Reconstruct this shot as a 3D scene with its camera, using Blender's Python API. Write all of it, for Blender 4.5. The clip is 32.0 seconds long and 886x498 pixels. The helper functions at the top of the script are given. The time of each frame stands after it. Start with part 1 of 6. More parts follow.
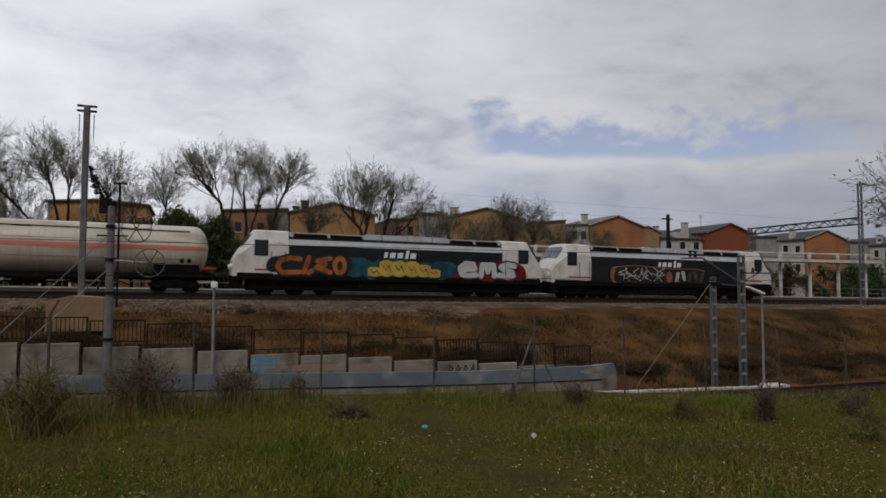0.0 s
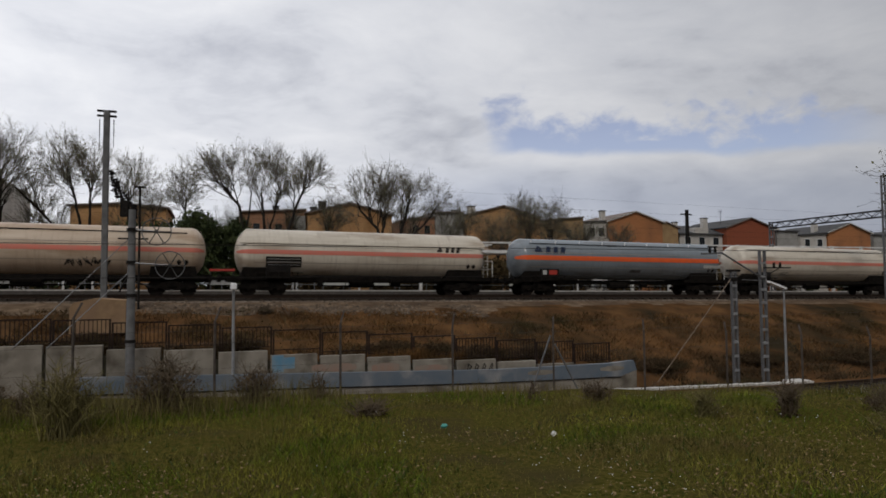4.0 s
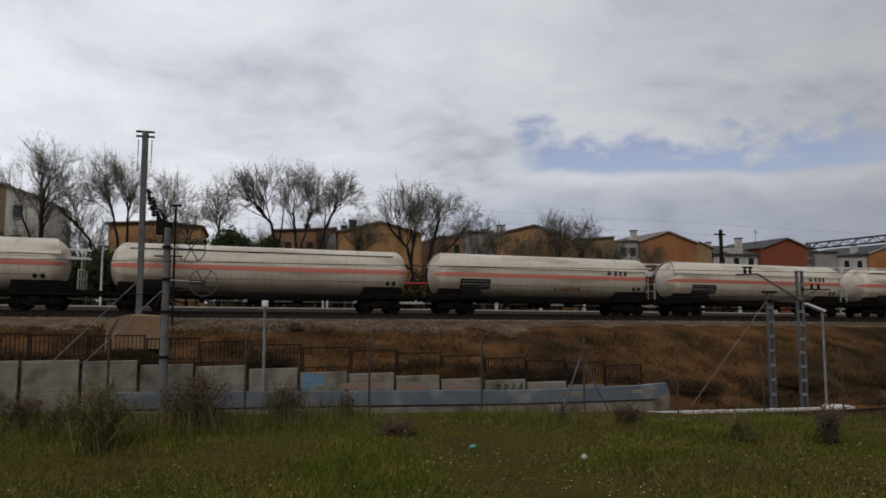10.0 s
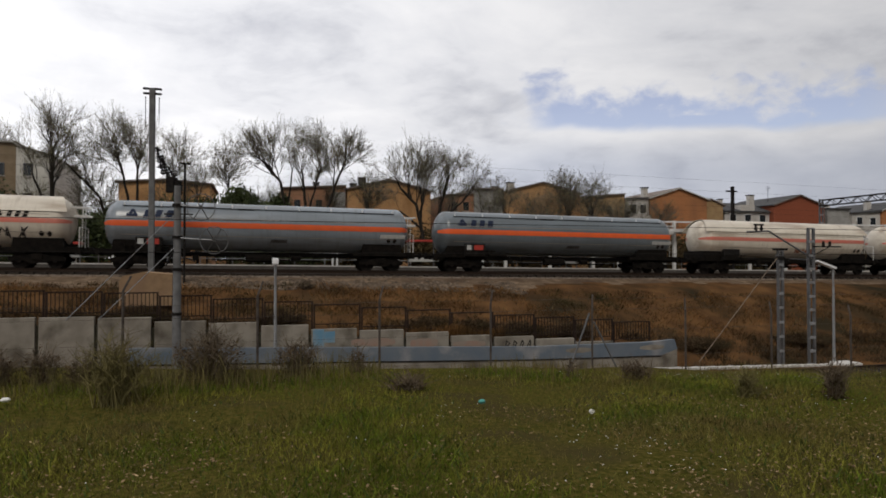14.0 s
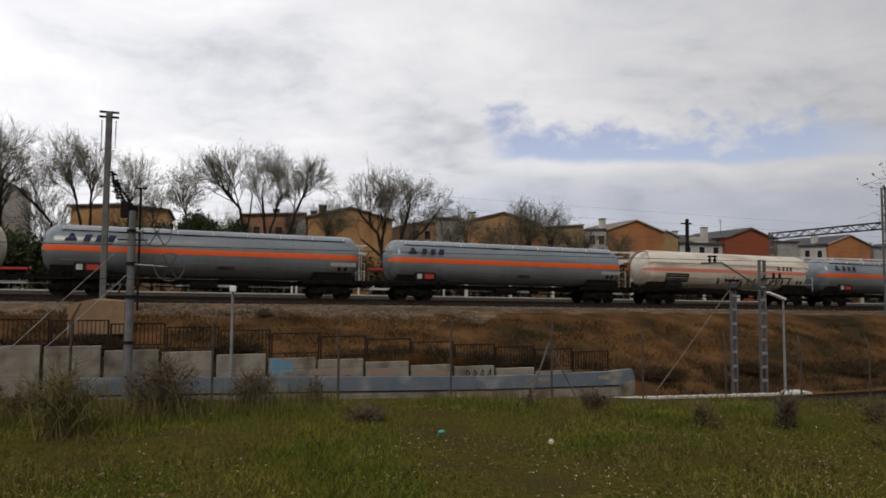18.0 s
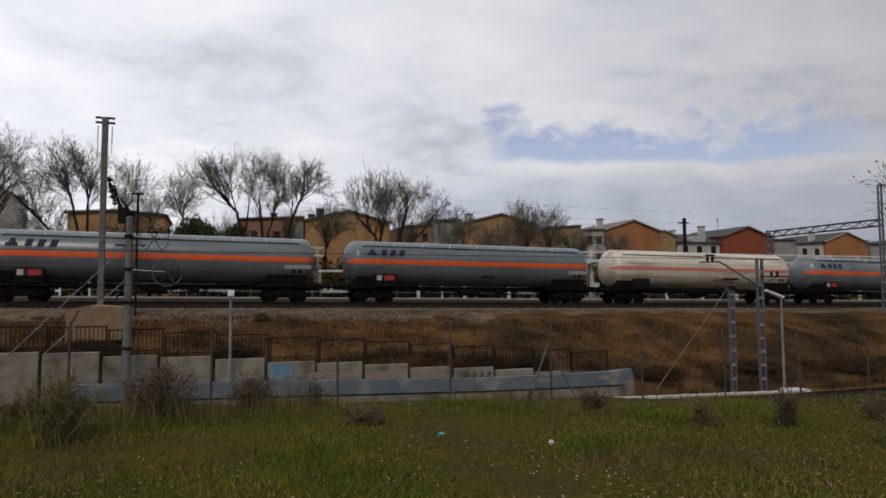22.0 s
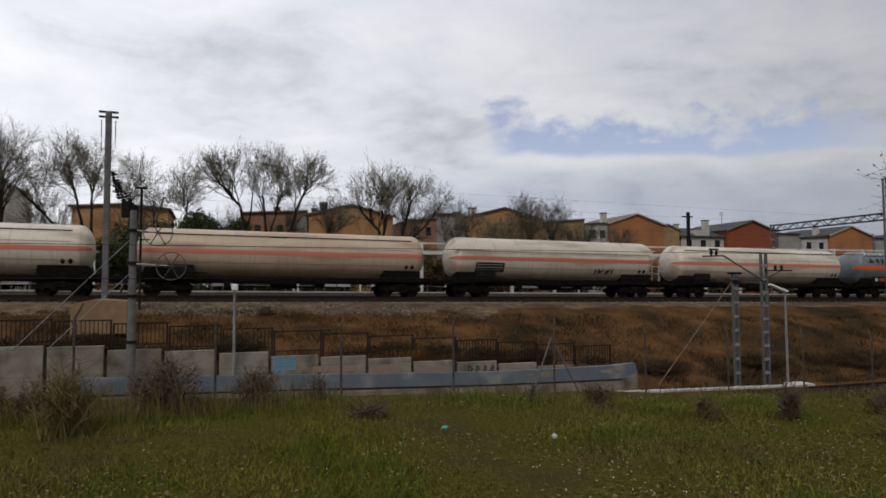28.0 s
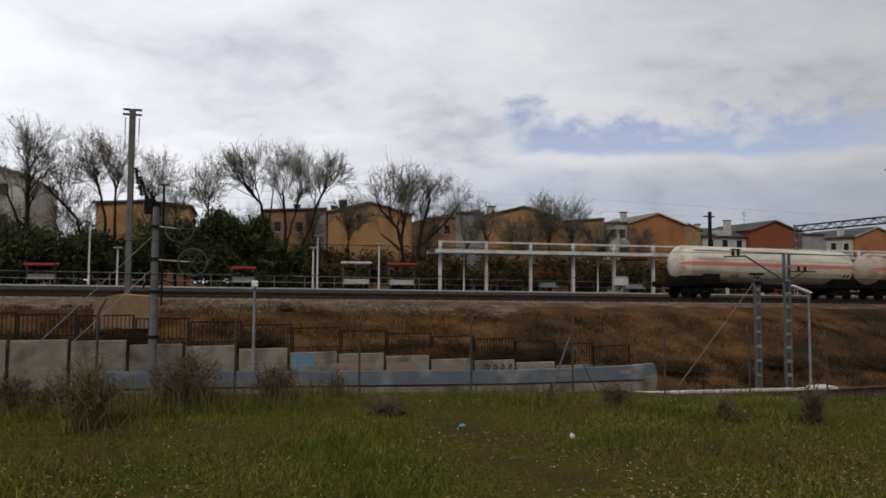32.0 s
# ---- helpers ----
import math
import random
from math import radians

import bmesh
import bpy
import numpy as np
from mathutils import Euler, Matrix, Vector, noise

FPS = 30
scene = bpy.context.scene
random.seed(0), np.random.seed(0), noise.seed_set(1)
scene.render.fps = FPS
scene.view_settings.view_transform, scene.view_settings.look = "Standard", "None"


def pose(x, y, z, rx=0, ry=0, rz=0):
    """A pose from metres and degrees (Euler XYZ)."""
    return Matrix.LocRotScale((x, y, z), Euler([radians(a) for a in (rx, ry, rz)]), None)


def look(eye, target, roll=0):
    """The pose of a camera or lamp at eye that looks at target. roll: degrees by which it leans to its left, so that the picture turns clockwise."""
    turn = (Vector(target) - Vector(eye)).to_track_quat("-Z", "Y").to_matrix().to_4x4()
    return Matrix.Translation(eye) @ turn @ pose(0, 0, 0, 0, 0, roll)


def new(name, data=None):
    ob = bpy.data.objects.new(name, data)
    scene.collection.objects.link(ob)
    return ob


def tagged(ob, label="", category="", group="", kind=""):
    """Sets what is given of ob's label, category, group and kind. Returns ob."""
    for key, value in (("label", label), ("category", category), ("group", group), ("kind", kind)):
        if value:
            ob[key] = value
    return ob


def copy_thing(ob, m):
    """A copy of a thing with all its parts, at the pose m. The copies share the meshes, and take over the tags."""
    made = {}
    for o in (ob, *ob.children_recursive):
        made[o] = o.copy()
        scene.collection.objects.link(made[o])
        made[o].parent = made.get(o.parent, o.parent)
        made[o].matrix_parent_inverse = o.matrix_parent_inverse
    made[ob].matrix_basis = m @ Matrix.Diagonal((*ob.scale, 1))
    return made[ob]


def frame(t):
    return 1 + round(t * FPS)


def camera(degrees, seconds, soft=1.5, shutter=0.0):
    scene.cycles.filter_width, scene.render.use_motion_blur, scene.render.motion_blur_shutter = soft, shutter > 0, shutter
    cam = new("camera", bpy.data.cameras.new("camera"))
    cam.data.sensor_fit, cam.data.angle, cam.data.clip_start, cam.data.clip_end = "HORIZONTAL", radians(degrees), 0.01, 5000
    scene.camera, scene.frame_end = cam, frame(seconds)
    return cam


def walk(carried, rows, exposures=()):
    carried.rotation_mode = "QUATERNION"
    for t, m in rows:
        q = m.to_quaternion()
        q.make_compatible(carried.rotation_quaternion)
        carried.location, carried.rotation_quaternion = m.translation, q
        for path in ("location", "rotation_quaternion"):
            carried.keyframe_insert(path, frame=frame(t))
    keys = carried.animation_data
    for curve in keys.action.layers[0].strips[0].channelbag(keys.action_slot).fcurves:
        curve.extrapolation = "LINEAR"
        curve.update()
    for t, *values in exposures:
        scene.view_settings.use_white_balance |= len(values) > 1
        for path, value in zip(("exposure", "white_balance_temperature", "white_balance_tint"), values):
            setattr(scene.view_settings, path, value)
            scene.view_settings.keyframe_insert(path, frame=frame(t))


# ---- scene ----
# The eye is the datum: z = 0 at eye height. x runs along the tracks (the train's way), y away from the camera.
cam = camera(67.05, 32.0, soft=1.7, shutter=0.12)
ROWS = [
    (0, -20.28, 3.12, -0.22), (0.5, -20.76, 2.90, -0.57), (1, -22.72, 3.17, 0.05), (1.5, -28.12, 2.27, -0.01),
    (2, -31.77, 2.58, -0.13), (2.5, -30.75, 3.42, 0.61), (3, -20.69, 2.98, 1.01), (3.5, -19.27, 2.97, 0.69),
    (5.5, -15.19, 3.46, 0.97), (6, -14.47, 4.23, 2.12), (6.5, -15.11, 4.83, 1.85), (7, -15.62, 4.49, 2.24),
    (7.5, -16.09, 5.55, 1.47), (8, -16.73, 5.17, 1.10), (8.5, -16.17, 4.93, 1.78), (9, -16.95, 4.20, 1.68),
    (9.5, -16.77, 3.85, 0.55), (10, -16.27, 4.65, -0.03), (10.5, -15.20, 4.26, 0.24), (11, -16.17, 4.54, 0.37),
    (11.5, -14.61, 3.76, 0.51), (12, -13.43, 3.27, -0.35), (12.5, -13.30, 3.69, 0.21), (13, -16.60, 2.73, -0.02),
    (13.5, -15.29, 0.41, 0.99), (14, -15.48, 1.02, 0.01), (14.5, -14.24, 0.37, 0.12), (16.5, -15.08, 0.37, -1.77),
    (17, -16.66, 1.88, -0.49), (17.5, -18.84, 2.75, -0.55), (18, -18.83, 3.50, -0.38), (18.5, -19.00, 3.28, -0.14),
    (19, -19.62, 3.29, 0.04), (19.5, -20.23, 2.26, 0.34), (20, -20.24, 2.95, 0.70), (20.5, -19.48, 3.53, 0.36),
    (21, -19.74, 3.53, 1.17), (21.5, -18.56, 3.64, 0.22), (22, -18.97, 3.67, 0.29), (22.5, -18.76, 3.86, -0.14),
    (23, -18.36, 4.06, 0.00), (23.5, -18.47, 3.22, 0.34), (24, -17.54, 2.95, 0.04), (24.5, -18.06, 2.58, -0.30),
    (25, -18.16, 2.13, 0.38), (25.5, -17.69, 1.99, 0.11), (27.5, -18.62, 2.57, -0.05), (28, -18.69, 3.16, 0.28),
    (28.5, -18.71, 3.50, 0.47), (29, -19.01, 3.59, 0.47), (29.5, -19.94, 3.57, 0.79), (30, -21.32, 3.97, 0.38),
    (30.5, -22.05, 3.66, 0.55), (31, -20.64, 2.64, 0.47), (31.5, -18.21, 3.09, -0.06), (32, -17.12, 3.01, -0.22),
]
EXPOSURES = [(0, -0.06, 6460, 10), (2, 0.03, 6470, 10), (3, 0.02, 6480, 10), (5, 0.0, 6480, 10), (6, 0.01, 6460, 10), (7, -0.1, 6420, 10), (10, -0.1, 6400, 10), (12, -0.1, 6420, 10), (13, -0.07, 6420, 10), (14, 0.26, 6690, 10), (17, 0.34, 6820, 10), (19, 0.13, 6560, 10), (23, 0.12, 6480, 10), (25, 0.13, 6480, 10), (32, 0.12, 6500, 10)]
walk(cam, [(t, pose(0, 0, 0, 90 + pitch, roll, yaw)) for t, yaw, pitch, roll in ROWS], EXPOSURES)

# ---- sky and sun ----
SUN_EL, SUN_AZ = 48, 200          # degrees; azimuth clockwise from +y


def build_sky():
    w = bpy.data.worlds.new("sky")
    scene.world = w
    w.use_nodes = True
    nt = w.node_tree
    nt.nodes.clear()
    N, L = nt.nodes.new, nt.links.new
    out, mix = N("ShaderNodeOutputWorld"), N("ShaderNodeMixShader")
    blue, cloud = N("ShaderNodeBackground"), N("ShaderNodeBackground")
    sky = N("ShaderNodeTexSky")
    sky.sky_type, sky.sun_disc = "NISHITA", False
    sky.sun_elevation, sky.sun_rotation = radians(SUN_EL), radians(SUN_AZ)
    deep = N("ShaderNodeHueSaturation")
    deep.inputs["Hue"].default_value, deep.inputs["Saturation"].default_value = 0.525, 0.80
    L(sky.outputs[0], deep.inputs["Color"])
    L(deep.outputs[0], blue.inputs[0])
    blue.inputs[1].default_value = 0.098
    tc, sep = N("ShaderNodeTexCoord"), N("ShaderNodeSeparateXYZ")
    L(tc.outputs["Generated"], sep.inputs[0])

    def math(op, a, b=None, c=None, clamp=False):
        n = N("ShaderNodeMath")
        n.operation, n.use_clamp = op, clamp
        for i, v in enumerate((a, b, c)):
            if v is None:
                continue
            if isinstance(v, (int, float)):
                n.inputs[i].default_value = v
            else:
                L(v, n.inputs[i])
        return n.outputs[0]

    X, Y, Z = sep.outputs

    def fbm(scale, detail, rough, off, dist=0.0):
        mp, n = N("ShaderNodeMapping"), N("ShaderNodeTexNoise")
        mp.inputs[1].default_value = off
        mp.inputs[3].default_value = (1.0, 1.0, 1.6)
        L(tc.outputs["Generated"], mp.inputs[0])
        L(mp.outputs[0], n.inputs["Vector"])
        n.inputs["Scale"].default_value, n.inputs["Detail"].default_value = scale, detail
        n.inputs["Roughness"].default_value, n.inputs["Distortion"].default_value = rough, dist
        return n.outputs[0]

    def deck(scale, detail, rough, off, dist=0.0):
        """Noise on a flat cloud deck, drawn out towards the horizon."""
        cmb, n = N("ShaderNodeCombineXYZ"), N("ShaderNodeTexNoise")
        far = math("ADD", math("MAXIMUM", Z, 0.0), 0.16)
        L(math("ADD", math("DIVIDE", X, far), off[0]), cmb.inputs[0])
        L(math("ADD", math("DIVIDE", Y, far), off[1]), cmb.inputs[1])
        L(cmb.outputs[0], n.inputs["Vector"])
        n.inputs["Scale"].default_value, n.inputs["Detail"].default_value = scale, detail
        n.inputs["Roughness"].default_value, n.inputs["Distortion"].default_value = rough, dist
        return n.outputs[0]

    def step(v, lo, hi):
        n = N("ShaderNodeMapRange")
        n.interpolation_type = "SMOOTHSTEP"
        n.inputs[1].default_value, n.inputs[2].default_value = lo, hi
        L(v, n.inputs[0])
        return n.outputs[0]

    deg = math("MULTIPLY", math("ARCTAN2", X, Y), 57.2958)
    el = math("MULTIPLY", math("ARCSINE", Z), 57.2958)
    big, mid = deck(0.62, 4, 0.5, (3.1, 1.7), 0.3), deck(1.7, 7, 0.56, (0.6, 5.2), 0.5)
    fine = deck(5.0, 6, 0.58, (7.7, 2.2), 0.4)
    lobes, puffs = fbm(9.0, 5, 0.5, (4.1, 0.9, 0.0), 0.3), fbm(24.0, 4, 0.55, (2.3, 0.4, 0.0), 0.3)
    veil = fbm(7.0, 5, 0.5, (5.3, 0.4, 0.0), 0.2)
    # a ragged opening between the upper deck and a low bank of stratus
    top = math("MULTIPLY_ADD", math("SUBTRACT", deg, 35.0), -0.07, 13.6)
    top = math("MULTIPLY_ADD", math("SUBTRACT", lobes, 0.5), 7.0, top)
    top = math("MULTIPLY_ADD", math("SUBTRACT", puffs, 0.5), 6.5, top)
    bank = math("MULTIPLY_ADD", math("SUBTRACT", deg, 32.0), -0.05, 10.5)
    bank = math("MULTIPLY_ADD", math("SUBTRACT", lobes, 0.5), 1.6, bank)
    over, under = math("SUBTRACT", top, el), math("SUBTRACT", el, bank)
    ends = math("MULTIPLY", step(math("MULTIPLY_ADD", math("SUBTRACT", lobes, 0.5), 14.0, deg), 19.0, 26.0), step(deg, 56.0, 46.0))
    gap = math("MULTIPLY", math("MULTIPLY", step(over, -1.0, 1.5), step(under, -0.2, 0.7)), ends)
    cover = math("SUBTRACT", 1.0, math("MULTIPLY", gap, 0.90))
    # the bank is smoother and bluer than the deck above it
    low = math("MULTIPLY", step(under, 0.4, -3.5), step(deg, 8.0, 26.0))
    shade = math("ADD", math("MULTIPLY", big, 0.34), math("ADD", math("MULTIPLY", mid, 0.46), math("MULTIPLY", fine, 0.20)))
    shade = math("ADD", math("MULTIPLY", shade, math("SUBTRACT", 1.0, math("MULTIPLY", low, 0.7))), math("MULTIPLY", math("MULTIPLY", low, 0.7), math("MULTIPLY_ADD", veil, 0.75, 0.10)))
    rim = math("MULTIPLY", math("MULTIPLY", step(under, -1.3, -0.1), step(under, 0.5, 0.0)), step(deg, 16.0, 28.0))
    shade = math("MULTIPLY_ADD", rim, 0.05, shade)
    ramp = N("ShaderNodeValToRGB")
    L(shade, ramp.inputs[0])
    e = ramp.color_ramp.elements
    e[0].position, e[0].color = 0.36, (0.46, 0.478, 0.535, 1)
    e[1].position, e[1].color = 0.59, (0.752, 0.762, 0.796, 1)
    m = e.new(0.47)
    m.color = (0.645, 0.661, 0.708, 1)
    tint = N("ShaderNodeMix")
    tint.data_type, tint.blend_type = "RGBA", "MULTIPLY"
    tint.inputs[7].default_value = (0.90, 0.95, 1.06, 1)
    L(math("MULTIPLY", low, 0.8), tint.inputs[0])
    L(ramp.outputs[0], tint.inputs[6])
    L(tint.outputs[2], cloud.inputs[0])
    # the veiled sun brightens the deck on one side
    glow = math("ADD", math("MULTIPLY_ADD", X, -1.0, math("MULTIPLY", Y, 1.02)), math("MULTIPLY", Z, 0.3))
    dim = math("MULTIPLY_ADD", low, -0.17, 1.0)
    L(math("MULTIPLY", math("MULTIPLY_ADD", glow, 0.38, 0.69), dim), cloud.inputs[1])
    L(cover, mix.inputs[0]), L(blue.outputs[0], mix.inputs[1]), L(cloud.outputs[0], mix.inputs[2])
    L(mix.outputs[0], out.inputs[0])


build_sky()
sun = new("sun", bpy.data.lights.new("sun", "SUN"))
sun.data.energy, sun.data.angle, sun.data.color = 0.88, radians(18), (1.0, 0.95, 0.87)
_a, _e = radians(SUN_AZ), radians(SUN_EL)
sun.matrix_world = look((0, 0, 30), (-math.sin(_a) * math.cos(_e), -math.cos(_a) * math.cos(_e), 30 - math.sin(_e)))

# ---- materials ----


def mat(name, c1, c2=None, scale=4.0, rough=0.8, metal=0.0, bump=0.0, bscale=40.0, c3=None, scale3=0.5, stretch=(1, 1, 1), jitter=0.0, spec=None, island=False, lo=0.35, hi=0.65, streak=None):
    """Two tones over a fine noise, a third over a broad one; jitter varies the tone from object to object."""
    m = bpy.data.materials.new(name)
    m.use_nodes = True
    nt = m.node_tree
    N, L = nt.nodes.new, nt.links.new
    b = nt.nodes["Principled BSDF"]
    b.inputs["Roughness"].default_value, b.inputs["Metallic"].default_value = rough, metal
    b.inputs["Specular IOR Level"].default_value = spec if spec is not None else (0.35 if rough < 0.55 else 0.1)
    tc, mp = N("ShaderNodeTexCoord"), N("ShaderNodeMapping")
    mp.inputs["Scale"].default_value = stretch
    L(tc.outputs["Object"], mp.inputs[0])

    def noise_fac(sc, det, lo_, hi_):
        n, r = N("ShaderNodeTexNoise"), N("ShaderNodeMapRange")
        L(mp.outputs[0], n.inputs["Vector"])
        n.inputs["Scale"].default_value, n.inputs["Detail"].default_value = sc, det
        r.inputs[1].default_value, r.inputs[2].default_value = lo_, hi_
        L(n.outputs[0], r.inputs[0])
        return r.outputs[0]

    def mixc(f, a, c, mode="MIX"):
        n = N("ShaderNodeMix")
        n.data_type, n.blend_type = "RGBA", mode
        if isinstance(f, float):
            n.inputs[0].default_value = f
        else:
            L(f, n.inputs[0])
        for i, x in ((6, a), (7, c)):
            if isinstance(x, tuple):
                n.inputs[i].default_value = (*x, 1)
            else:
                L(x, n.inputs[i])
        return n.outputs[2]

    col = c1
    if c2:
        col = mixc(noise_fac(scale, 6, lo, hi), c1, c2)
    if c3:
        col = mixc(noise_fac(scale3, 5, 0.5, 0.68), col, c3)
    if streak:                                              # rain-washed grime running down
        sm, sn, sr = N("ShaderNodeMapping"), N("ShaderNodeTexNoise"), N("ShaderNodeMapRange")
        sm.inputs["Scale"].default_value = (3.2, 0.5, 0.22)
        L(tc.outputs["Object"], sm.inputs[0])
        L(sm.outputs[0], sn.inputs["Vector"])
        sn.inputs["Scale"].default_value, sn.inputs["Detail"].default_value = 1.6, 7
        sr.inputs[1].default_value, sr.inputs[2].default_value, sr.inputs[4].default_value = 0.52, 0.80, 0.55
        L(sn.outputs[0], sr.inputs[0])
        col = mixc(sr.outputs[0], col, streak)
    if jitter:
        hs, rr = N("ShaderNodeHueSaturation"), N("ShaderNodeMapRange")
        if island:
            src = N("ShaderNodeNewGeometry").outputs["Random Per Island"]
        else:
            src = N("ShaderNodeObjectInfo").outputs["Random"]
        L(src, rr.inputs[0])
        rr.inputs[3].default_value, rr.inputs[4].default_value = 1 - jitter, 1 + jitter
        L(rr.outputs[0], hs.inputs["Value"])
        if isinstance(col, tuple):
            hs.inputs["Color"].default_value = (*col, 1)
        else:
            L(col, hs.inputs["Color"])
        col = hs.outputs[0]
    if isinstance(col, tuple):
        b.inputs["Base Color"].default_value = (*col, 1)
    else:
        L(col, b.inputs["Base Color"])
    if bump:
        n, bp = N("ShaderNodeTexNoise"), N("ShaderNodeBump")
        L(mp.outputs[0], n.inputs["Vector"])
        n.inputs["Scale"].default_value, n.inputs["Detail"].default_value = bscale, 6
        bp.inputs["Strength"].default_value, bp.inputs["Distance"].default_value = bump, 0.03
        L(n.outputs[0], bp.inputs["Height"])
        L(bp.outputs[0], b.inputs["Normal"])
    return m


M_GROUND = mat("meadow_soil", (0.043, 0.047, 0.009), (0.108, 0.084, 0.023), 22.0, 0.95, bump=1.0, bscale=45, c3=(0.062, 0.050, 0.020), scale3=1.1, spec=0.0)
M_GRASS = mat("grass_blade", (0.086, 0.116, 0.012), (0.172, 0.164, 0.026), 1.1, 0.75, jitter=0.6, island=True, c3=(0.140, 0.100, 0.040), scale3=0.5, spec=0.04, lo=0.42, hi=0.58)
M_WEED = mat("meadow_weed", (0.035, 0.058, 0.012), (0.06, 0.08, 0.016), 2.0, 0.7, jitter=0.4, island=True, spec=0.1)
M_DRY = mat("dry_grass", (0.190, 0.098, 0.037), (0.070, 0.039, 0.018), 0.45, 0.9, jitter=0.4, island=True, c3=(0.040, 0.037, 0.016), scale3=0.2, spec=0.04, lo=0.4, hi=0.6)
M_TWIG = mat("dry_twig", (0.094, 0.070, 0.049), (0.145, 0.112, 0.075), 6, 0.9, jitter=0.3, island=True)
M_WEEDY = mat("weed_stalk", (0.155, 0.130, 0.054), (0.094, 0.083, 0.035), 2, 0.85, jitter=0.4, island=True, spec=0.05)
M_OLIVE = mat("tall_weed", (0.165, 0.128, 0.046), (0.095, 0.080, 0.028), 2, 0.85, jitter=0.4, island=True)
M_DEADLEAF = mat("dead_leaf", (0.28, 0.20, 0.11), (0.16, 0.10, 0.055), 8, 0.9, jitter=0.5, island=True, spec=0.05)
M_THICKET = mat("thicket_shoot", (0.104, 0.075, 0.036), (0.062, 0.045, 0.023), 0.6, 0.9, jitter=0.5, island=True, spec=0.05)
M_BEIGE = mat("beige_render", (0.26, 0.20, 0.135), (0.21, 0.155, 0.10), 1.4, 0.9, bump=0.1)
M_POST = mat("rusty_fence_steel", (0.095, 0.08, 0.07), (0.055, 0.044, 0.038), 4, 0.8)
M_GAP = mat("mossy_joint", (0.05, 0.045, 0.032), (0.03, 0.028, 0.02), 5, 0.95, bump=0.4)
M_DAISY = mat("daisy_petal", (0.75, 0.74, 0.70), rough=0.7)
M_BALLAST = mat("ballast", (0.25, 0.205, 0.165), (0.12, 0.095, 0.078), 9, 0.95, bump=1.0, bscale=14, c3=(0.10, 0.07, 0.05), scale3=0.2)
M_GRAVEL = mat("grey_gravel", (0.25, 0.23, 0.205), (0.16, 0.145, 0.13), 7, 0.95, bump=1.0, bscale=14, c3=(0.11, 0.095, 0.08), scale3=0.25)
M_STONE = mat("ballast_stone", (0.155, 0.116, 0.084), (0.080, 0.060, 0.043), 3, 0.9, jitter=0.4, island=True)
# oily stone, with the shade among rails and sleepers put into its tone
M_OILY_SHADE = mat("oily_ballast", (0.042, 0.034, 0.028), (0.024, 0.019, 0.016), 9, 0.95, bump=1.0, bscale=14)
M_RAIL = mat("rail_steel", (0.05, 0.034, 0.025), (0.032, 0.023, 0.018), 8, 0.75, 0.2)
# concrete darkened to match; the track's shade is in this colour too
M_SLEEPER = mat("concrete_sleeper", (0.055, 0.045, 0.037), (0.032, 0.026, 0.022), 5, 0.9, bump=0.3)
M_WALL = mat("old_concrete", (0.275, 0.25, 0.21), (0.195, 0.172, 0.142), 1.5, 0.9, bump=0.35, bscale=25, c3=(0.11, 0.095, 0.075), scale3=0.9, jitter=0.12)
M_TAN = mat("tan_render", (0.31, 0.205, 0.118), (0.23, 0.148, 0.088), 2.5, 0.9, bump=0.2, c3=(0.25, 0.16, 0.1), scale3=1.0)
M_BLUE = mat("faded_blue_paint", (0.115, 0.145, 0.18), (0.15, 0.168, 0.19), 1.2, 0.8, bump=0.2, c3=(0.26, 0.26, 0.26), scale3=0.8)
M_LBLUE = mat("sky_blue_spray", (0.12, 0.25, 0.36), (0.22, 0.28, 0.31), 2, 0.7)
M_TROUGH = mat("pale_concrete", (0.60, 0.58, 0.55), (0.48, 0.46, 0.43), 2, 0.85, bump=0.2)
M_GALV = mat("galvanised_steel", (0.36, 0.37, 0.38), (0.28, 0.29, 0.30), 3, 0.55, 0.5, c3=(0.22, 0.2, 0.19), scale3=0.8)
M_CMAST = mat("mast_concrete", (0.17, 0.17, 0.17), (0.12, 0.12, 0.12), 3, 0.8, bump=0.15)
M_STEEL = mat("dull_grey_steel", (0.15, 0.15, 0.155), (0.11, 0.11, 0.112), 3, 0.6, 0.2)
M_SHOULDER = mat("stony_earth", (0.200, 0.145, 0.098), (0.105, 0.072, 0.047), 1.6, 0.95, bump=1.0, bscale=9, c3=(0.08, 0.055, 0.038), scale3=0.3, spec=0.0)
M_BRAMBLE = mat("bramble", (0.085, 0.055, 0.032), (0.050, 0.039, 0.021), 1.0, 0.9, jitter=0.5, island=True, spec=0.03)
M_TEAL = mat("teal_plastic", (0.08, 0.32, 0.27), rough=0.5)
M_DARK = mat("dark_iron", (0.011, 0.010, 0.0095), (0.022, 0.019, 0.017), 6, 0.75, 0.0, spec=0.1)
M_RAILING = mat("rusty_brown_paint", (0.035, 0.022, 0.017), (0.022, 0.015, 0.012), 5, 0.8)
M_WHITE = mat("white_paint", (0.72, 0.71, 0.69), (0.60, 0.59, 0.57), 2.5, 0.5, c3=(0.45, 0.42, 0.38), scale3=0.9)
M_LAMPW = mat("lamp_enamel", (0.80, 0.80, 0.80), rough=0.35)
M_RED = mat("red_enamel", (0.42, 0.045, 0.032), (0.34, 0.04, 0.028), 3, 0.45)
M_ROPE = mat("rusty_rope", (0.24, 0.19, 0.145), (0.16, 0.12, 0.09), 4, 0.8)
M_GLASS = mat("dark_glass", (0.015, 0.018, 0.02), rough=0.08, spec=0.7)
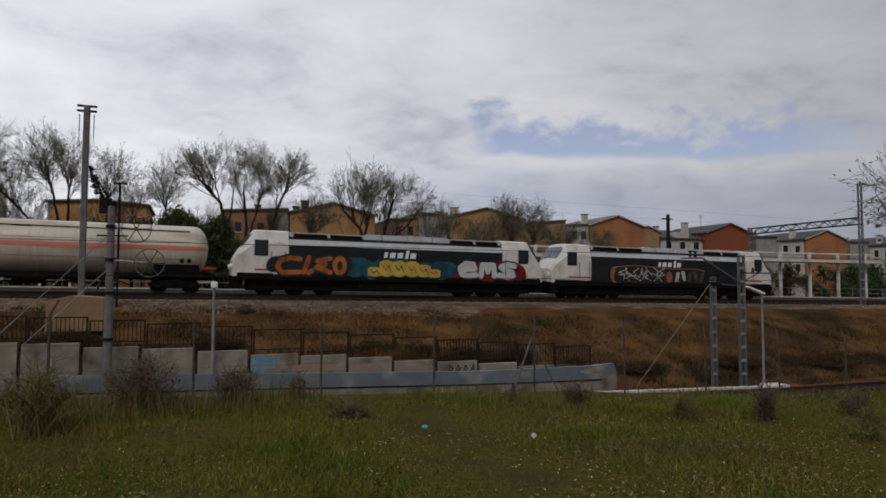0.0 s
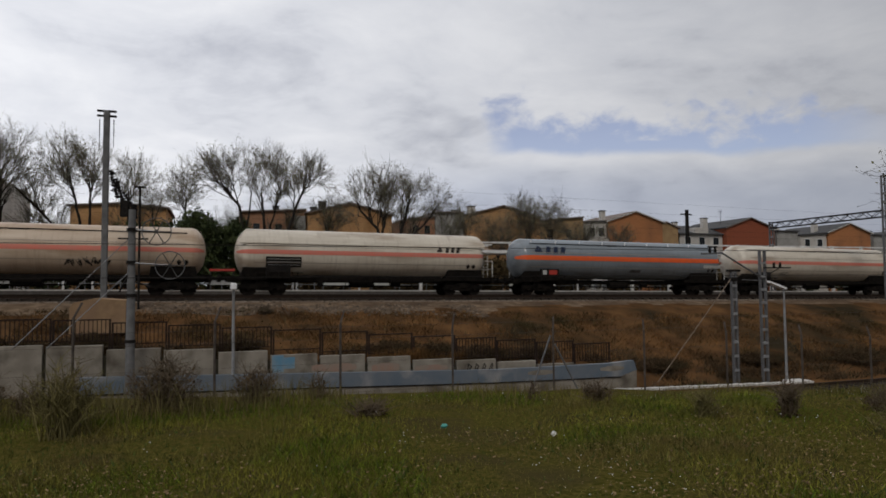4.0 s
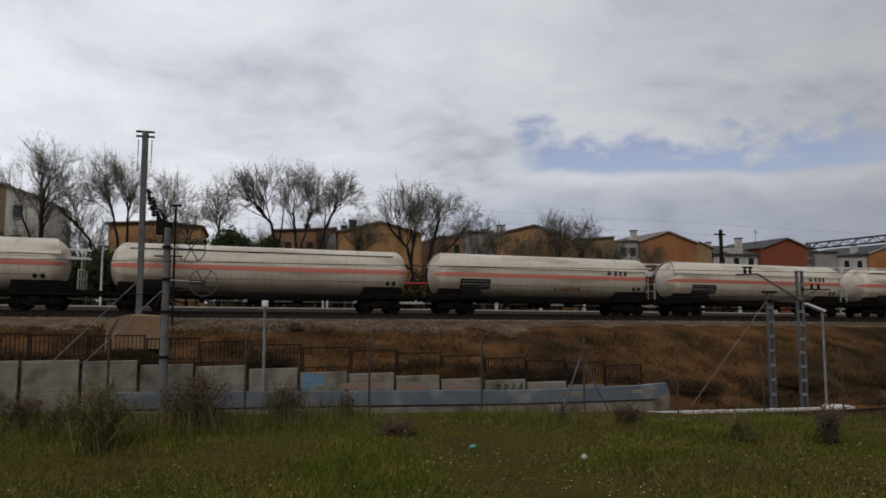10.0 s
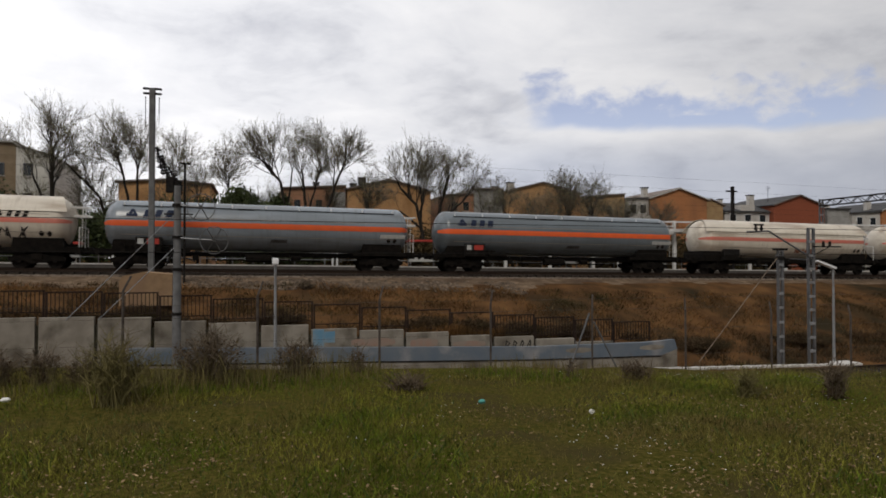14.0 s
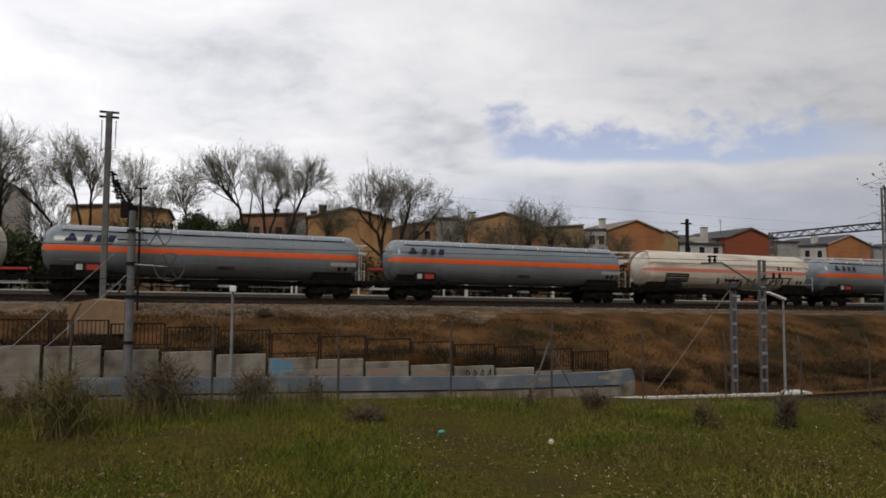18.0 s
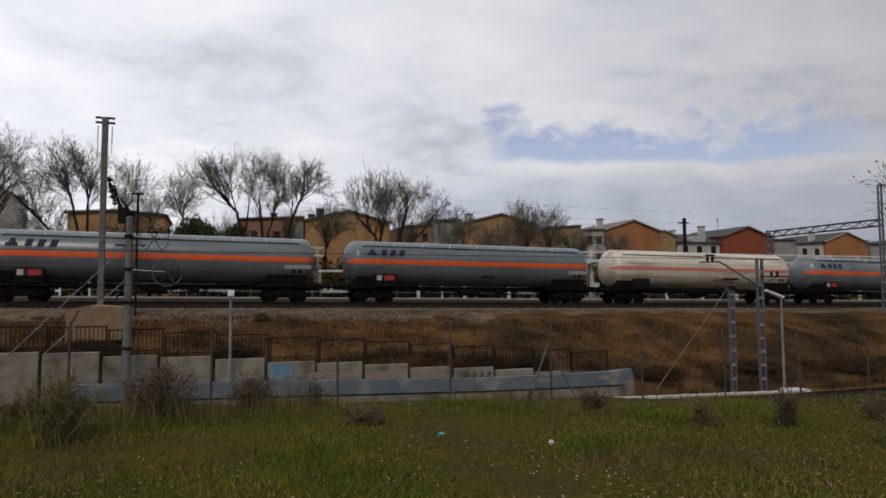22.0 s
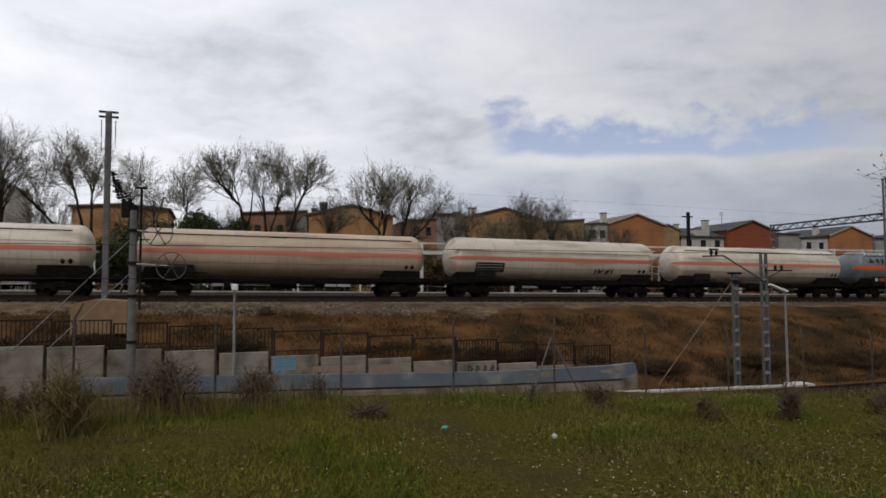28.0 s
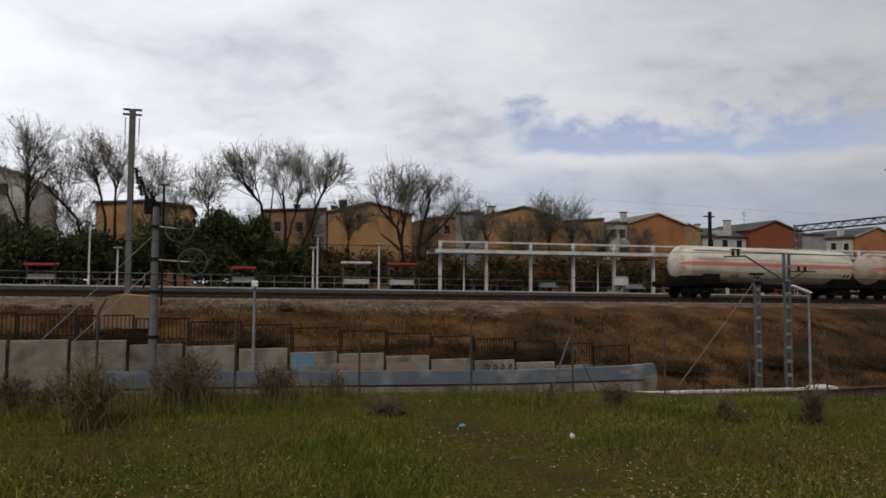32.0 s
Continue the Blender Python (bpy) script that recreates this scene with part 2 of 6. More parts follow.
M_PLATF = mat("platform_paving", (0.12, 0.11, 0.10), (0.09, 0.083, 0.076), 3, 0.9, bump=0.2)
M_BRICK = mat("orange_brick", (0.46, 0.20, 0.088), (0.38, 0.16, 0.07), 5, 0.9, bump=0.25, bscale=20, c3=(0.30, 0.14, 0.07), scale3=0.3, jitter=0.10)
M_BRICKP = mat("rosy_brick", (0.40, 0.21, 0.13), (0.31, 0.165, 0.10), 5, 0.9, bump=0.25, bscale=20, c3=(0.25, 0.15, 0.09), scale3=0.3)
M_SLATE = mat("dark_slate", (0.055, 0.055, 0.058), (0.085, 0.083, 0.082), 3, 0.7, bump=0.4, bscale=8)
M_OCHRE = mat("ochre_render", (0.40, 0.27, 0.14), (0.33, 0.21, 0.11), 1.5, 0.9, bump=0.1)
M_BRICKB = mat("ochre_brick", (0.54, 0.315, 0.150), (0.44, 0.245, 0.115), 5, 0.9, bump=0.25, bscale=20, c3=(0.30, 0.16, 0.07), scale3=0.3, jitter=0.10)
M_BRICKR = mat("red_brick", (0.30, 0.09, 0.05), (0.24, 0.075, 0.04), 5, 0.9, bump=0.25, bscale=20)
M_PLASTER = mat("pale_plaster", (0.55, 0.52, 0.48), (0.46, 0.43, 0.39), 1.5, 0.9, bump=0.1)
M_PALE = mat("pale_stone_render", (0.62, 0.60, 0.55), (0.52, 0.50, 0.45), 1.0, 0.9, bump=0.1)
M_GREYW = mat("grey_render", (0.36, 0.35, 0.33), (0.28, 0.27, 0.25), 1.2, 0.9, bump=0.1)
M_ROOF = mat("weathered_roof_tile", (0.17, 0.142, 0.125), (0.23, 0.19, 0.165), 3, 0.85, bump=0.5, bscale=8)
M_BARK = mat("bark", (0.020, 0.0165, 0.014), (0.038, 0.032, 0.027), 6, 0.95, bump=0.4)
M_TWIGLET = mat("grey_twig", (0.165, 0.145, 0.115), (0.095, 0.082, 0.066), 0.8, 0.9, jitter=0.3, island=True)
M_BUD = mat("spring_bud", (0.26, 0.25, 0.13), (0.16, 0.16, 0.08), 0.7, 0.8, jitter=0.4, island=True)
M_LEAFD = mat("evergreen_leaf", (0.026, 0.042, 0.013), (0.055, 0.068, 0.020), 1.0, 0.7, jitter=0.5, island=True, spec=0.3)
M_LEAF = mat("young_leaf", (0.16, 0.15, 0.07), (0.07, 0.065, 0.03), 1.0, 0.7, jitter=0.5, island=True, spec=0.3)
# train
M_CREAM = mat("cream_tank_paint", (0.66, 0.60, 0.505), (0.57, 0.51, 0.42), 1.2, 0.42, bump=0.04, bscale=5, c3=(0.40, 0.325, 0.25), scale3=0.75, stretch=(0.32, 1, 1.7), jitter=0.07, streak=(0.27, 0.21, 0.15))
M_GREYT = mat("blue_grey_tank_paint", (0.215, 0.245, 0.272), (0.175, 0.200, 0.222), 1.2, 0.27, spec=0.55, bump=0.04, bscale=5, c3=(0.14, 0.15, 0.158), scale3=0.7, stretch=(0.32, 1, 1.7), jitter=0.08, streak=(0.12, 0.125, 0.125))
M_SEAM = mat("grimy_seam", (0.24, 0.21, 0.18), (0.33, 0.29, 0.25), 2, 0.7, stretch=(0.4, 1, 1))
M_PEACH = mat("yellowed_tank_paint", (0.58, 0.47, 0.36), (0.50, 0.39, 0.29), 1.2, 0.45, bump=0.04, bscale=5, c3=(0.38, 0.26, 0.17), scale3=0.75, stretch=(0.32, 1, 1.7), streak=(0.27, 0.18, 0.11))
M_GREYD = mat("dark_grey_tank_paint", (0.155, 0.182, 0.202), (0.125, 0.146, 0.160), 1.2, 0.28, spec=0.55, bump=0.04, bscale=5, c3=(0.095, 0.105, 0.108), scale3=0.7, stretch=(0.32, 1, 1.7), streak=(0.085, 0.088, 0.085))
M_STRIPE = mat("orange_red_stripe", (0.80, 0.125, 0.030), (0.70, 0.115, 0.035), 2, 0.45, jitter=0.1)
M_STRIPEF = mat("faded_red_stripe", (0.62, 0.18, 0.13), (0.55, 0.20, 0.15), 2, 0.5, jitter=0.15)
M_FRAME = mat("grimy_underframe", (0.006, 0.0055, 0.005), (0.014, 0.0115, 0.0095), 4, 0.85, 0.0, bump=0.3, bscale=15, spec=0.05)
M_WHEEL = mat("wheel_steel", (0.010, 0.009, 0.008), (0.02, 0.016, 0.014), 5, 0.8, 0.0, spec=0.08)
M_HUB = mat("weathered_iron", (0.085, 0.082, 0.08), (0.05, 0.048, 0.046), 4, 0.6)
M_PLATE = mat("grey_plate", (0.50, 0.50, 0.48), (0.40, 0.40, 0.38), 4, 0.6)
M_LOGO = mat("navy_lettering", (0.020, 0.028, 0.055), rough=0.6, spec=0.1)
M_LOCO = mat("charcoal_loco_paint", (0.016, 0.019, 0.024), (0.028, 0.031, 0.037), 2, 0.6, spec=0.12, stretch=(0.4, 1, 1))
M_LOCOW = mat("dirty_white_loco_paint", (0.72, 0.70, 0.67), (0.62, 0.59, 0.55), 2.0, 0.45, c3=(0.46, 0.40, 0.34), scale3=0.7)
M_LOCOR = mat("loco_roof_grey", (0.58, 0.60, 0.63), (0.48, 0.49, 0.51), 2, 0.55)
M_G_OR = mat("graffiti_orange", (0.46, 0.16, 0.05), (0.22, 0.06, 0.025), 1.5, 0.6)
M_G_YE = mat("graffiti_yellow", (0.58, 0.43, 0.08), (0.45, 0.28, 0.05), 1.5, 0.5)
M_G_TE = mat("graffiti_teal", (0.025, 0.10, 0.14), (0.018, 0.035, 0.05), 1.2, 0.6)
M_G_RE = mat("graffiti_crimson", (0.26, 0.012, 0.016), (0.10, 0.012, 0.014), 1.5, 0.6)
M_G_WH = mat("graffiti_silver", (0.60, 0.60, 0.60), (0.50, 0.50, 0.50), 2, 0.4)
M_G_BK = mat("graffiti_black", (0.015, 0.014, 0.015), rough=0.5)
M_G_MA = mat("graffiti_magenta", (0.50, 0.05, 0.13), (0.36, 0.03, 0.08), 2, 0.5)
M_G_BR = mat("graffiti_rust", (0.33, 0.13, 0.07), (0.22, 0.09, 0.06), 2, 0.5)

# ---- mesh helpers ----


def finish(name, bm, material, parent=None, smooth=False):
    me = bpy.data.meshes.new(name)
    if smooth:
        for f in bm.faces:
            f.smooth = True
    bm.to_mesh(me)
    bm.free()
    me.materials.append(material)
    ob = new(name, me)
    ob.parent = parent
    return ob


def part(name, bm, material, parent, label="", smooth=False):
    return tagged(finish(name, bm, material, parent, smooth), label)


def thing(name, loc, label, category, group="", kind="", rz=0):
    ob = new(name)
    ob.empty_display_size = 0.2
    ob.matrix_basis = pose(*loc, 0, 0, rz)
    return tagged(ob, label, category, group, kind)


def soup(name, verts, faces, material, parent=None, smooth=False):
    me = bpy.data.meshes.new(name)
    me.from_pydata(verts, [], faces)
    if smooth:
        me.polygons.foreach_set("use_smooth", [True] * len(me.polygons))
    me.materials.append(material)
    ob = new(name, me)
    ob.parent = parent
    return ob


def box(bm, x0, x1, y0, y1, z0, z1, bevel=0.0):
    vs = [bm.verts.new((x, y, z)) for z in (z0, z1) for y in (y0, y1) for x in (x0, x1)]
    fs = [bm.faces.new([vs[i] for i in q]) for q in ((0, 2, 3, 1), (4, 5, 7, 6), (0, 1, 5, 4), (2, 6, 7, 3), (0, 4, 6, 2), (1, 3, 7, 5))]
    if bevel:
        bmesh.ops.bevel(bm, geom=list({e for f in fs for e in f.edges}), offset=bevel, segments=1, affect="EDGES")
    return bm


def tube(bm, p0, p1, r0, r1=None, seg=8, caps=True):
    r1 = r0 if r1 is None else r1
    p0, p1 = Vector(p0), Vector(p1)
    q = (p1 - p0).to_track_quat("Z", "Y")
    rings = []
    for p, r in ((p0, r0), (p1, r1)):
        rings.append([bm.verts.new(p + q @ Vector((r * math.cos(2 * math.pi * i / seg), r * math.sin(2 * math.pi * i / seg), 0))) for i in range(seg)])
    for i in range(seg):
        j = (i + 1) % seg
        bm.faces.new((rings[0][i], rings[0][j], rings[1][j], rings[1][i]))
    if caps:
        bm.faces.new(rings[0][::-1]), bm.faces.new(rings[1])
    return bm


def lathe(bm, prof, seg=32, zc=0.0, a0=0.0, a1=2 * math.pi):
    """Turn a profile of (x, radius) about the x axis at height zc; angle 0 points up, growing towards -y."""
    full = abs(a1 - a0 - 2 * math.pi) < 1e-6
    n = seg if full else seg + 1
    rings = [[bm.verts.new((x, -r * math.sin(a0 + (a1 - a0) * i / seg), zc + r * math.cos(a0 + (a1 - a0) * i / seg))) for i in range(n)] for x, r in prof]
    for a, b in zip(rings, rings[1:]):
        for i in range(seg):
            j = (i + 1) % n
            bm.faces.new((a[i], a[j], b[j], b[i]))
    return bm


def prism(bm, poly, y0, y1):
    """A polygon of (x, z) drawn out from y0 to y1."""
    a = [bm.verts.new((x, y0, z)) for x, z in poly]
    b = [bm.verts.new((x, y1, z)) for x, z in poly]
    n = len(poly)
    bm.faces.new(a), bm.faces.new(b[::-1])
    for i in range(n):
        j = (i + 1) % n
        bm.faces.new((a[i], b[i], b[j], a[j]))
    bmesh.ops.recalc_face_normals(bm, faces=bm.faces[:])
    return bm


def decal(bm, surf, cx, cz, w, h, power=2.6, bands=6, slant=0.0):
    """A thin shape of paint on a side: surf(z) gives its y. power 2 is an ellipse, 9 a bar."""
    rows_ = []
    for k in range(bands + 1):
        tt = -1 + 2 * k / bands
        half = w / 2 if power >= 8 else (w / 2 * (1 - abs(tt) ** power) ** (1 / power) if abs(tt) < 1 else w * 0.16)
        z = cz + tt * h / 2
        x = cx + slant * (z - cz)
        rows_.append((bm.verts.new((x - half, surf(z), z)), bm.verts.new((x + half, surf(z), z))))
    for a, b in zip(rows_, rows_[1:]):
        bm.faces.new((a[0], a[1], b[1], b[0]))
    return bm

# ---- ground ----
GRADE = 0.0125
SKEW = 0.028          # the line draws away towards the right


def rail_z(x):
    return -0.58 - GRADE * x


def smooth(a, b, v):
    q = min(1.0, max(0.0, (v - a) / (b - a)))
    return q * q * (3 - 2 * q)


def near_z(x, y):
    """The meadow, its edge and the cutting of the lower line."""
    u = max(-0.5, min(1.6, x / max(y, 4.0)))
    k = 0.157 + 0.05 * u
    a, b = -1.55, -k * y
    z = (a + b - math.sqrt((a - b) ** 2 + 0.02)) / 2 if y > 0 else a
    q = smooth(19.0, 24.0, y)
    return z * (1 - q) - 5.55 * q


def ground_z(x, y):
    top = rail_z(x) - 0.42
    low = near_z(x, y)
    wall = 1 - smooth(19.5, 23.0, x)                      # the retaining wall stands left of here
    foot = -5.3 + wall * (2.2 - 0.075 * max(-30.0, min(x, 20.0)) * 0.9)
    if y < 30.2:
        z = low
    else:
        e = max(-8.5, min(14.0, SKEW * x))
        s = smooth(30.2, 40.2 + e, y)
        z = foot + (top - 0.25 - foot) * (0.55 * s + 0.45 * min(1, (y - 30.2) / (10 + e)))
        z += 0.25 * smooth(40.0 + e, 41.5 + e, y)
    z += 0.06 * noise.noise((x * 0.5, y * 0.5, 0)) + 0.14 * noise.noise((x * 0.17, y * 0.2, 3)) * smooth(3, 12, abs(y))* (1 - smooth(39, 41, y))
    if 30.6 < y < 40:
        z += 0.22 * noise.noise((x * 0.33, y * 0.5, 9))
    if y > 57:
        z = top + 0.4
    return z


# trodden spots: x, y, half-width, half-depth
SPOTS = [(8.5, 4.25, 1.6, 0.5), (6.2, 3.6, 0.9, 0.3), (9.4, 3.4, 1.2, 0.5), (7.4, 4.9, 0.5, 0.2), (3.0, 4.6, 0.5, 0.15)]


def bare(x, y):
    wob = 0.5 * noise.noise((x * 1.6, y * 1.6, 7))
    return any(((x - a) / c) ** 2 + ((y - b) / d) ** 2 < 1 + wob for a, b, c, d in SPOTS)


def build_ground():
    xs = [-2500, -1200, -700, -470, -300, -200, -130, -90, -70] + [-50 + 1.0 * i for i in range(40)] + [-10 + 0.4 * i for i in range(75)] + [20 + 1.0 * i for i in range(71)] + [100, 115, 135, 170, 220, 300, 480, 700, 1200, 2500]
    ys = [-2500, -800, -200, -60, -20, -8, -2] + [0.5 * i for i in range(0, 84)] + [42, 44, 47, 50, 56, 58, 64, 80, 120, 200, 500, 1200, 3000]
    verts = []
    for y in ys:
        for x in xs:
            cx = max(-480, min(520, x))
            verts.append((x, y, ground_z(cx, y)))
    n = len(xs)
    faces = [(j * n + i, j * n + i + 1, (j + 1) * n + i + 1, (j + 1) * n + i) for j in range(len(ys) - 1) for i in range(n - 1)]
    ob = soup("ground", verts, faces, M_GROUND, smooth=True)
    ob.data.materials.append(M_BANK)
    ob.data.materials.append(M_SHOULDER)
    for p in ob.data.polygons:
        c = p.center
        if c.y > 17.0:
            p.material_index = 1
        if 38.3 + 2.1 * smooth(8, 26, c.x) + 0.9 * noise.noise((c.x * 0.4, 0, 1)) < c.y - SKEW * c.x < 43:
            p.material_index = 2
    tagged(ob, "uneven meadow with a brown grassy railway embankment beyond", "ground", kind="structure")


M_BANK = mat("dry_bank_soil", (0.134, 0.070, 0.030), (0.070, 0.038, 0.019), 0.7, 0.95, bump=0.8, bscale=6, c3=(0.032, 0.025, 0.015), scale3=0.22, spec=0.0)
build_ground()


def blades(name, material, count, area, height, width, seedling, label, lean=0.4, clump=0.0, tri=True):
    """Grass blades as narrow triangles over an area (x0, x1, y0, y1)."""
    rng = np.random.default_rng(seedling)
    x0, x1, y0, y1 = area
    verts, faces = [], []
    k = 0
    for _ in range(count):
        x, y = rng.uniform(x0, x1), rng.uniform(y0, y1)
        dens = noise.noise((x * 0.6, y * 0.6, 5))
        if y < 12 and bare(x, y) and rng.random() < 0.9:
            continue
        if clump and dens < rng.uniform(-0.6, 0.6) * clump:
            continue
        h = height * rng.uniform(0.4, 1.2) * (1 + 0.6 * dens)
        a, l = rng.uniform(0, math.tau), rng.uniform(0, lean) * h
        b = rng.uniform(0, math.tau)
        dx, dy = width * math.cos(a) / 2, width * math.sin(a) / 2
        z = ground_z(x, y) - 0.02
        verts += [(x - dx, y - dy, z), (x + dx, y + dy, z), (x + l * math.cos(b), y + l * math.sin(b), z + h)]
        faces.append((k, k + 1, k + 2))
        k += 3
    return tagged(soup(name, verts, faces, material), label, name.replace("_", " "), kind="stuff")


# ---- upper tracks ----


def along(bm, x0, x1, y, prof, step=40):
    """A bar along the line with a (dy, dz) cross-section, following the grade."""
    n = len(prof)
    xs = [x0 + (x1 - x0) * i / max(1, round((x1 - x0) / step)) for i in range(max(1, round((x1 - x0) / step)) + 1)]
    rings = [[bm.verts.new((x, y + SKEW * x + dy, rail_z(x) + dz)) for dy, dz in prof] for x in xs]
    for a, b in zip(rings, rings[1:]):
        for i in range(n):
            j = (i + 1) % n
            bm.faces.new((a[i], b[i], b[j], a[j]))
    bm.faces.new(rings[0][::-1]), bm.faces.new(rings[-1])
    bmesh.ops.recalc_face_normals(bm, faces=bm.faces[:])
    return bm


RAIL_PROF = [(-0.036, 0), (-0.036, -0.04), (-0.01, -0.055), (-0.01, -0.14), (-0.07, -0.16), (-0.07, -0.172), (0.07, -0.172), (0.07, -0.16), (0.01, -0.14), (0.01, -0.055), (0.036, -0.04), (0.036, 0)]
TRACKS = (44.1, 48.3)


def build_tracks():
    bed = bmesh.new()
    along(bed, -480, 540, 46.0, [(-4.6, -0.95), (-3.35, -0.34), (-0.6, -0.24), (0.6, -0.24), (3.3, -0.3), (4.6, -0.95)])
    tagged(finish("ballast_bed", bed, M_BALLAST), "grey crushed-stone ballast bed under the raised tracks", "ballast", kind="structure")
    # a sheet over the ballast whose dark colour holds the shade under the train
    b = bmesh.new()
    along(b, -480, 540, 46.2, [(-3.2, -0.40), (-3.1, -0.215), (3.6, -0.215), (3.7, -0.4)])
    tagged(finish("track_bed", b, M_OILY_SHADE), "oily ballast between the rails, darkened with the tracks' shade", "ballast", kind="structure")
    for yc in TRACKS:
        tr = thing("railway_track", (0, 0, 0), "steel rails on concrete sleepers in grey ballast", "railway track", "raised tracks", "structure")
        for side in (-0.835, 0.835):
            part("rail", along(bmesh.new(), -480, 540, yc + side, RAIL_PROF), M_RAIL, tr)
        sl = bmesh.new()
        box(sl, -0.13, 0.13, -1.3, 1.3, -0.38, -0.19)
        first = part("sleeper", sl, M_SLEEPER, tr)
        first.location = (-30, yc - 30 * SKEW, rail_z(-30))
        for i in range(1, 150):
            o = new("sleeper", first.data)
            x = -30 + 0.68 * i
            o.parent, o.location = tr, (x, yc + SKEW * x, rail_z(x))


build_tracks()

# ---- train ----
P_ROWS = [(0, 0.0), (3, 43.3), (7, 101.7), (11, 160.5), (16.5, 241.4), (22, 321.1), (28, 407.3), (32, 464.7)]
TRACK_Y = TRACKS[0]
TANK_R, TANK_Z = 1.48, 2.67
moving = []


def tank_surf(z):
    return -math.sqrt(max(0.05, (TANK_R + 0.009) ** 2 - (z - TANK_Z) ** 2))


def bogie(parent, x, wheels=(-0.9, 0.9), r=0.46):
    f = bmesh.new()
    half = wheels[-1]
    for s in (-1, 1):
        y = s * 1.02
        prism(f, [(x - half - 0.55, 0.42), (x - half - 0.55, 0.66), (x - half + 0.2, 0.72), (x - 0.45, 0.82), (x + 0.45, 0.82), (x + half - 0.2, 0.72), (x + half + 0.55, 0.66), (x + half + 0.55, 0.42), (x + half - 0.25, 0.46), (x + 0.4, 0.30), (x - 0.4, 0.30), (x - half + 0.25, 0.46)], y - 0.07, y + 0.07)
    box(f, x - 0.28, x + 0.28, -1.15, 1.15, 0.48, 0.86, 0.03)
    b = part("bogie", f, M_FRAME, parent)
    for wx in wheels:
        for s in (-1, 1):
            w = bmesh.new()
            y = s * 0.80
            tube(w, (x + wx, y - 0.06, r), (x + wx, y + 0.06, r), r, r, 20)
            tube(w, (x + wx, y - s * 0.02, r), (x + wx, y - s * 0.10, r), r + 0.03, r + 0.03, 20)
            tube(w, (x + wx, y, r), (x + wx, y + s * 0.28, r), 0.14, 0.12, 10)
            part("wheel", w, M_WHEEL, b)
        a = bmesh.new()
        tube(a, (x + wx, -0.75, r), (x + wx, 0.75, r), 0.08, 0.08, 8)
        part("axle", a, M_WHEEL, b)
    return b


def buffers(parent, half):
    for s in (-1, 1):
        for y in (-0.875, 0.875):
            b = bmesh.new()
            tube(b, (s * (half - 0.62), y, 1.05), (s * (half - 0.08), y, 1.05), 0.10, 0.085, 12)
            tube(b, (s * (half - 0.08), y, 1.05), (s * half, y, 1.05), 0.23, 0.22, 16)
            part("buffer", b, M_FRAME, parent)
        c = bmesh.new()
        tube(c, (s * (half - 0.6), 0, 1.0), (s * half, 0, 0.98), 0.05, 0.04, 8)
        part("coupling", c, M_FRAME, parent)


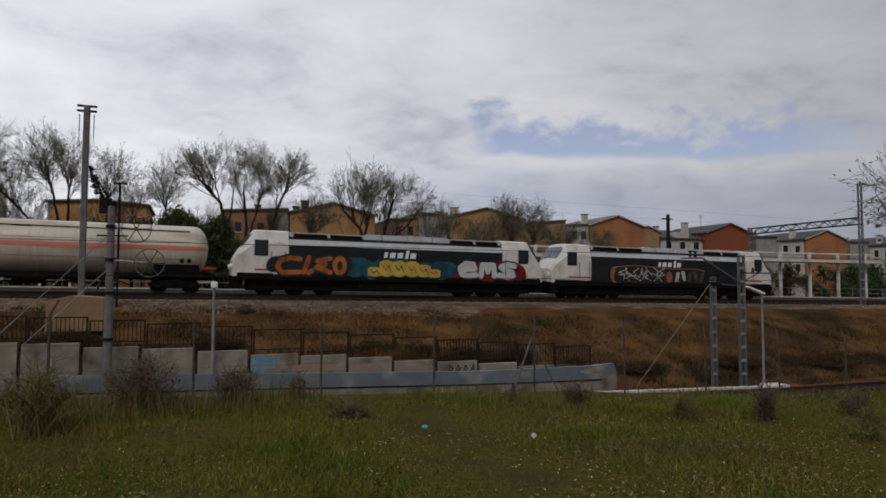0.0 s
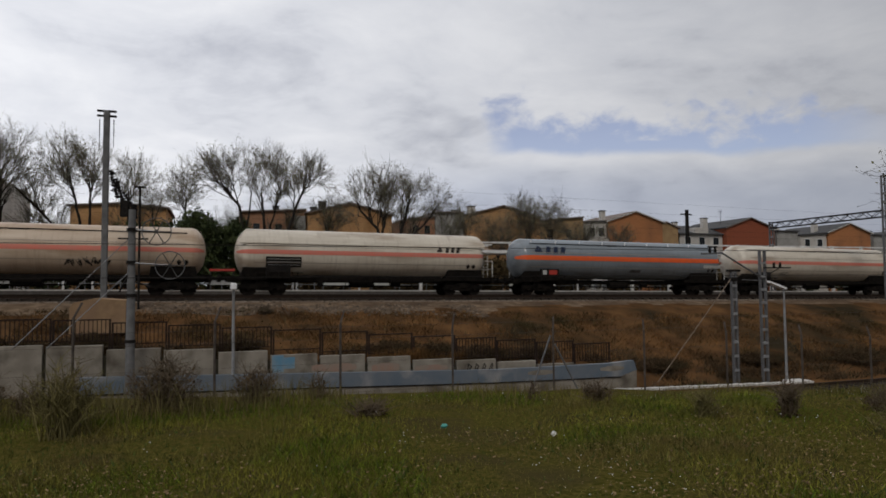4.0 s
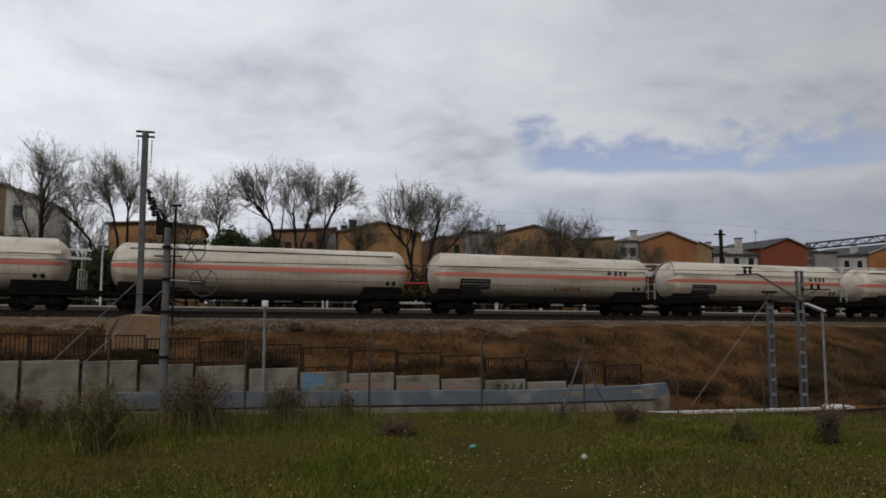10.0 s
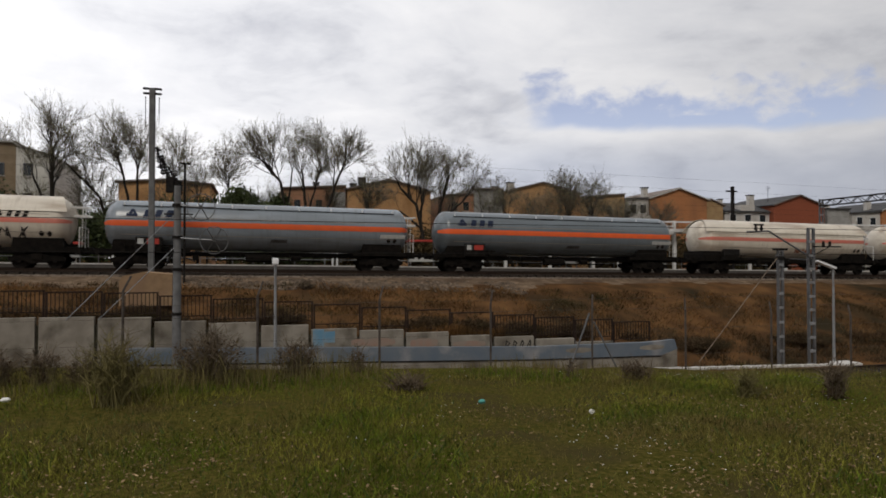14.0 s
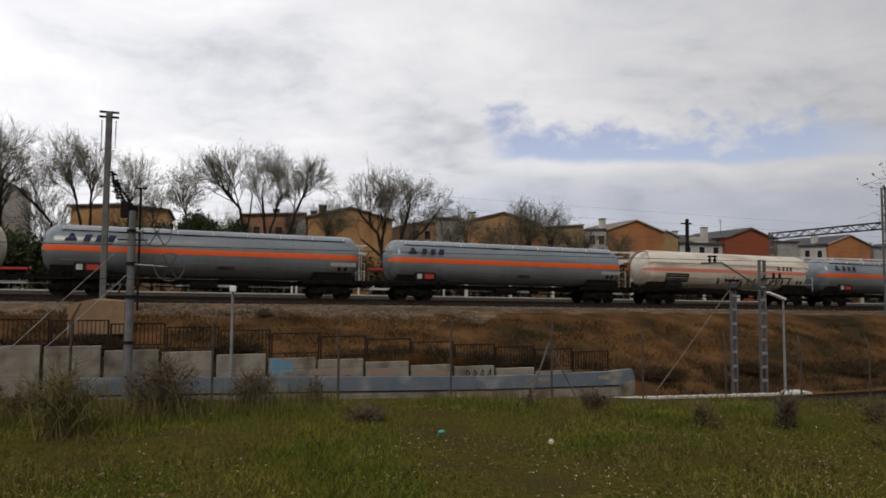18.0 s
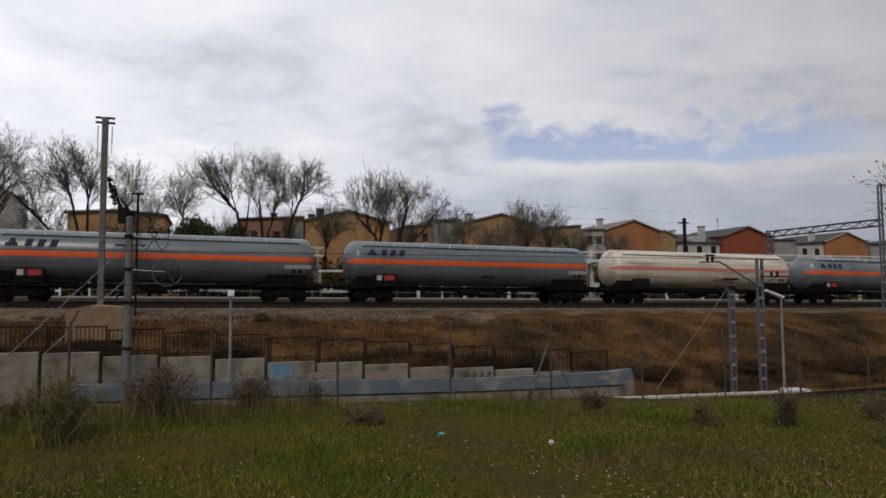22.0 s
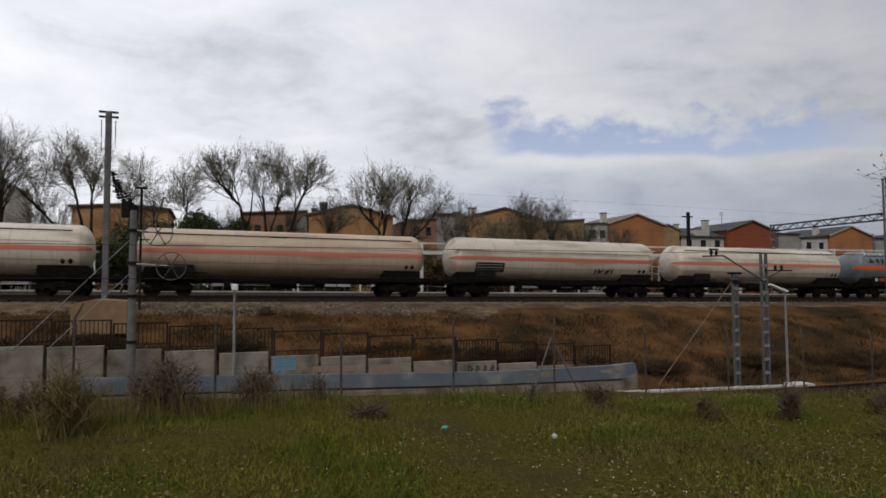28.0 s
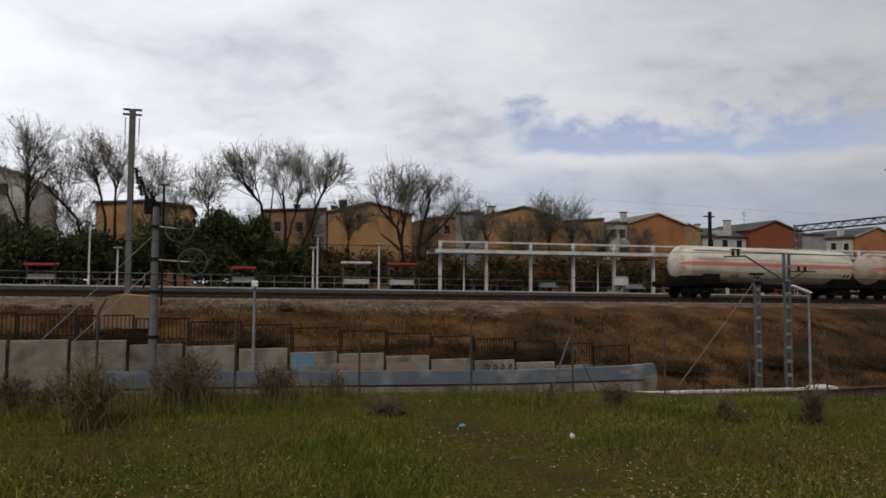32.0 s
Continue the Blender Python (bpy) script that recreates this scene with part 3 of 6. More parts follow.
def tank_wagon(kind, tank_len, pitch):
    """A bogie gas tank wagon, its middle over the origin, rail top at 0."""
    grey, jacket = kind == "grey", kind in ("jacket", "short")
    paint = M_GREYT if grey else M_CREAM
    th = thing("tank_wagon", (0, 0, 0), "", "tank wagon", "tank wagons of the train")
    h, R, zc = tank_len / 2, TANK_R, TANK_Z
    dome = 0.85
    prof = [(-h + dome * (1 - math.sin(math.pi / 2 * i / 10)), max(0.015, R * math.cos(math.pi / 2 * i / 10))) for i in range(10, -1, -1)]
    prof.sort(key=lambda p: p[0])
    mid = [(-h + dome + (tank_len - 2 * dome) * i / 10, R) for i in range(1, 10)]
    prof = prof + mid + [(-x, r) for x, r in reversed(prof)]
    part("tank", lathe(bmesh.new(), prof, 40, zc), paint, th, smooth=True)
    for k in range(1, 6):                                   # weld bands round the shell
        x = -h + tank_len * k / 6
        part("weld_band", lathe(bmesh.new(), [(x - 0.025, R), (x - 0.02, R + 0.006), (x + 0.02, R + 0.006), (x + 0.025, R)], 40, zc), paint, th, smooth=True)
    if jacket:
        b = bmesh.new()
        hh = h - 0.75
        n = 14
        amax = radians(68)
        rings = []
        for j in range(n + 1):
            a = -amax + 2 * amax * j / n
            cut, rr = hh + 0.55 * abs(a) / amax, R + 0.075
            rings.append([b.verts.new((x, -rr * math.sin(a), zc + rr * math.cos(a))) for x in (-cut, -cut / 3, cut / 3, cut)])
        for p, q in zip(rings, rings[1:]):
            for i in range(3):
                b.faces.new((p[i], q[i], q[i + 1], p[i + 1]))
        bmesh.ops.recalc_face_normals(b, faces=b.faces[:])
        o = part("sun_shield", b, paint, th, "sheet-metal sun shield over the tank")
        sol = o.modifiers.new("thick", "SOLIDIFY")
        sol.thickness = 0.02
    else:
        for s in (-1, 1):                                   # handrail along the upper shell
            a = radians(45)
            b = bmesh.new()
            y, z = s * (R + 0.05) * math.sin(a), zc + (R + 0.05) * math.cos(a)
            tube(b, (-h + 1.1, y, z), (h - 1.1, y, z), 0.03, 0.03, 6)
            for k in range(9):
                x = -h + 1.2 + (tank_len - 2.4) * k / 8
                tube(b, (x, y * 0.96, z - 0.04), (x, y, z), 0.02, 0.02, 5)
            hr = part("handrail", b, M_FRAME, th)
            for k in range(9) if grey else ():
                x = -h + 1.2 + (tank_len - 2.4) * k / 8
                st = bmesh.new()
                tube(st, (x, y * 0.97, z), (x, y * 1.0, z + 0.22), 0.028, 0.028, 5)
                part("stub", st, M_LAMPW, hr)
    for z in (TANK_Z - 0.62, TANK_Z + 0.42):              # long shell seams
        part("seam", decal(bmesh.new(), tank_surf, 0, z, tank_len - 2.2, 0.03, 9, 1), M_SEAM, th)
    # stripe round the shell at mid height
    sm = M_STRIPE if grey else M_STRIPEF
    for s in (-1, 1):
        a0, a1 = s * radians(94.8 if grey else 93.6), s * radians(81.8 if grey else 83.0)
        if a0 > a1:
            a0, a1 = a1, a0
        part("stripe", lathe(bmesh.new(), [(x * (1 + 0.006 / h), r + 0.008) for x, r in prof if r > 0.4 * R], 4, zc, a0, a1), sm, th, smooth=True)
    # underframe
    half = pitch / 2
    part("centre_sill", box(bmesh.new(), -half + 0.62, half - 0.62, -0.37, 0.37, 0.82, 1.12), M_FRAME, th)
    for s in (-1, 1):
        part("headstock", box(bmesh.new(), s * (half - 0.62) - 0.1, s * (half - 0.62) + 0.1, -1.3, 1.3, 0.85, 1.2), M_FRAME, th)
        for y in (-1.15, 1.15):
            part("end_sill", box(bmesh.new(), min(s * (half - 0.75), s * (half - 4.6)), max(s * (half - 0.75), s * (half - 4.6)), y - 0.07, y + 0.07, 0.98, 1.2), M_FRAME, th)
    if not grey:
        for y in (-1.22, 1.22):
            b = bmesh.new()
            box(b, -half + 4.5, half - 4.5, y - 0.06, y + 0.06, 0.95, 1.3 if jacket else 1.2)
            part("side_sill", b, M_FRAME, th)
    if kind == "jacket":
        pn = part("dark_panel", decal(bmesh.new(), tank_surf, -h + 2.9, 2.10, 2.2, 0.66, 9, 4), M_DARK, th, "black data panel")
        for k in range(3):
            part("panel_line", decal(bmesh.new(), lambda z: tank_surf(z) - 0.004, -h + 2.9, 1.92 + 0.18 * k, 2.0, 0.03, 9, 1), M_PLATE, pn)
    for s in (-1, 1):
        b = bmesh.new()
        x = s * (half - 2.7)
        prism(b, [(x - 1.35, 1.1), (x + 1.35, 1.1), (x + 1.25, 1.75), (x - 1.25, 1.75)], -1.18, 1.18)
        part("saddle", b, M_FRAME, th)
        bogie(th, s * (half - 2.75))
    buffers(th, half)
    # valve box, brake gear, pipes under the tank
    b = bmesh.new()
    bx = -h + 2.6
    box(b, bx - 0.75, bx + 0.72, -1.42, -1.02, 1.05, 1.92, 0.03)
    vb = part("valve_box", b, M_DARK, th, "black steel valve cabinet")
    for x0, x1 in ((bx - 0.72, bx - 0.02), (bx + 0.02, bx + 0.69)):
        part("cabinet_door", box(bmesh.new(), x0, x1, -1.435, -1.421, 1.1, 1.46, 0.01), M_FRAME, vb)
    for x in (bx - 1.15, bx + 1.0):
        b = bmesh.new()
        for dx in (-0.16, 0.16):
            tube(b, (x + dx, -1.38, 0.35), (x + dx, -1.38, 1.5), 0.022, 0.022, 5)
        for z in (0.42, 0.72, 1.02):
            box(b, x - 0.17, x + 0.17, -1.42, -1.32, z, z + 0.03)
        part("side_step", b, M_FRAME, th)
    b = bmesh.new()
    tube(b, (bx - 1.4, -1.3, 1.42), (bx + 1.5, -1.3, 1.42), 0.03, 0.03, 6)
    tube(b, (bx + 1.0, -1.25, 1.15), (bx + 2.3, -1.25, 1.15), 0.13, 0.13, 10)
    tube(b, (bx + 2.6, -1.3, 0.75), (bx + 2.6, -1.34, 0.75), 0.2, 0.2, 12)
    part("pipework", b, M_FRAME, th)
    b = bmesh.new()
    box(b, bx - 0.62, bx - 0.30, -1.44, -1.42, 1.5, 1.82)
    part("placard", b, M_PLATE if grey else M_DARK, vb)
    b = bmesh.new()
    box(b, bx - 0.1, bx + 0.55, -1.44, -1.42, 1.5, 1.82)
    part("placard", b, M_RED if grey else M_DARK, vb)
    b = bmesh.new()
    tube(b, (-3.2, -0.9, 0.62), (3.4, -0.9, 0.62), 0.05, 0.05, 6)
    tube(b, (-1.2, -0.6, 0.75), (0.4, -0.6, 0.75), 0.24, 0.24, 12)
    tube(b, (1.6, -0.7, 0.8), (2.2, -0.7, 0.8), 0.15, 0.15, 10)
    for k in range(5):
        tube(b, (-3 + 1.5 * k, -0.9, 0.62), (-3 + 1.5 * k, -0.5, 1.0), 0.035, 0.035, 5)
    part("brake_gear", b, M_FRAME, th)
    # end platform with a handrail and ladder at the leading end
    b = bmesh.new()
    x0, x1 = h + 0.12, half - 0.55
    box(b, h - 0.3, x1, -1.25, 1.25, 1.2, 1.25)
    part("end_platform", b, M_FRAME, th)
    if kind not in ("plain", "long"):
        b = bmesh.new()
        for y in (-1.2, -0.4, 0.4, 1.2):
            tube(b, (x1 - 0.06, y, 1.25), (x1 - 0.06, y, 3.55 if abs(y) < 1 else 2.4), 0.028, 0.028, 6)
        for z in (1.85, 2.4):
            tube(b, (x1 - 0.06, -1.2, z), (x1 - 0.06, 1.2, z), 0.028, 0.028, 6)
        for k in range(9):
            tube(b, (x1 - 0.06, -0.4, 1.5 + 0.25 * k), (x1 - 0.06, 0.4, 1.5 + 0.25 * k), 0.018, 0.018, 5)
        part("end_ladder", b, M_WHITE, th, "white tubular ladder and rail")
        for y, z in ((-0.4, 3.6), (0.4, 3.6), (-0.4, 3.1), (0.4, 3.1)):
            b = bmesh.new()
            tube(b, (h - 0.75, y, z), (x1 + 0.3, y, z), 0.045, 0.045, 6)
            part("gangway_rail", b, M_WHITE, th)
        b = bmesh.new()
        box(b, h - 0.5, x1 + 0.3, -0.45, 0.45, 3.0, 3.05)
        part("gangway_step", b, M_WHITE, th)
    # hazard diamonds and data plates
    for x, z, w, hgt, m in ((h - 1.5, 1.98, 0.30, 0.30, M_DARK), (h - 1.1, 1.98, 0.30, 0.30, M_DARK), (h - 1.25, TANK_Z - 0.42 if grey else 1.55, 1.65 if grey else 0.9, 0.24, M_PLATE if grey else M_FRAME)):
        part("hazard_mark" if m is M_DARK else "data_plate", decal(bmesh.new(), tank_surf, x, z, w, hgt, 1.2 if m is M_DARK else 9, 4), m, th)
    if grey:
        part("data_plate", decal(bmesh.new(), tank_surf, 0.8, TANK_Z - 0.85, 1.0, 0.2, 9, 2), M_HUB, th)
    part("manhole_mark", decal(bmesh.new(), tank_surf, -1.2 + 0.4 * (kind in ("plain", "long")), TANK_Z + 1.05, 1.0, 0.07, 9, 2), M_DARK, th)
    return th


# spot, kind, half-offset of the tank's middle behind the datum, label, extras
WAGONS = [
    ("plain", -8.4, "cream gas tank wagon with faded red stripe, grime-streaked", ("num",)),
    ("grey", -28.3, "blue-grey gas tank wagon with orange-red stripe", ("logo",)),
    ("jacket", -48.3, "cream gas tank wagon with sun shield and red stripe", ("logo_r",)),
    ("plain", -67.5, "cream gas tank wagon with faded red stripe and dark stains", ("tag",)),
    ("plain", -87.2, "cream gas tank wagon with magenta graffiti low on its side", ("magenta",)),
    ("jacket", -106.7, "cream gas tank wagon with sun shield and dark lettering", ("logo_r",)),
    ("jacket", -125.4, "cream gas tank wagon with sun shield, lightly scribbled", ("logo_r", "scribble")),
    ("plain", -144.6, "cream gas tank wagon with faded red stripe and painted number", ("num",)),
    ("short", -164.0, "cream gas tank wagon with sun shield and orange stripe", ("scribble",)),
    ("grey", -183.9, "dark blue-grey gas tank wagon with orange-red stripe", ("logo",)),
    ("grey", -204.3, "blue-grey gas tank wagon with bright orange stripe", ("logo",)),
    ("jacket", -223.5, "cream gas tank wagon covered low down in black graffiti", ("logo_r", "black")),
    ("grey", -243.2, "blue-grey gas tank wagon with orange-red stripe", ("logo",)),
    ("grey", -263.5, "blue-grey gas tank wagon with orange-red stripe", ("logo",)),
    ("plain", -283.6, "cream gas tank wagon, its lower half heavily soiled", ("scribble",)),
    ("grey", -303.7, "dark blue-grey gas tank wagon with orange-red stripe", ("logo",)),
    ("grey", -324.1, "dark blue-grey gas tank wagon with orange-red stripe", ("logo",)),
    ("grey", -344.4, "pale blue-grey gas tank wagon with orange-red stripe", ("logo",)),
    ("plain", -364.3, "cream gas tank wagon with clear red stripe", ()),
    ("jacket", -383.7, "cream gas tank wagon with sun shield and thin red stripe", ("small",)),
    ("plain", -402.9, "cream gas tank wagon, yellowed, with faded red stripe", ()),
    ("long", -423.0, "cream gas tank wagon at the end of the train", ("num",)),
]


def ribbon(bm, pts, width, y):
    """A painted stroke along (x, z) points on a side at depth y, a number or a function of z, with round joins."""
    at = y if callable(y) else (lambda z: y)
    lift = 0.0
    for (xa, za), (xb, zb) in zip(pts, pts[1:]):
        dx, dz = xb - xa, zb - za
        n = math.hypot(dx, dz) or 1.0
        ox, oz = -dz / n * width / 2, dx / n * width / 2
        bm.faces.new([bm.verts.new((px, at(pz) - lift, pz)) for px, pz in ((xa - ox, za - oz), (xb - ox, zb - oz), (xb + ox, zb + oz), (xa + ox, za + oz))])
        lift += 0.00006
    for xa, za in pts:
        bm.faces.new([bm.verts.new((xa + width / 2 * math.cos(q * math.tau / 8), at(za + width / 2 * math.sin(q * math.tau / 8)) - lift, za + width / 2 * math.sin(q * math.tau / 8))) for q in range(8)])
        lift += 0.00006
    return bm


def paint_on(th, extras, h):
    for e in extras:
        if e == "logo" or e == "logo_r":
            cx = -h + 2.45 if e == "logo" else h - 3.1
            z = TANK_Z + (0.62 if e == "logo" else 0.40)
            k = 1.3 if e == "logo" else 0.85
            b = bmesh.new()
            decal(b, tank_surf, cx - 0.62 * k, z - 0.07 * k, 0.46 * k, 0.16 * k, 9, 2)
            decal(b, tank_surf, cx - 0.66 * k, z + 0.06 * k, 0.13 * k, 0.30 * k, 9, 3, 0.45)
            decal(b, tank_surf, cx - 0.52 * k, z + 0.06 * k, 0.13 * k, 0.30 * k, 9, 3, -0.45)
            part("emblem", b, M_LOGO if e == "logo" else M_DARK, th)
            for i, (w, s) in enumerate(((0.27, 0.3), (0.27, 0.3), (0.29, 0.3))):
                part("letter_bar", decal(bmesh.new(), tank_surf, cx + (0.02 + 0.47 * i) * k, z, w * k, 0.38 * k, 9, 4, s), M_LOGO if e == "logo" else M_DARK, th)
        if e == "num":
            for i in range(3):
                bm = bmesh.new()
                x, z = -h + 4.6 + 0.3 * i, TANK_Z - 0.88
                ribbon(bm, [(x + 0.12, z + 0.1), (x - 0.08, z + 0.12), (x - 0.1, z - 0.1), (x + 0.1, z - 0.12), (x + 0.1, z)], 0.05, lambda q: tank_surf(q) - 0.003)
                part("graffiti_stroke", bm, M_HUB, th)
        rng = random.Random(len(th.name) + int(h * 100) + len(extras))
        if e in ("tag", "scribble", "black", "small"):
            m = {"tag": M_G_BK, "scribble": M_G_BR, "black": M_G_BK, "small": M_HUB}[e]
            n, x0, z0, hh = {"tag": (7, 1.6, -0.75, 0.5), "scribble": (8, 0.6, -0.8, 0.34), "small": (5, 3.2, -0.75, 0.45), "black": (13, -1.4, -0.75, 0.85)}[e]
            for i in range(n):
                b = bmesh.new()
                x = x0 + i * hh * 0.72
                for q in range(3):
                    decal(b, tank_surf, x + rng.uniform(-0.15, 0.15), TANK_Z + z0 + rng.uniform(-0.2, 0.2) * hh, rng.uniform(0.05, 0.16), hh * rng.uniform(0.5, 1.0), 3, 5, rng.uniform(-0.8, 0.8))
                part("graffiti_stroke", b, m, th)
        if e == "magenta":
            part("graffiti_outline", decal(bmesh.new(), lambda z: tank_surf(z) - 0.002, 1.65, TANK_Z - 0.98, 3.7, 0.86, 5, 8), M_G_BK, th)
            for i in range(5):
                x, z = 0.25 + 0.7 * i, TANK_Z - 0.97
                bm = bmesh.new()
                ribbon(bm, [(x - 0.22, z - 0.3), (x - 0.18 + 0.05 * (i % 2), z + 0.3), (x + 0.2, z + 0.26 - 0.1 * (i % 3)), (x - 0.05, z + 0.02), (x + 0.24, z - 0.26)], 0.2, lambda q: tank_surf(q) - 0.006)
                part("graffiti_letter", bm, M_G_MA, th)


def build_wagons():
    spec = {"plain": (18.1, 19.9), "long": (17.8, 20.2), "grey": (18.5, 20.1), "jacket": (16.9, 18.9), "short": (16.35, 18.9)}
    proto = {k: tank_wagon(k, *v) for k, v in spec.items()}
    used = set()
    for kind, off, label, extras in WAGONS:
        m = pose(off, TRACK_Y, rail_z(off))
        if kind in used:
            th = copy_thing(proto[kind], m)
        else:
            th = proto[kind]
            used.add(kind)
        th["label"] = label
        moving.append((th, off))
        th["extras"] = ",".join(extras)
    for th, off in moving:
        kind = [w for w in WAGONS if w[1] == off][0]
        tone = M_PEACH if off in (-402.9, -67.5) else M_GREYD if off in (-183.9, -303.7, -324.1) else None
        for ch in th.children if tone else ():
            if ch.name.startswith(("tank", "weld_band")):
                ch.material_slots[0].link = "OBJECT"
                ch.material_slots[0].material = tone
        paint_on(th, kind[3], spec[kind[0]][0] / 2)
        del th["extras"]


build_wagons()

M_PINK = mat("faded_pink_spray", (0.30, 0.20, 0.155), (0.27, 0.22, 0.18), 3, 0.85)


# ---- locomotives ----


def locomotive():
    th = thing("diesel_locomotive", (0, 0, 0), "", "locomotive", "locomotives of the train")
    # cross-section lofted along x: straight sides, tucked-in roof
    def loft(bm, stations):
        rings = []
        for x, zt, yw in stations:
            zs = min(3.2, zt - 0.3)
            half = [(-1.46, 1.15), (-1.46, zs), (-1.2, zt - 0.12), (-0.7, zt), (0.7, zt), (1.2, zt - 0.12), (1.46, zs), (1.46, 1.15)]
            rings.append([bm.verts.new((x, y * yw, z)) for y, z in half])
        for a, b in zip(rings, rings[1:]):
            for i in range(8):
                j = (i + 1) % 8
                bm.faces.new((a[i], a[j], b[j], b[i]))
        bm.faces.new(rings[0]), bm.faces.new(rings[-1][::-1])
        bmesh.ops.recalc_face_normals(bm, faces=bm.faces[:])
        return bm
    part("body", loft(bmesh.new(), [(-7.5, 3.98, 1), (7.5, 3.98, 1)]), M_LOCO, th, "charcoal engine-room body")
    for s in (-1, 1):
        c = part("cab", loft(bmesh.new(), [(s * x, z, w) for x, z, w in ((7.52, 4.08, 1), (9.6, 4.08, 1), (10.55, 2.75, 0.93), (10.85, 2.2, 0.88), (10.9, 1.3, 0.85))]), M_LOCOW, th, "dirty white driver's cab with sloped front")
        b = bmesh.new()
        box(b, s * 9.2 - 0.42, s * 9.2 + 0.42, -1.485, -1.45, 2.42, 3.42, 0.02)
        w = part("side_window", b, M_DARK, c)
        b = bmesh.new()
        box(b, s * 9.2 - 0.36, s * 9.2 + 0.36, -1.49, -1.485, 2.48, 3.36)
        part("pane", b, M_GLASS, c)
        b = bmesh.new()
        box(b, s * 8.15 - 0.36, s * 8.15 + 0.36, -1.475, -1.45, 1.25, 3.3, 0.015)
        part("door", b, M_LOCOW, c)
        part("cab_stripe", box(bmesh.new(), min(s * 7.55, s * 9.55), max(s * 7.55, s * 9.55), -1.482, -1.46, 1.52, 1.62), M_RED, c, "thin red line")
        for q in (-0.42, 0.42):
            b = bmesh.new()
            tube(b, (s * 8.15 + q, -1.53, 1.5), (s * 8.15 + q, -1.53, 2.7), 0.02, 0.02, 5)
            part("grab_rail", b, M_DARK, c)
        b = bmesh.new()   # windscreen on the slope
        for y0, y1 in ((-1.15, -0.06), (0.06, 1.15)):
            vs = [b.verts.new(v) for v in ((s * 9.83, y0, 3.86), (s * 9.83, y1, 3.86), (s * 10.40, y1, 3.05), (s * 10.40, y0, 3.05))]
            b.faces.new(vs)
        o = part("windscreen", b, M_GLASS, c)
        b = bmesh.new()
        for y in (-0.85, 0.85):
            b = bmesh.new()
            tube(b, (s * 10.85, y, 1.75), (s * 10.98, y, 1.75), 0.16, 0.15, 12)
            part("headlight", b, M_LAMPW, c)
        b = bmesh.new()
        prism(b, [(s * 10.2, 1.2), (s * 10.95, 1.2), (s * 10.8, 0.35), (s * 10.3, 0.35)], -1.25, 1.25)
        part("snow_plough", b, M_FRAME, th)
    # cant panel, roof hatches and grilles
    b = bmesh.new()
    for s in (-1, 1):
        vs = [b.verts.new(v) for v in ((-7.5, s * 1.475, 3.16), (7.5, s * 1.475, 3.16), (7.5, s * 1.37, 3.52), (-7.5, s * 1.37, 3.52))]
        b.faces.new(vs)
    part("cant_panel", b, M_LOCOR, th, "pale grey strip above the side")
    b = bmesh.new()
    prism(b, [(-7.45, 3.5), (7.45, 3.5), (7.45, 3.98), (3.3, 3.98), (3.2, 4.06), (-2.4, 4.06), (-2.5, 3.98), (-7.45, 3.98)], -1.26, 1.26)
    part("roof_hatch", b, M_LOCOR, th, "pale grey roof casing")
    for x0, x1 in ((-7.2, -5.05), (-4.85, -2.7), (3.5, 5.3), (5.5, 7.2)):
        b = bmesh.new()
        prism(b, [(x0 + 0.08, 3.58), (x1 + 0.08, 3.58), (x1 - 0.08, 3.92), (x0 - 0.08, 3.92)], -1.285, 1.285)
        g = part("roof_grille", b, M_DARK, th)
        for k in range(4):
            b = bmesh.new()
            box(b, x0, x1, -1.3, -1.285, 3.61 + 0.08 * k, 3.64 + 0.08 * k)
            part("slat", b, M_FRAME, g)
    for x in (-1.4, 0.4, 2.2):
        part("hatch_seam", box(bmesh.new(), x - 0.02, x + 0.02, -1.275, -1.26, 3.55, 4.0), M_DARK, th)
    b = bmesh.new()
    tube(b, (-0.9, -0.3, 4.06), (-0.9, -0.3, 4.2), 0.22, 0.2, 12)
    tube(b, (1.2, 0.2, 4.06), (1.2, 0.2, 4.18), 0.16, 0.15, 10)
    part("exhaust", b, M_DARK, th)
    for k in range(13):                                     # corrugated side
        b = bmesh.new()
        z = 1.28 + k * 0.145
        box(b, -7.48, 7.48, -1.485, -1.455, z, z + 0.06)
        part("side_rib", b, M_LOCO, th)
    b = bmesh.new()
    box(b, -10.6, 10.6, -1.475, 1.475, 0.95, 1.36)
    part("frame_skirt", b, M_FRAME, th)
    b = bmesh.new()
    box(b, -2.9, 2.7, -1.32, 1.32, 0.3, 0.96, 0.08)
    part("fuel_tank", b, M_FRAME, th)
    b = bmesh.new()
    box(b, -9.9, 9.9, -1.12, 1.12, 0.28, 0.96, 0.05)
    part("underbody", b, M_FRAME, th)
    for s in (-1, 1):
        bogie(th, s * 6.9, (-1.9, 0.0, 1.9), 0.53)
    buffers(th, 11.2)
    return th


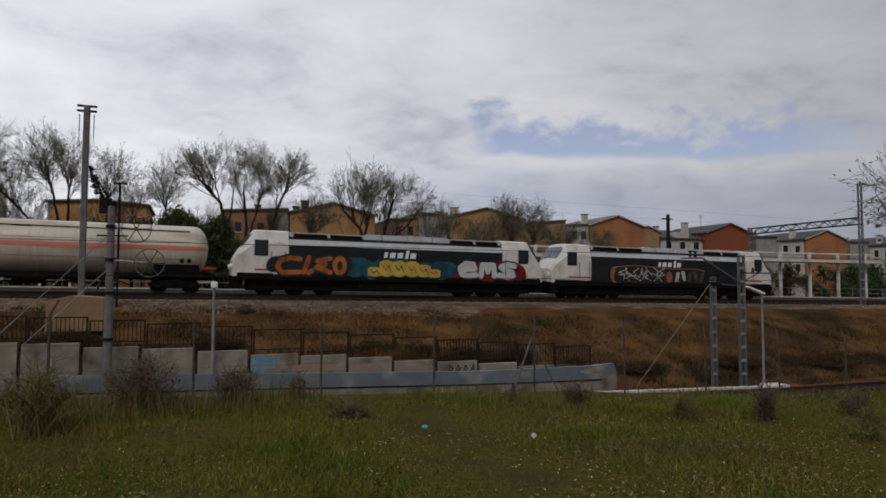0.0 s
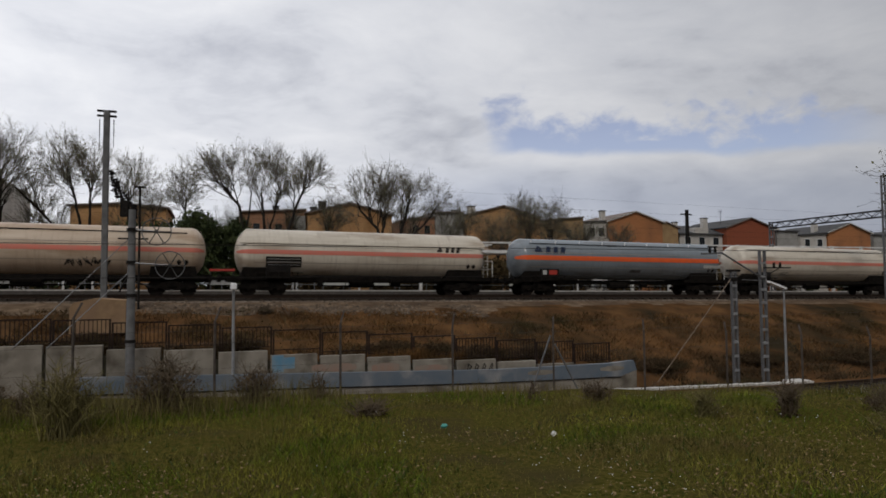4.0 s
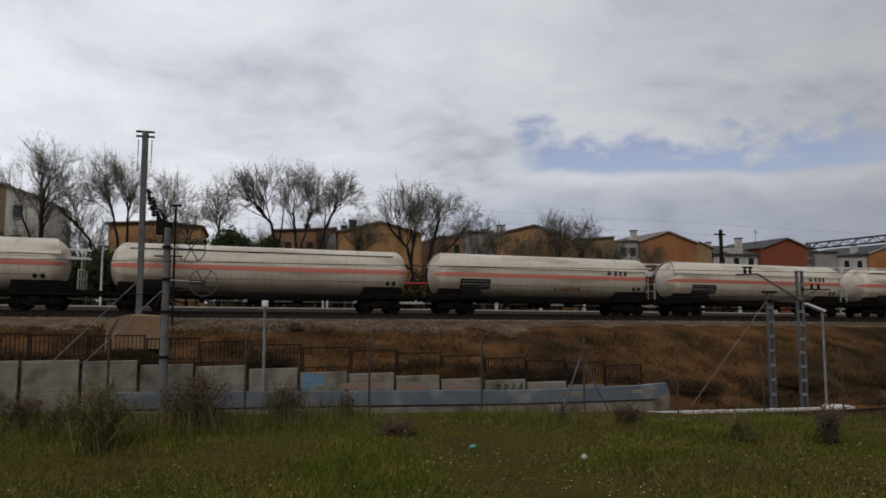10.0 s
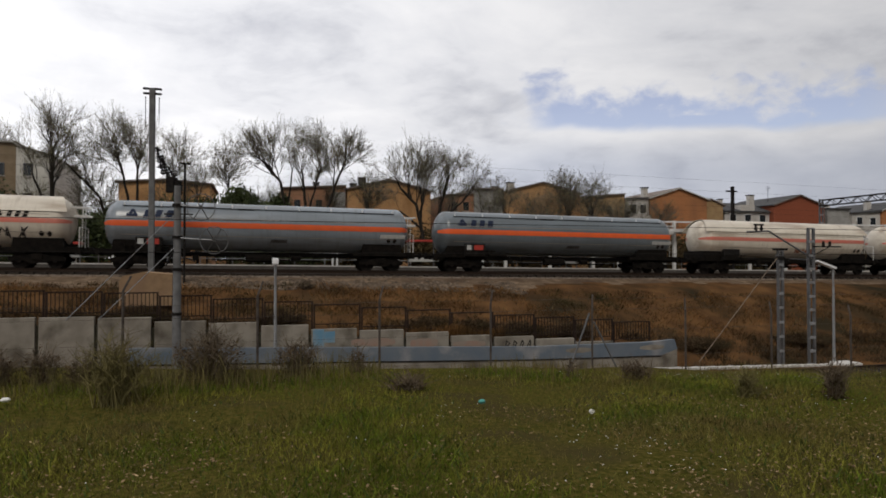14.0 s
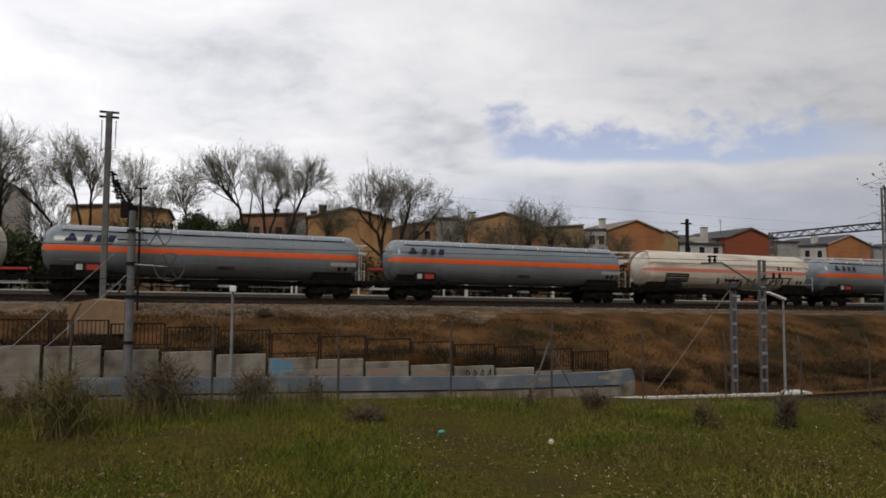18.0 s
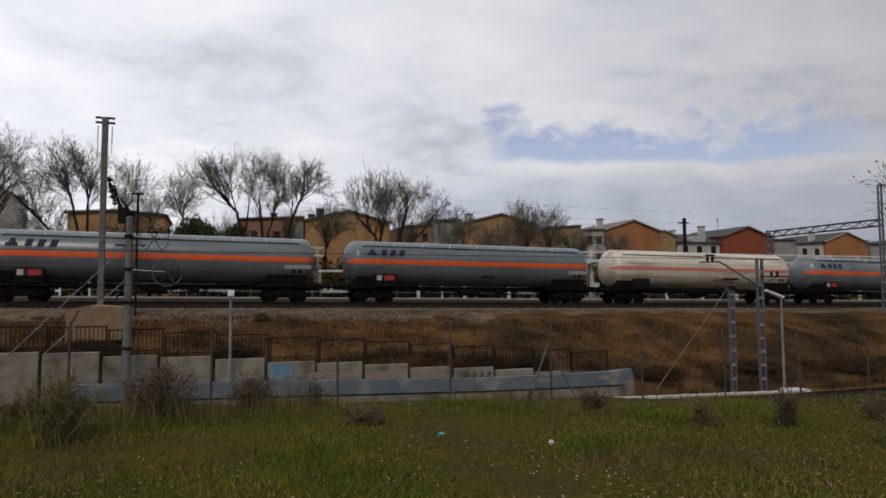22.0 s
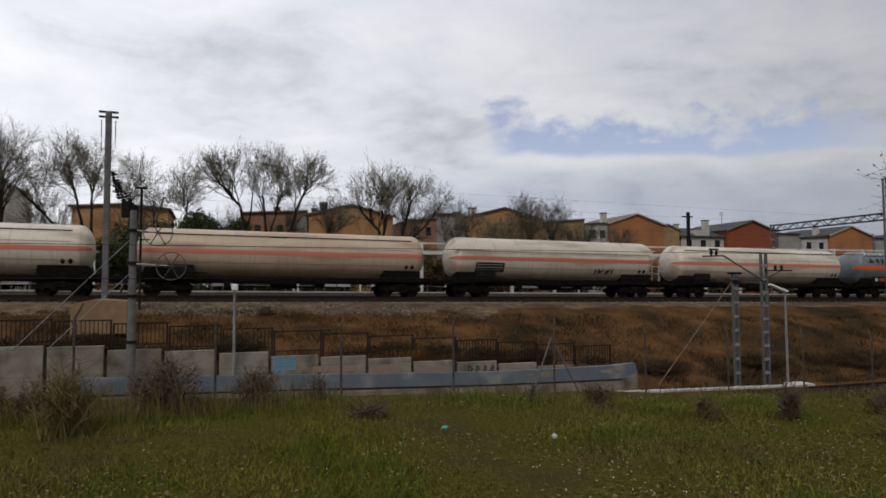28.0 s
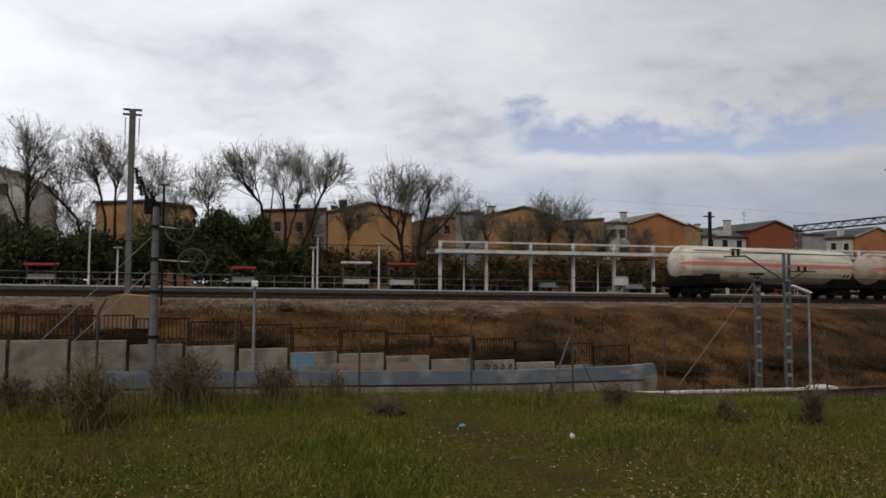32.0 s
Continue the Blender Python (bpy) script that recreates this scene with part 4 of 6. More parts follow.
def build_locos():
    a = locomotive()
    a["label"] = "white and charcoal diesel locomotive covered in colourful graffiti"
    b = copy_thing(a, pose(35.5, TRACK_Y, rail_z(35.5)))
    b["label"] = "white and charcoal diesel locomotive with dark scrawled graffiti, leading"
    moving.append((a, 12.9)), moving.append((b, 35.4))
    s1, s2, s3 = (lambda z: -1.489), (lambda z: -1.495), (lambda z: -1.4985)
    # rear engine: orange shapes, teal ground with yellow blocks, crimson ground with silver letters
    rng = random.Random(17)
    for m, x0, x1, n in ((M_G_TE, -3.6, 3.6, 13), (M_G_RE, 3.9, 9.1, 18), (M_LOCO, -8.6, -3.8, 8)):
        for i in range(n):
            x = x0 + (x1 - x0) * (i + 0.5) / n
            part("graffiti_patch", decal(bmesh.new(), lambda z, q=i: -1.4885 - 0.0003 * q, x, 1.42 + rng.uniform(0.25, 0.6), rng.uniform(0.8, 1.4), rng.uniform(0.75, 1.35), 2.4, 7, rng.uniform(-0.3, 0.3)), m, a)

    def glyph(owner, strokes, x, z, size, width, fill, edge, outline=0.09):
        for wd, m, y, nm in ((width + 2 * outline, edge, -1.4935, "graffiti_outline"), (width, fill, -1.4965, "graffiti_letter")):
            bm = bmesh.new()
            for st in strokes:
                ribbon(bm, [(x + u * size[0], z + v * size[1]) for u, v in st], wd, y)
            part(nm, bm, m, owner)

    arc = [[(0.45, 0.42), (0.1, 0.5), (-0.3, 0.3), (-0.4, -0.1), (-0.2, -0.45), (0.45, -0.4)]]
    bar = [[(0.1, 0.55), (-0.05, 0.0), (-0.2, -0.42)], [(0.1, -0.45), (0.3, -0.3)]]
    comb = [[(0.4, 0.46), (-0.3, 0.3), (0.15, 0.08), (-0.35, -0.12), (0.4, -0.42)]]
    ring = [[(0.3 * math.cos(q * math.tau / 10), 0.48 * math.sin(q * math.tau / 10)) for q in range(11)]]
    for st, x, w in ((arc, -7.55, 1.5), (bar, -6.35, 1.0), (comb, -5.35, 1.1), (ring, -4.25, 1.0)):
        glyph(a, st, x, 1.90 + 0.05 * math.sin(7 * x), (w * 1.1, 1.0), 0.30, M_G_OR, M_G_BK, 0.12)
    for j, (x, z, w, h) in enumerate(((-1.9, 1.6, 0.95, 0.62), (-1.1, 1.85, 1.0, 1.1), (-0.2, 1.85, 1.0, 1.08), (0.7, 1.84, 1.0, 1.06), (1.55, 1.74, 1.0, 0.85), (2.3, 1.58, 0.9, 0.6))):
        part("graffiti_outline", decal(bmesh.new(), lambda z_, q=j: -1.4930 - 0.0002 * q, x, z, w + 0.16, h + 0.14, 5, 8), M_G_BK if j % 2 else M_G_TE, a)
        part("graffiti_letter", decal(bmesh.new(), lambda z_, q=j: -1.4950 - 0.0003 * q, x, z, w, h, 5, 8), M_G_YE, a)
        bm = bmesh.new()
        ribbon(bm, [(x - 0.3, z + 0.2 * h), (x - 0.05, z - 0.12 * h), (x + 0.15, z + 0.16 * h), (x + 0.32, z - 0.22 * h)], 0.06, -1.4985)
        part("graffiti_stroke", bm, M_G_OR if j % 2 else M_G_BK, a)
    e_ = [[(-0.3, 0.02), (0.36, 0.08), (0.28, 0.36), (-0.1, 0.42), (-0.38, 0.1), (-0.3, -0.3), (0.0, -0.42), (0.42, -0.34)]]
    m_ = [[(-0.4, -0.42), (-0.34, 0.34), (-0.1, 0.36), (0.0, -0.1), (0.1, 0.36), (0.34, 0.34), (0.4, -0.42)]]
    s_ = [[(0.42, 0.34), (0.0, 0.42), (-0.32, 0.24), (-0.1, 0.02), (0.28, -0.1), (0.34, -0.34), (0.0, -0.42), (-0.42, -0.32)]]
    for st, x, w in ((e_, 4.8, 1.55), (m_, 6.35, 1.35), (s_, 7.85, 1.55)):
        glyph(a, st, x, 1.90, (w * 0.98, 1.02), 0.40, M_G_WH, M_G_BK, 0.11)
    for k, (x, w) in enumerate(((-1.15, 0.28), (-0.68, 0.42), (-0.16, 0.42), (0.34, 0.24), (0.75, 0.44))):
        for o in (a, b):
            part("logo_bar", decal(bmesh.new(), s3, x, 2.72 + 0.08 * (k == 3), w * 0.9, 0.36 if k != 3 else 0.56, 9, 3, 0.2), M_LAMPW, o)
    # leading engine: rust edge, black ground, thin silver outlines
    for i in range(7):
        part("graffiti_patch", decal(bmesh.new(), lambda z, q=i: -1.4885 - 0.0003 * q, -4.9 + 0.72 * i, 1.85, 1.1, 1.3, 2.6, 8, 0.2), M_G_BK, b)
    part("graffiti_patch", decal(bmesh.new(), lambda z: -1.4878, -5.35, 1.85, 0.9, 1.25, 2.4, 8), M_G_BR, b)
    part("graffiti_patch", decal(bmesh.new(), lambda z: -1.4915, -0.2, 1.75, 0.6, 0.85, 2.4, 8), M_G_BR, b)
    bm = bmesh.new()
    ribbon(bm, [(-5.2, 2.45), (-3.6, 2.58), (-1.6, 2.5), (0.2, 2.4), (2.4, 2.46), (3.4, 2.3)], 0.07, -1.4925)
    part("graffiti_stroke", bm, M_G_BR, b)
    rng = random.Random(5)
    for i in range(7):
        x = -4.7 + 0.62 * i
        bm = bmesh.new()
        ribbon(bm, [(x + rng.uniform(-0.35, 0.35), 1.42 + 0.2 * k + rng.uniform(-0.06, 0.06)) for k in range(6)], 0.055, -1.4945)
        ribbon(bm, [(x - 0.3, 1.6 + rng.uniform(0, 0.5)), (x, 1.9 + rng.uniform(-0.2, 0.3)), (x + 0.35, 1.6 + rng.uniform(0, 0.6))], 0.05, -1.4955)
        part("graffiti_stroke", bm, M_G_WH, b)
    for i in range(5):
        part('graffiti_stroke', decal(bmesh.new(), lambda z: -1.4945, 0.6 + 0.62 * i, 1.78 + 0.08 * (i % 2), 0.34, 0.75, 9, 3, 0.25 * (-1) ** i), M_PLATE if i < 2 else M_HUB, b)


build_locos()

# ---- lower line: wall, railing, trough, masts ----


def wall_top(x):
    return -2.72 - 0.076 * x if x > -5 else -2.34 - 0.03 * (x + 5)


def build_wall():
    w = thing("retaining_wall", (0, 30.0, 0), "stepped concrete panel wall with faded graffiti, along the lower line", "wall", kind="structure")
    pw = 2.14
    x = 2.23 - 2.14 * 22
    k = 0
    while x < 17.5:
        zt = wall_top(x + 1.07)
        b = bmesh.new()
        box(b, x + 0.065, x + pw - 0.065, 0.0, 0.22, -5.6, zt - 0.05 * (k % 3 == 1), 0.015)
        part("wall_panel", b, M_WALL, w)
        # set-back post in the joint, much darker than the panels
        b = bmesh.new()
        box(b, x - 0.13, x + 0.13, 0.08, 0.3, -5.6, zt - 0.30, 0.01)
        part("wall_post", b, M_GAP, w)
        x += pw
        k += 1
    for cx, wd, hh, dz, m in ((2.85, 0.95, 0.5, 0.44, M_LBLUE), (2.6, 0.5, 0.75, 0.48, M_LBLUE), (5.3, 1.5, 0.35, 0.55, M_PINK), (7.4, 1.3, 0.42, 0.5, M_PINK), (9.6, 1.6, 0.3, 0.45, M_PINK), (4.4, 0.7, 0.3, 0.6, M_PINK)):
        part("wall_paint", decal(bmesh.new(), lambda z, q=cx: -0.006 - 0.001 * (q % 1), cx, wall_top(cx) - dz, wd, hh, 9 if m is M_LBLUE else 4.0, 6), m, w)
    for i in range(4):
        bm = bmesh.new()
        x, z = 11.5 + 0.36 * i, wall_top(12) - 0.36
        ribbon(bm, [(x - 0.1, z - 0.17), (x - 0.06 + 0.05 * i, z + 0.18), (x + 0.12, z + 0.05), (x + 0.02 * i, z - 0.05), (x + 0.14, z - 0.16)], 0.05, -0.008)
        part("graffiti_stroke", bm, M_DARK, w)
    p = thing("ramp_parapet", (0, 29.5, 0), "low parapet painted faded blue in front of the panels", "parapet", kind="structure")
    prism_b = bmesh.new()
    prism(prism_b, [(-5, -3.55), (12.5, -4.08), (18.6, -4.08), (20.3, -3.98), (20.45, -4.45), (20.45, -5.6), (-5, -5.6)], 0, 0.25)
    part("parapet_wall", prism_b, M_WALL, p)
    b = bmesh.new()
    prism(b, [(-5, -3.54), (12.5, -4.07), (18.6, -4.07), (20.3, -3.97), (20.46, -4.44), (19.5, -4.74), (12.3, -4.66), (3.4, -4.41), (-5, -4.2)], -0.012, 0.262)
    part("blue_band", b, M_BLUE, p, "weathered blue paint band")
    b = bmesh.new()
    prism(b, [(-5, -4.20), (3.4, -4.41), (12.3, -4.66), (19.5, -4.74), (19.5, -4.80), (12.3, -4.72), (3.4, -4.47), (-5, -4.26)], -0.03, 0.0)
    part("ledge", b, M_DARK, p)
    for cx in (15.0, 19.0):
        part("paint_patch", decal(bmesh.new(), lambda z: -0.016, cx, -4.32, 1.4, 0.25, 3, 4), M_WALL, p)
    # railing along the top, in bays
    r0 = thing("steel_railing", (0, 30.45, 0), "rusty brown steel railing with upright bars along the wall top", "railing", kind="structure")
    bay = 2.14
    for k in range(30):
        x = 2.40 - bay * 22 + bay * k
        z1 = wall_top(x + 0.9) + 0.99
        z0 = z1 - 0.86
        for px in (x + 0.05, x + bay - 0.05):
            b = bmesh.new()
            box(b, px - 0.035, px + 0.035, -0.035, 0.035, z0 - 1.3, z1 + 0.03)
            part("railing_post", b, M_RAILING, r0)
        b = bmesh.new()
        box(b, x + 0.05, x + bay - 0.05, -0.03, 0.03, z1 - 0.025, z1 + 0.03)
        box(b, x + 0.05, x + bay - 0.05, -0.02, 0.02, z0 - 0.02, z0 + 0.02)
        top = part("rail_bar", b, M_RAILING, r0)
        for q in range(1, 13) if not 2.0 < x < 10.0 else ():       # the middle bays have lost their bars
            bx = x + 0.05 + (bay - 0.1) * q / 13
            b = bmesh.new()
            box(b, bx - 0.014, bx + 0.014, -0.014, 0.014, z0, z1 - 0.02)
            part("baluster", b, M_RAILING, top)
    # pale trough in front of the mast feet
    t = thing("cable_trough", (0, 28.5, 0), "pale concrete cable trough beside the lower line", "cable trough", kind="structure")
    xs = [4 + 1.0 * i for i in range(27)]
    for i, x in enumerate(xs):
        z = -4.95 - 0.022 * (x - 8)
        b = bmesh.new()
        box(b, x + 0.01, x + 0.99, -0.14, 0.14, z - 0.14, z, 0.02)
        part("trough_lid", b, M_TROUGH, t)
    b = bmesh.new()
    box(b, 29.5, 30.7, -0.3, 0.6, -5.8, -5.36, 0.05)
    part("foundation", b, M_TROUGH, t)
    blk = bmesh.new()
    prism(blk, [(-1.15, -1.5), (1.12, -1.5), (1.12, -0.04), (-0.2, 0.06), (-1.0, -0.12), (-1.15, -0.35)], 0.0, 2.2)
    o = tagged(finish("anchor_block", blk, M_TAN), "tan rendered concrete anchor block at the embankment top", "concrete block")
    o.location = (-4.97, 33.5, -0.58)


build_wall()


def build_lower_track():
    for yc in (25.0,):
        tr = thing("railway_track", (0, 0, 0), "steel rails of the lower line on concrete sleepers", "railway track", kind="structure")
        for side in (-0.835, 0.835):
            b = bmesh.new()
            n = len(RAIL_PROF)
            rings = [[b.verts.new((x, yc + side + dy, -5.05 + dz)) for dy, dz in RAIL_PROF] for x in (-120, 260)]
            for i in range(n):
                j = (i + 1) % n
                b.faces.new((rings[0][i], rings[1][i], rings[1][j], rings[0][j]))
            part("rail", b, M_RAIL, tr)
        sl = bmesh.new()
        box(sl, -0.13, 0.13, -1.3, 1.3, -0.2, 0.0)
        first = part("sleeper", sl, M_SLEEPER, tr)
        first.location = (10, yc, -5.22)
        for i in range(1, 130):
            o = new("sleeper", first.data)
            o.parent, o.location = tr, (10 + 0.68 * i, yc, -5.22)
    b = bmesh.new()
    prism_pts = [(-4.4, -5.8), (-3.7, -5.36), (-1.6, -5.3), (1.6, -5.3), (2.4, -5.75)]
    rings = [[b.verts.new((x, 25 + y, z)) for y, z in prism_pts] for x in (-120, 260)]
    for i in range(len(prism_pts) - 1):
        b.faces.new((rings[0][i], rings[1][i], rings[1][i + 1], rings[0][i + 1]))
    bmesh.ops.recalc_face_normals(b, faces=b.faces[:])
    tagged(finish("lower_ballast", b, M_GRAVEL), "grey ballast bed of the lower line", "ballast", kind="structure")


build_lower_track()


def lattice_mast(th, x, y, z0, z1, w=0.34, d=0.13):
    for sx in (-1, 1):
        b = bmesh.new()
        box(b, x + sx * (w / 2 - 0.02) - 0.055, x + sx * (w / 2 - 0.02) + 0.055, y - d / 2, y + d / 2, z0, z1)
        part("upright", b, M_STEEL, th)
    n = int((z1 - z0) / 0.72)
    for k in range(n + 1):
        z = z0 + (z1 - z0) * k / n
        b = bmesh.new()
        box(b, x - w / 2, x + w / 2, y - d / 2 - 0.01, y + d / 2 + 0.01, max(z0, z - 0.07), min(z1, z + 0.07))
        part("batten", b, M_GALV, th)


def build_masts():
    # twin-post mast of the lower line
    m = thing("catenary_mast", (28.3, 29.0, -5.5), "galvanised battened steel catenary mast with an angled arm", "catenary mast")
    lattice_mast(m, 0, 0, 0, 7.25, 0.38)
    b = bmesh.new()
    tube(b, (-0.1, -0.1, 5.68), (-2.77, -0.1, 7.04), 0.05, 0.05, 8)
    tube(b, (-2.77, -0.1, 7.04), (-4.1, -0.1, 6.99), 0.05, 0.045, 8)
    tube(b, (-0.1, -0.1, 5.55), (-1.5, -0.1, 5.62), 0.025, 0.025, 6)
    part("cantilever", b, M_STEEL, m)
    b = bmesh.new()
    for x in (-3.55, -3.22):
        tube(b, (x, -0.1, 7.0), (x, -0.1, 7.32), 0.05, 0.05, 8)
        tube(b, (x, -0.1, 7.1), (x, -0.1, 7.22), 0.085, 0.085, 8)
    box(b, -3.66, -3.1, -0.16, -0.04, 7.32, 7.41, 0.01)
    part("insulator", b, M_DARK, m)
    b = bmesh.new()
    box(b, 0.05, 1.9, -0.12, 0.0, 6.22, 6.29)
    tube(b, (0.1, -0.06, 5.8), (1.1, -0.06, 6.22), 0.025, 0.025, 6)
    for x in (0.76, 1.19):
        tube(b, (x, -0.06, 6.29), (x, -0.06, 6.55), 0.075, 0.06, 8)
    part("insulator_bracket", b, M_DARK, m)
    m2 = thing("catenary_mast", (26.6, 29.3, -5.5), "short battened steel anchor mast with a guy rope", "catenary mast")
    lattice_mast(m2, 0, 0, 0, 6.05, 0.30)
    b = bmesh.new()
    tube(b, (-0.1, 0, 5.75), (-5.3, -0.4, 0.45), 0.022, 0.022, 6)
    part("guy_rope", b, M_ROPE, m2)
    b = bmesh.new()
    box(b, -0.42, 0.42, -0.1, 0.1, 6.05, 6.17, 0.02)
    box(b, -0.2, 0.2, -0.14, 0.14, 5.55, 5.75, 0.02)
    part("head_bracket", b, M_DARK, m2)
    # lamp posts
    for x, y, z0, z1, side in ((29.75, 29.0, -5.5, -0.36, -1), (0.73, 29.6, -5.2, -0.04, 0)):
        lp = thing("lamp_post", (x, y, z0), "slender grey lamp post with a white flat head", "lamp post", "lamp posts of the lower line")
        b = bmesh.new()
        tube(b, (0, 0, 0), (0, 0, z1 - z0), 0.075, 0.05, 10)
        part("post", b, M_GALV, lp)
        b = bmesh.new()
        if side:
            prism(b, [(-1.15, z1 - z0 + 0.32), (-1.1, z1 - z0 + 0.40), (0.1, z1 - z0 + 0.02), (0.05, z1 - z0 - 0.08)], -0.16, 0.16)
        else:
            box(b, -0.13, 0.13, -0.35, 0.2, z1 - z0 - 0.12, z1 - z0 + 0.16, 0.04)
        part("lamp_head", b, M_LAMPW, lp)
    # grey pole with tension wheels
    g = thing("catenary_mast", (-3.15, 29.0, -5.4), "grey round catenary mast with two spoked tension wheels", "catenary mast")
    b = bmesh.new()
    tube(b, (0, 0, 0), (0, 0, 8.45), 0.19, 0.13, 14)
    part("pole", b, M_CMAST, g)
    for z in (3.2, 5.0, 6.3, 7.6):
        b = bmesh.new()
        tube(b, (0, 0, z), (0, 0, z + 0.12), 0.2, 0.2, 14)
        part("clamp", b, M_DARK, g)
    for x, z, r in ((0.92, 7.58, 0.54), (1.43, 6.24, 0.55)):
        b = bmesh.new()
        n, t_ = 28, 0.022
        rim_v = [[b.verts.new((x + (r + t_ * math.cos(q)) * math.cos(math.tau * i / n), -0.25 + t_ * math.sin(q), z + (r + t_ * math.cos(q)) * math.sin(math.tau * i / n))) for q in (0, 1.26, 2.51, 3.77, 5.03)] for i in range(n)]
        for i in range(n):
            for k in range(5):
                b.faces.new((rim_v[i][k], rim_v[i][(k + 1) % 5], rim_v[(i + 1) % n][(k + 1) % 5], rim_v[(i + 1) % n][k]))
        rim = part("tension_wheel", b, M_STEEL, g, "spoked iron tension wheel")
        for i in range(6):
            a = math.tau * i / 6
            b = bmesh.new()
            tube(b, (x, -0.25, z), (x + r * math.cos(a), -0.25, z + r * math.sin(a)), 0.02, 0.02, 4)
            part("spoke", b, M_HUB, rim)
        b = bmesh.new()
        tube(b, (x, -0.34, z), (x, -0.1, z), 0.07, 0.07, 8)
        part("hub", b, M_HUB, rim)
        b = bmesh.new()
        tube(b, (0, -0.1, z + 0.1), (x, -0.2, z), 0.03, 0.03, 6)
        part("wheel_arm", b, M_GALV, g)
    for p, q in (((0, 0, 6.1), (-0.4, -0.2, 5.2)), ((0.1, 0, 5.6), (0.7, -0.2, 5.4)), ((-0.5, 0, 7.3), (0.6, 0, 7.3))):
        part("bracket", tube(bmesh.new(), p, q, 0.033, 0.033, 6), M_DARK, g)
    for p, q in (((-0.1, 0, 7.3), (-4.3, 1.0, 3.0)), ((-0.1, 0, 5.95), (-3.1, 1.0, 3.0))):
        b = bmesh.new()
        tube(b, p, q, 0.017, 0.017, 6)
        part("guy_rope", b, M_GALV, g)
    # tall mast of the raised line with anchor guys
    t = thing("catenary_mast", (-5.7, 40.1, -1.4), "tall grey catenary mast with insulators and tension gear", "catenary mast")
    b = bmesh.new()
    box(b, -0.15, 0.15, -0.15, 0.15, -0.6, 11.0, 0.03)
    part("pole", b, M_CMAST, t)
    b = bmesh.new()
    for z in (10.68, 10.95):
        box(b, -0.48, 0.48, -0.08, 0.08, z, z + 0.09)
    part("crossarm", b, M_DARK, t)
    for x in (-0.35, 0.35):
        b = bmesh.new()
        for k in range(6):
            tube(b, (x, 0, 10.5 - 0.16 * k), (x, 0, 10.43 - 0.16 * k), 0.038, 0.028, 8)
        tube(b, (x, 0, 9.0), (x, 0, 10.55), 0.013, 0.013, 4)
        part("insulator_string", b, M_DARK, t)
    rng = random.Random(3)
    for p, q, n in (((0.22, 0, 7.75), (0.62, -0.1, 6.2), 10), ((0.5, -0.15, 7.3), (0.95, -0.2, 5.9), 9), ((0.85, 0.1, 6.6), (1.55, 0.0, 5.5), 8)):
        b = bmesh.new()
        p, q = Vector(p), Vector(q)
        tube(b, p, q, 0.035, 0.035, 6)
        for k in range(n):
            c = p.lerp(q, (k + 0.5) / n)
            d = (q - p).normalized() * 0.045
            tube(b, c - d, c + d, 0.12 + 0.04 * (k % 2), 0.08, 9)
        part("insulator_string", b, M_DARK, t)
    for k in range(10):
        b = bmesh.new()
        x, z = 0.35 + 0.11 * k + rng.uniform(-0.15, 0.15), 7.2 - 0.2 * k
        tube(b, (x - 0.3, 0.1, z + rng.uniform(-0.1, 0.1)), (x + 0.3, -0.1, z - 0.2), 0.03, 0.03, 5)
        tube(b, (x, 0, z + 0.3), (x + 0.05, 0, z - 0.35), 0.03, 0.03, 5)
        part("tension_rod", b, M_DARK, t)
    b = bmesh.new()
    box(b, 0.75, 1.2, -0.3, -0.05, 5.2, 6.1, 0.04)
    for k in range(5):
        tube(b, (1.4, -0.2, 5.1 + 0.16 * k), (1.4, -0.2, 5.22 + 0.16 * k), 0.2, 0.2, 10)
    part("tension_weight", b, M_DARK, t)
    b = bmesh.new()
    tube(b, (0.1, 0, 7.75), (0.5, 0, 7.55), 0.05, 0.05, 6)
    part("bracket", b, M_DARK, t)
    b = bmesh.new()
    tube(b, (1.75, -0.3, 0.1), (1.75, -0.3, 6.9), 0.06, 0.06, 8)
    box(b, 1.45, 2.05, -0.34, -0.26, 6.8, 6.88)
    part("drop_pipe", b, M_DARK, t)


build_masts()


def build_fence():
    f = thing("chain_link_fence", (0, 16.9, 0), "sparse chain-link fence with cranked steel posts down the slope", "fence", kind="structure")
    for i in range(-7, 12):
        x = 3.0 * i
        z = near_z(x, 16.9) - 0.1
        b = bmesh.new()
        tube(b, (x, 0, z), (x, 0, z + 1.92), 0.03, 0.03, 6)
        tube(b, (x, 0, z + 1.92), (x + 0.13, 0.22, z + 2.25), 0.025, 0.025, 6)
        part("post", b, M_POST, f)
    for dz in (0.25, 1.0, 1.6, 1.9):
        b = bmesh.new()
        z = near_z(4, 16.9) - 0.1
        tube(b, (-22, 0, z + dz), (35, 0, z + dz), 0.003, 0.003, 4, False)
        part("wire", b, M_POST, f)
    z = near_z(9.0, 16.9) - 0.1
    for p, q in (((8.27, 0.02, z + 0.1), (8.93, 0.02, z + 1.75)), ((9.06, 0.02, z + 1.5), (9.85, 0.02, z + 0.05))):
        part("brace", tube(bmesh.new(), p, q, 0.025, 0.025, 6), M_STEEL, f)


build_fence()

# ---- platform beyond the tracks ----
PY = 50.9


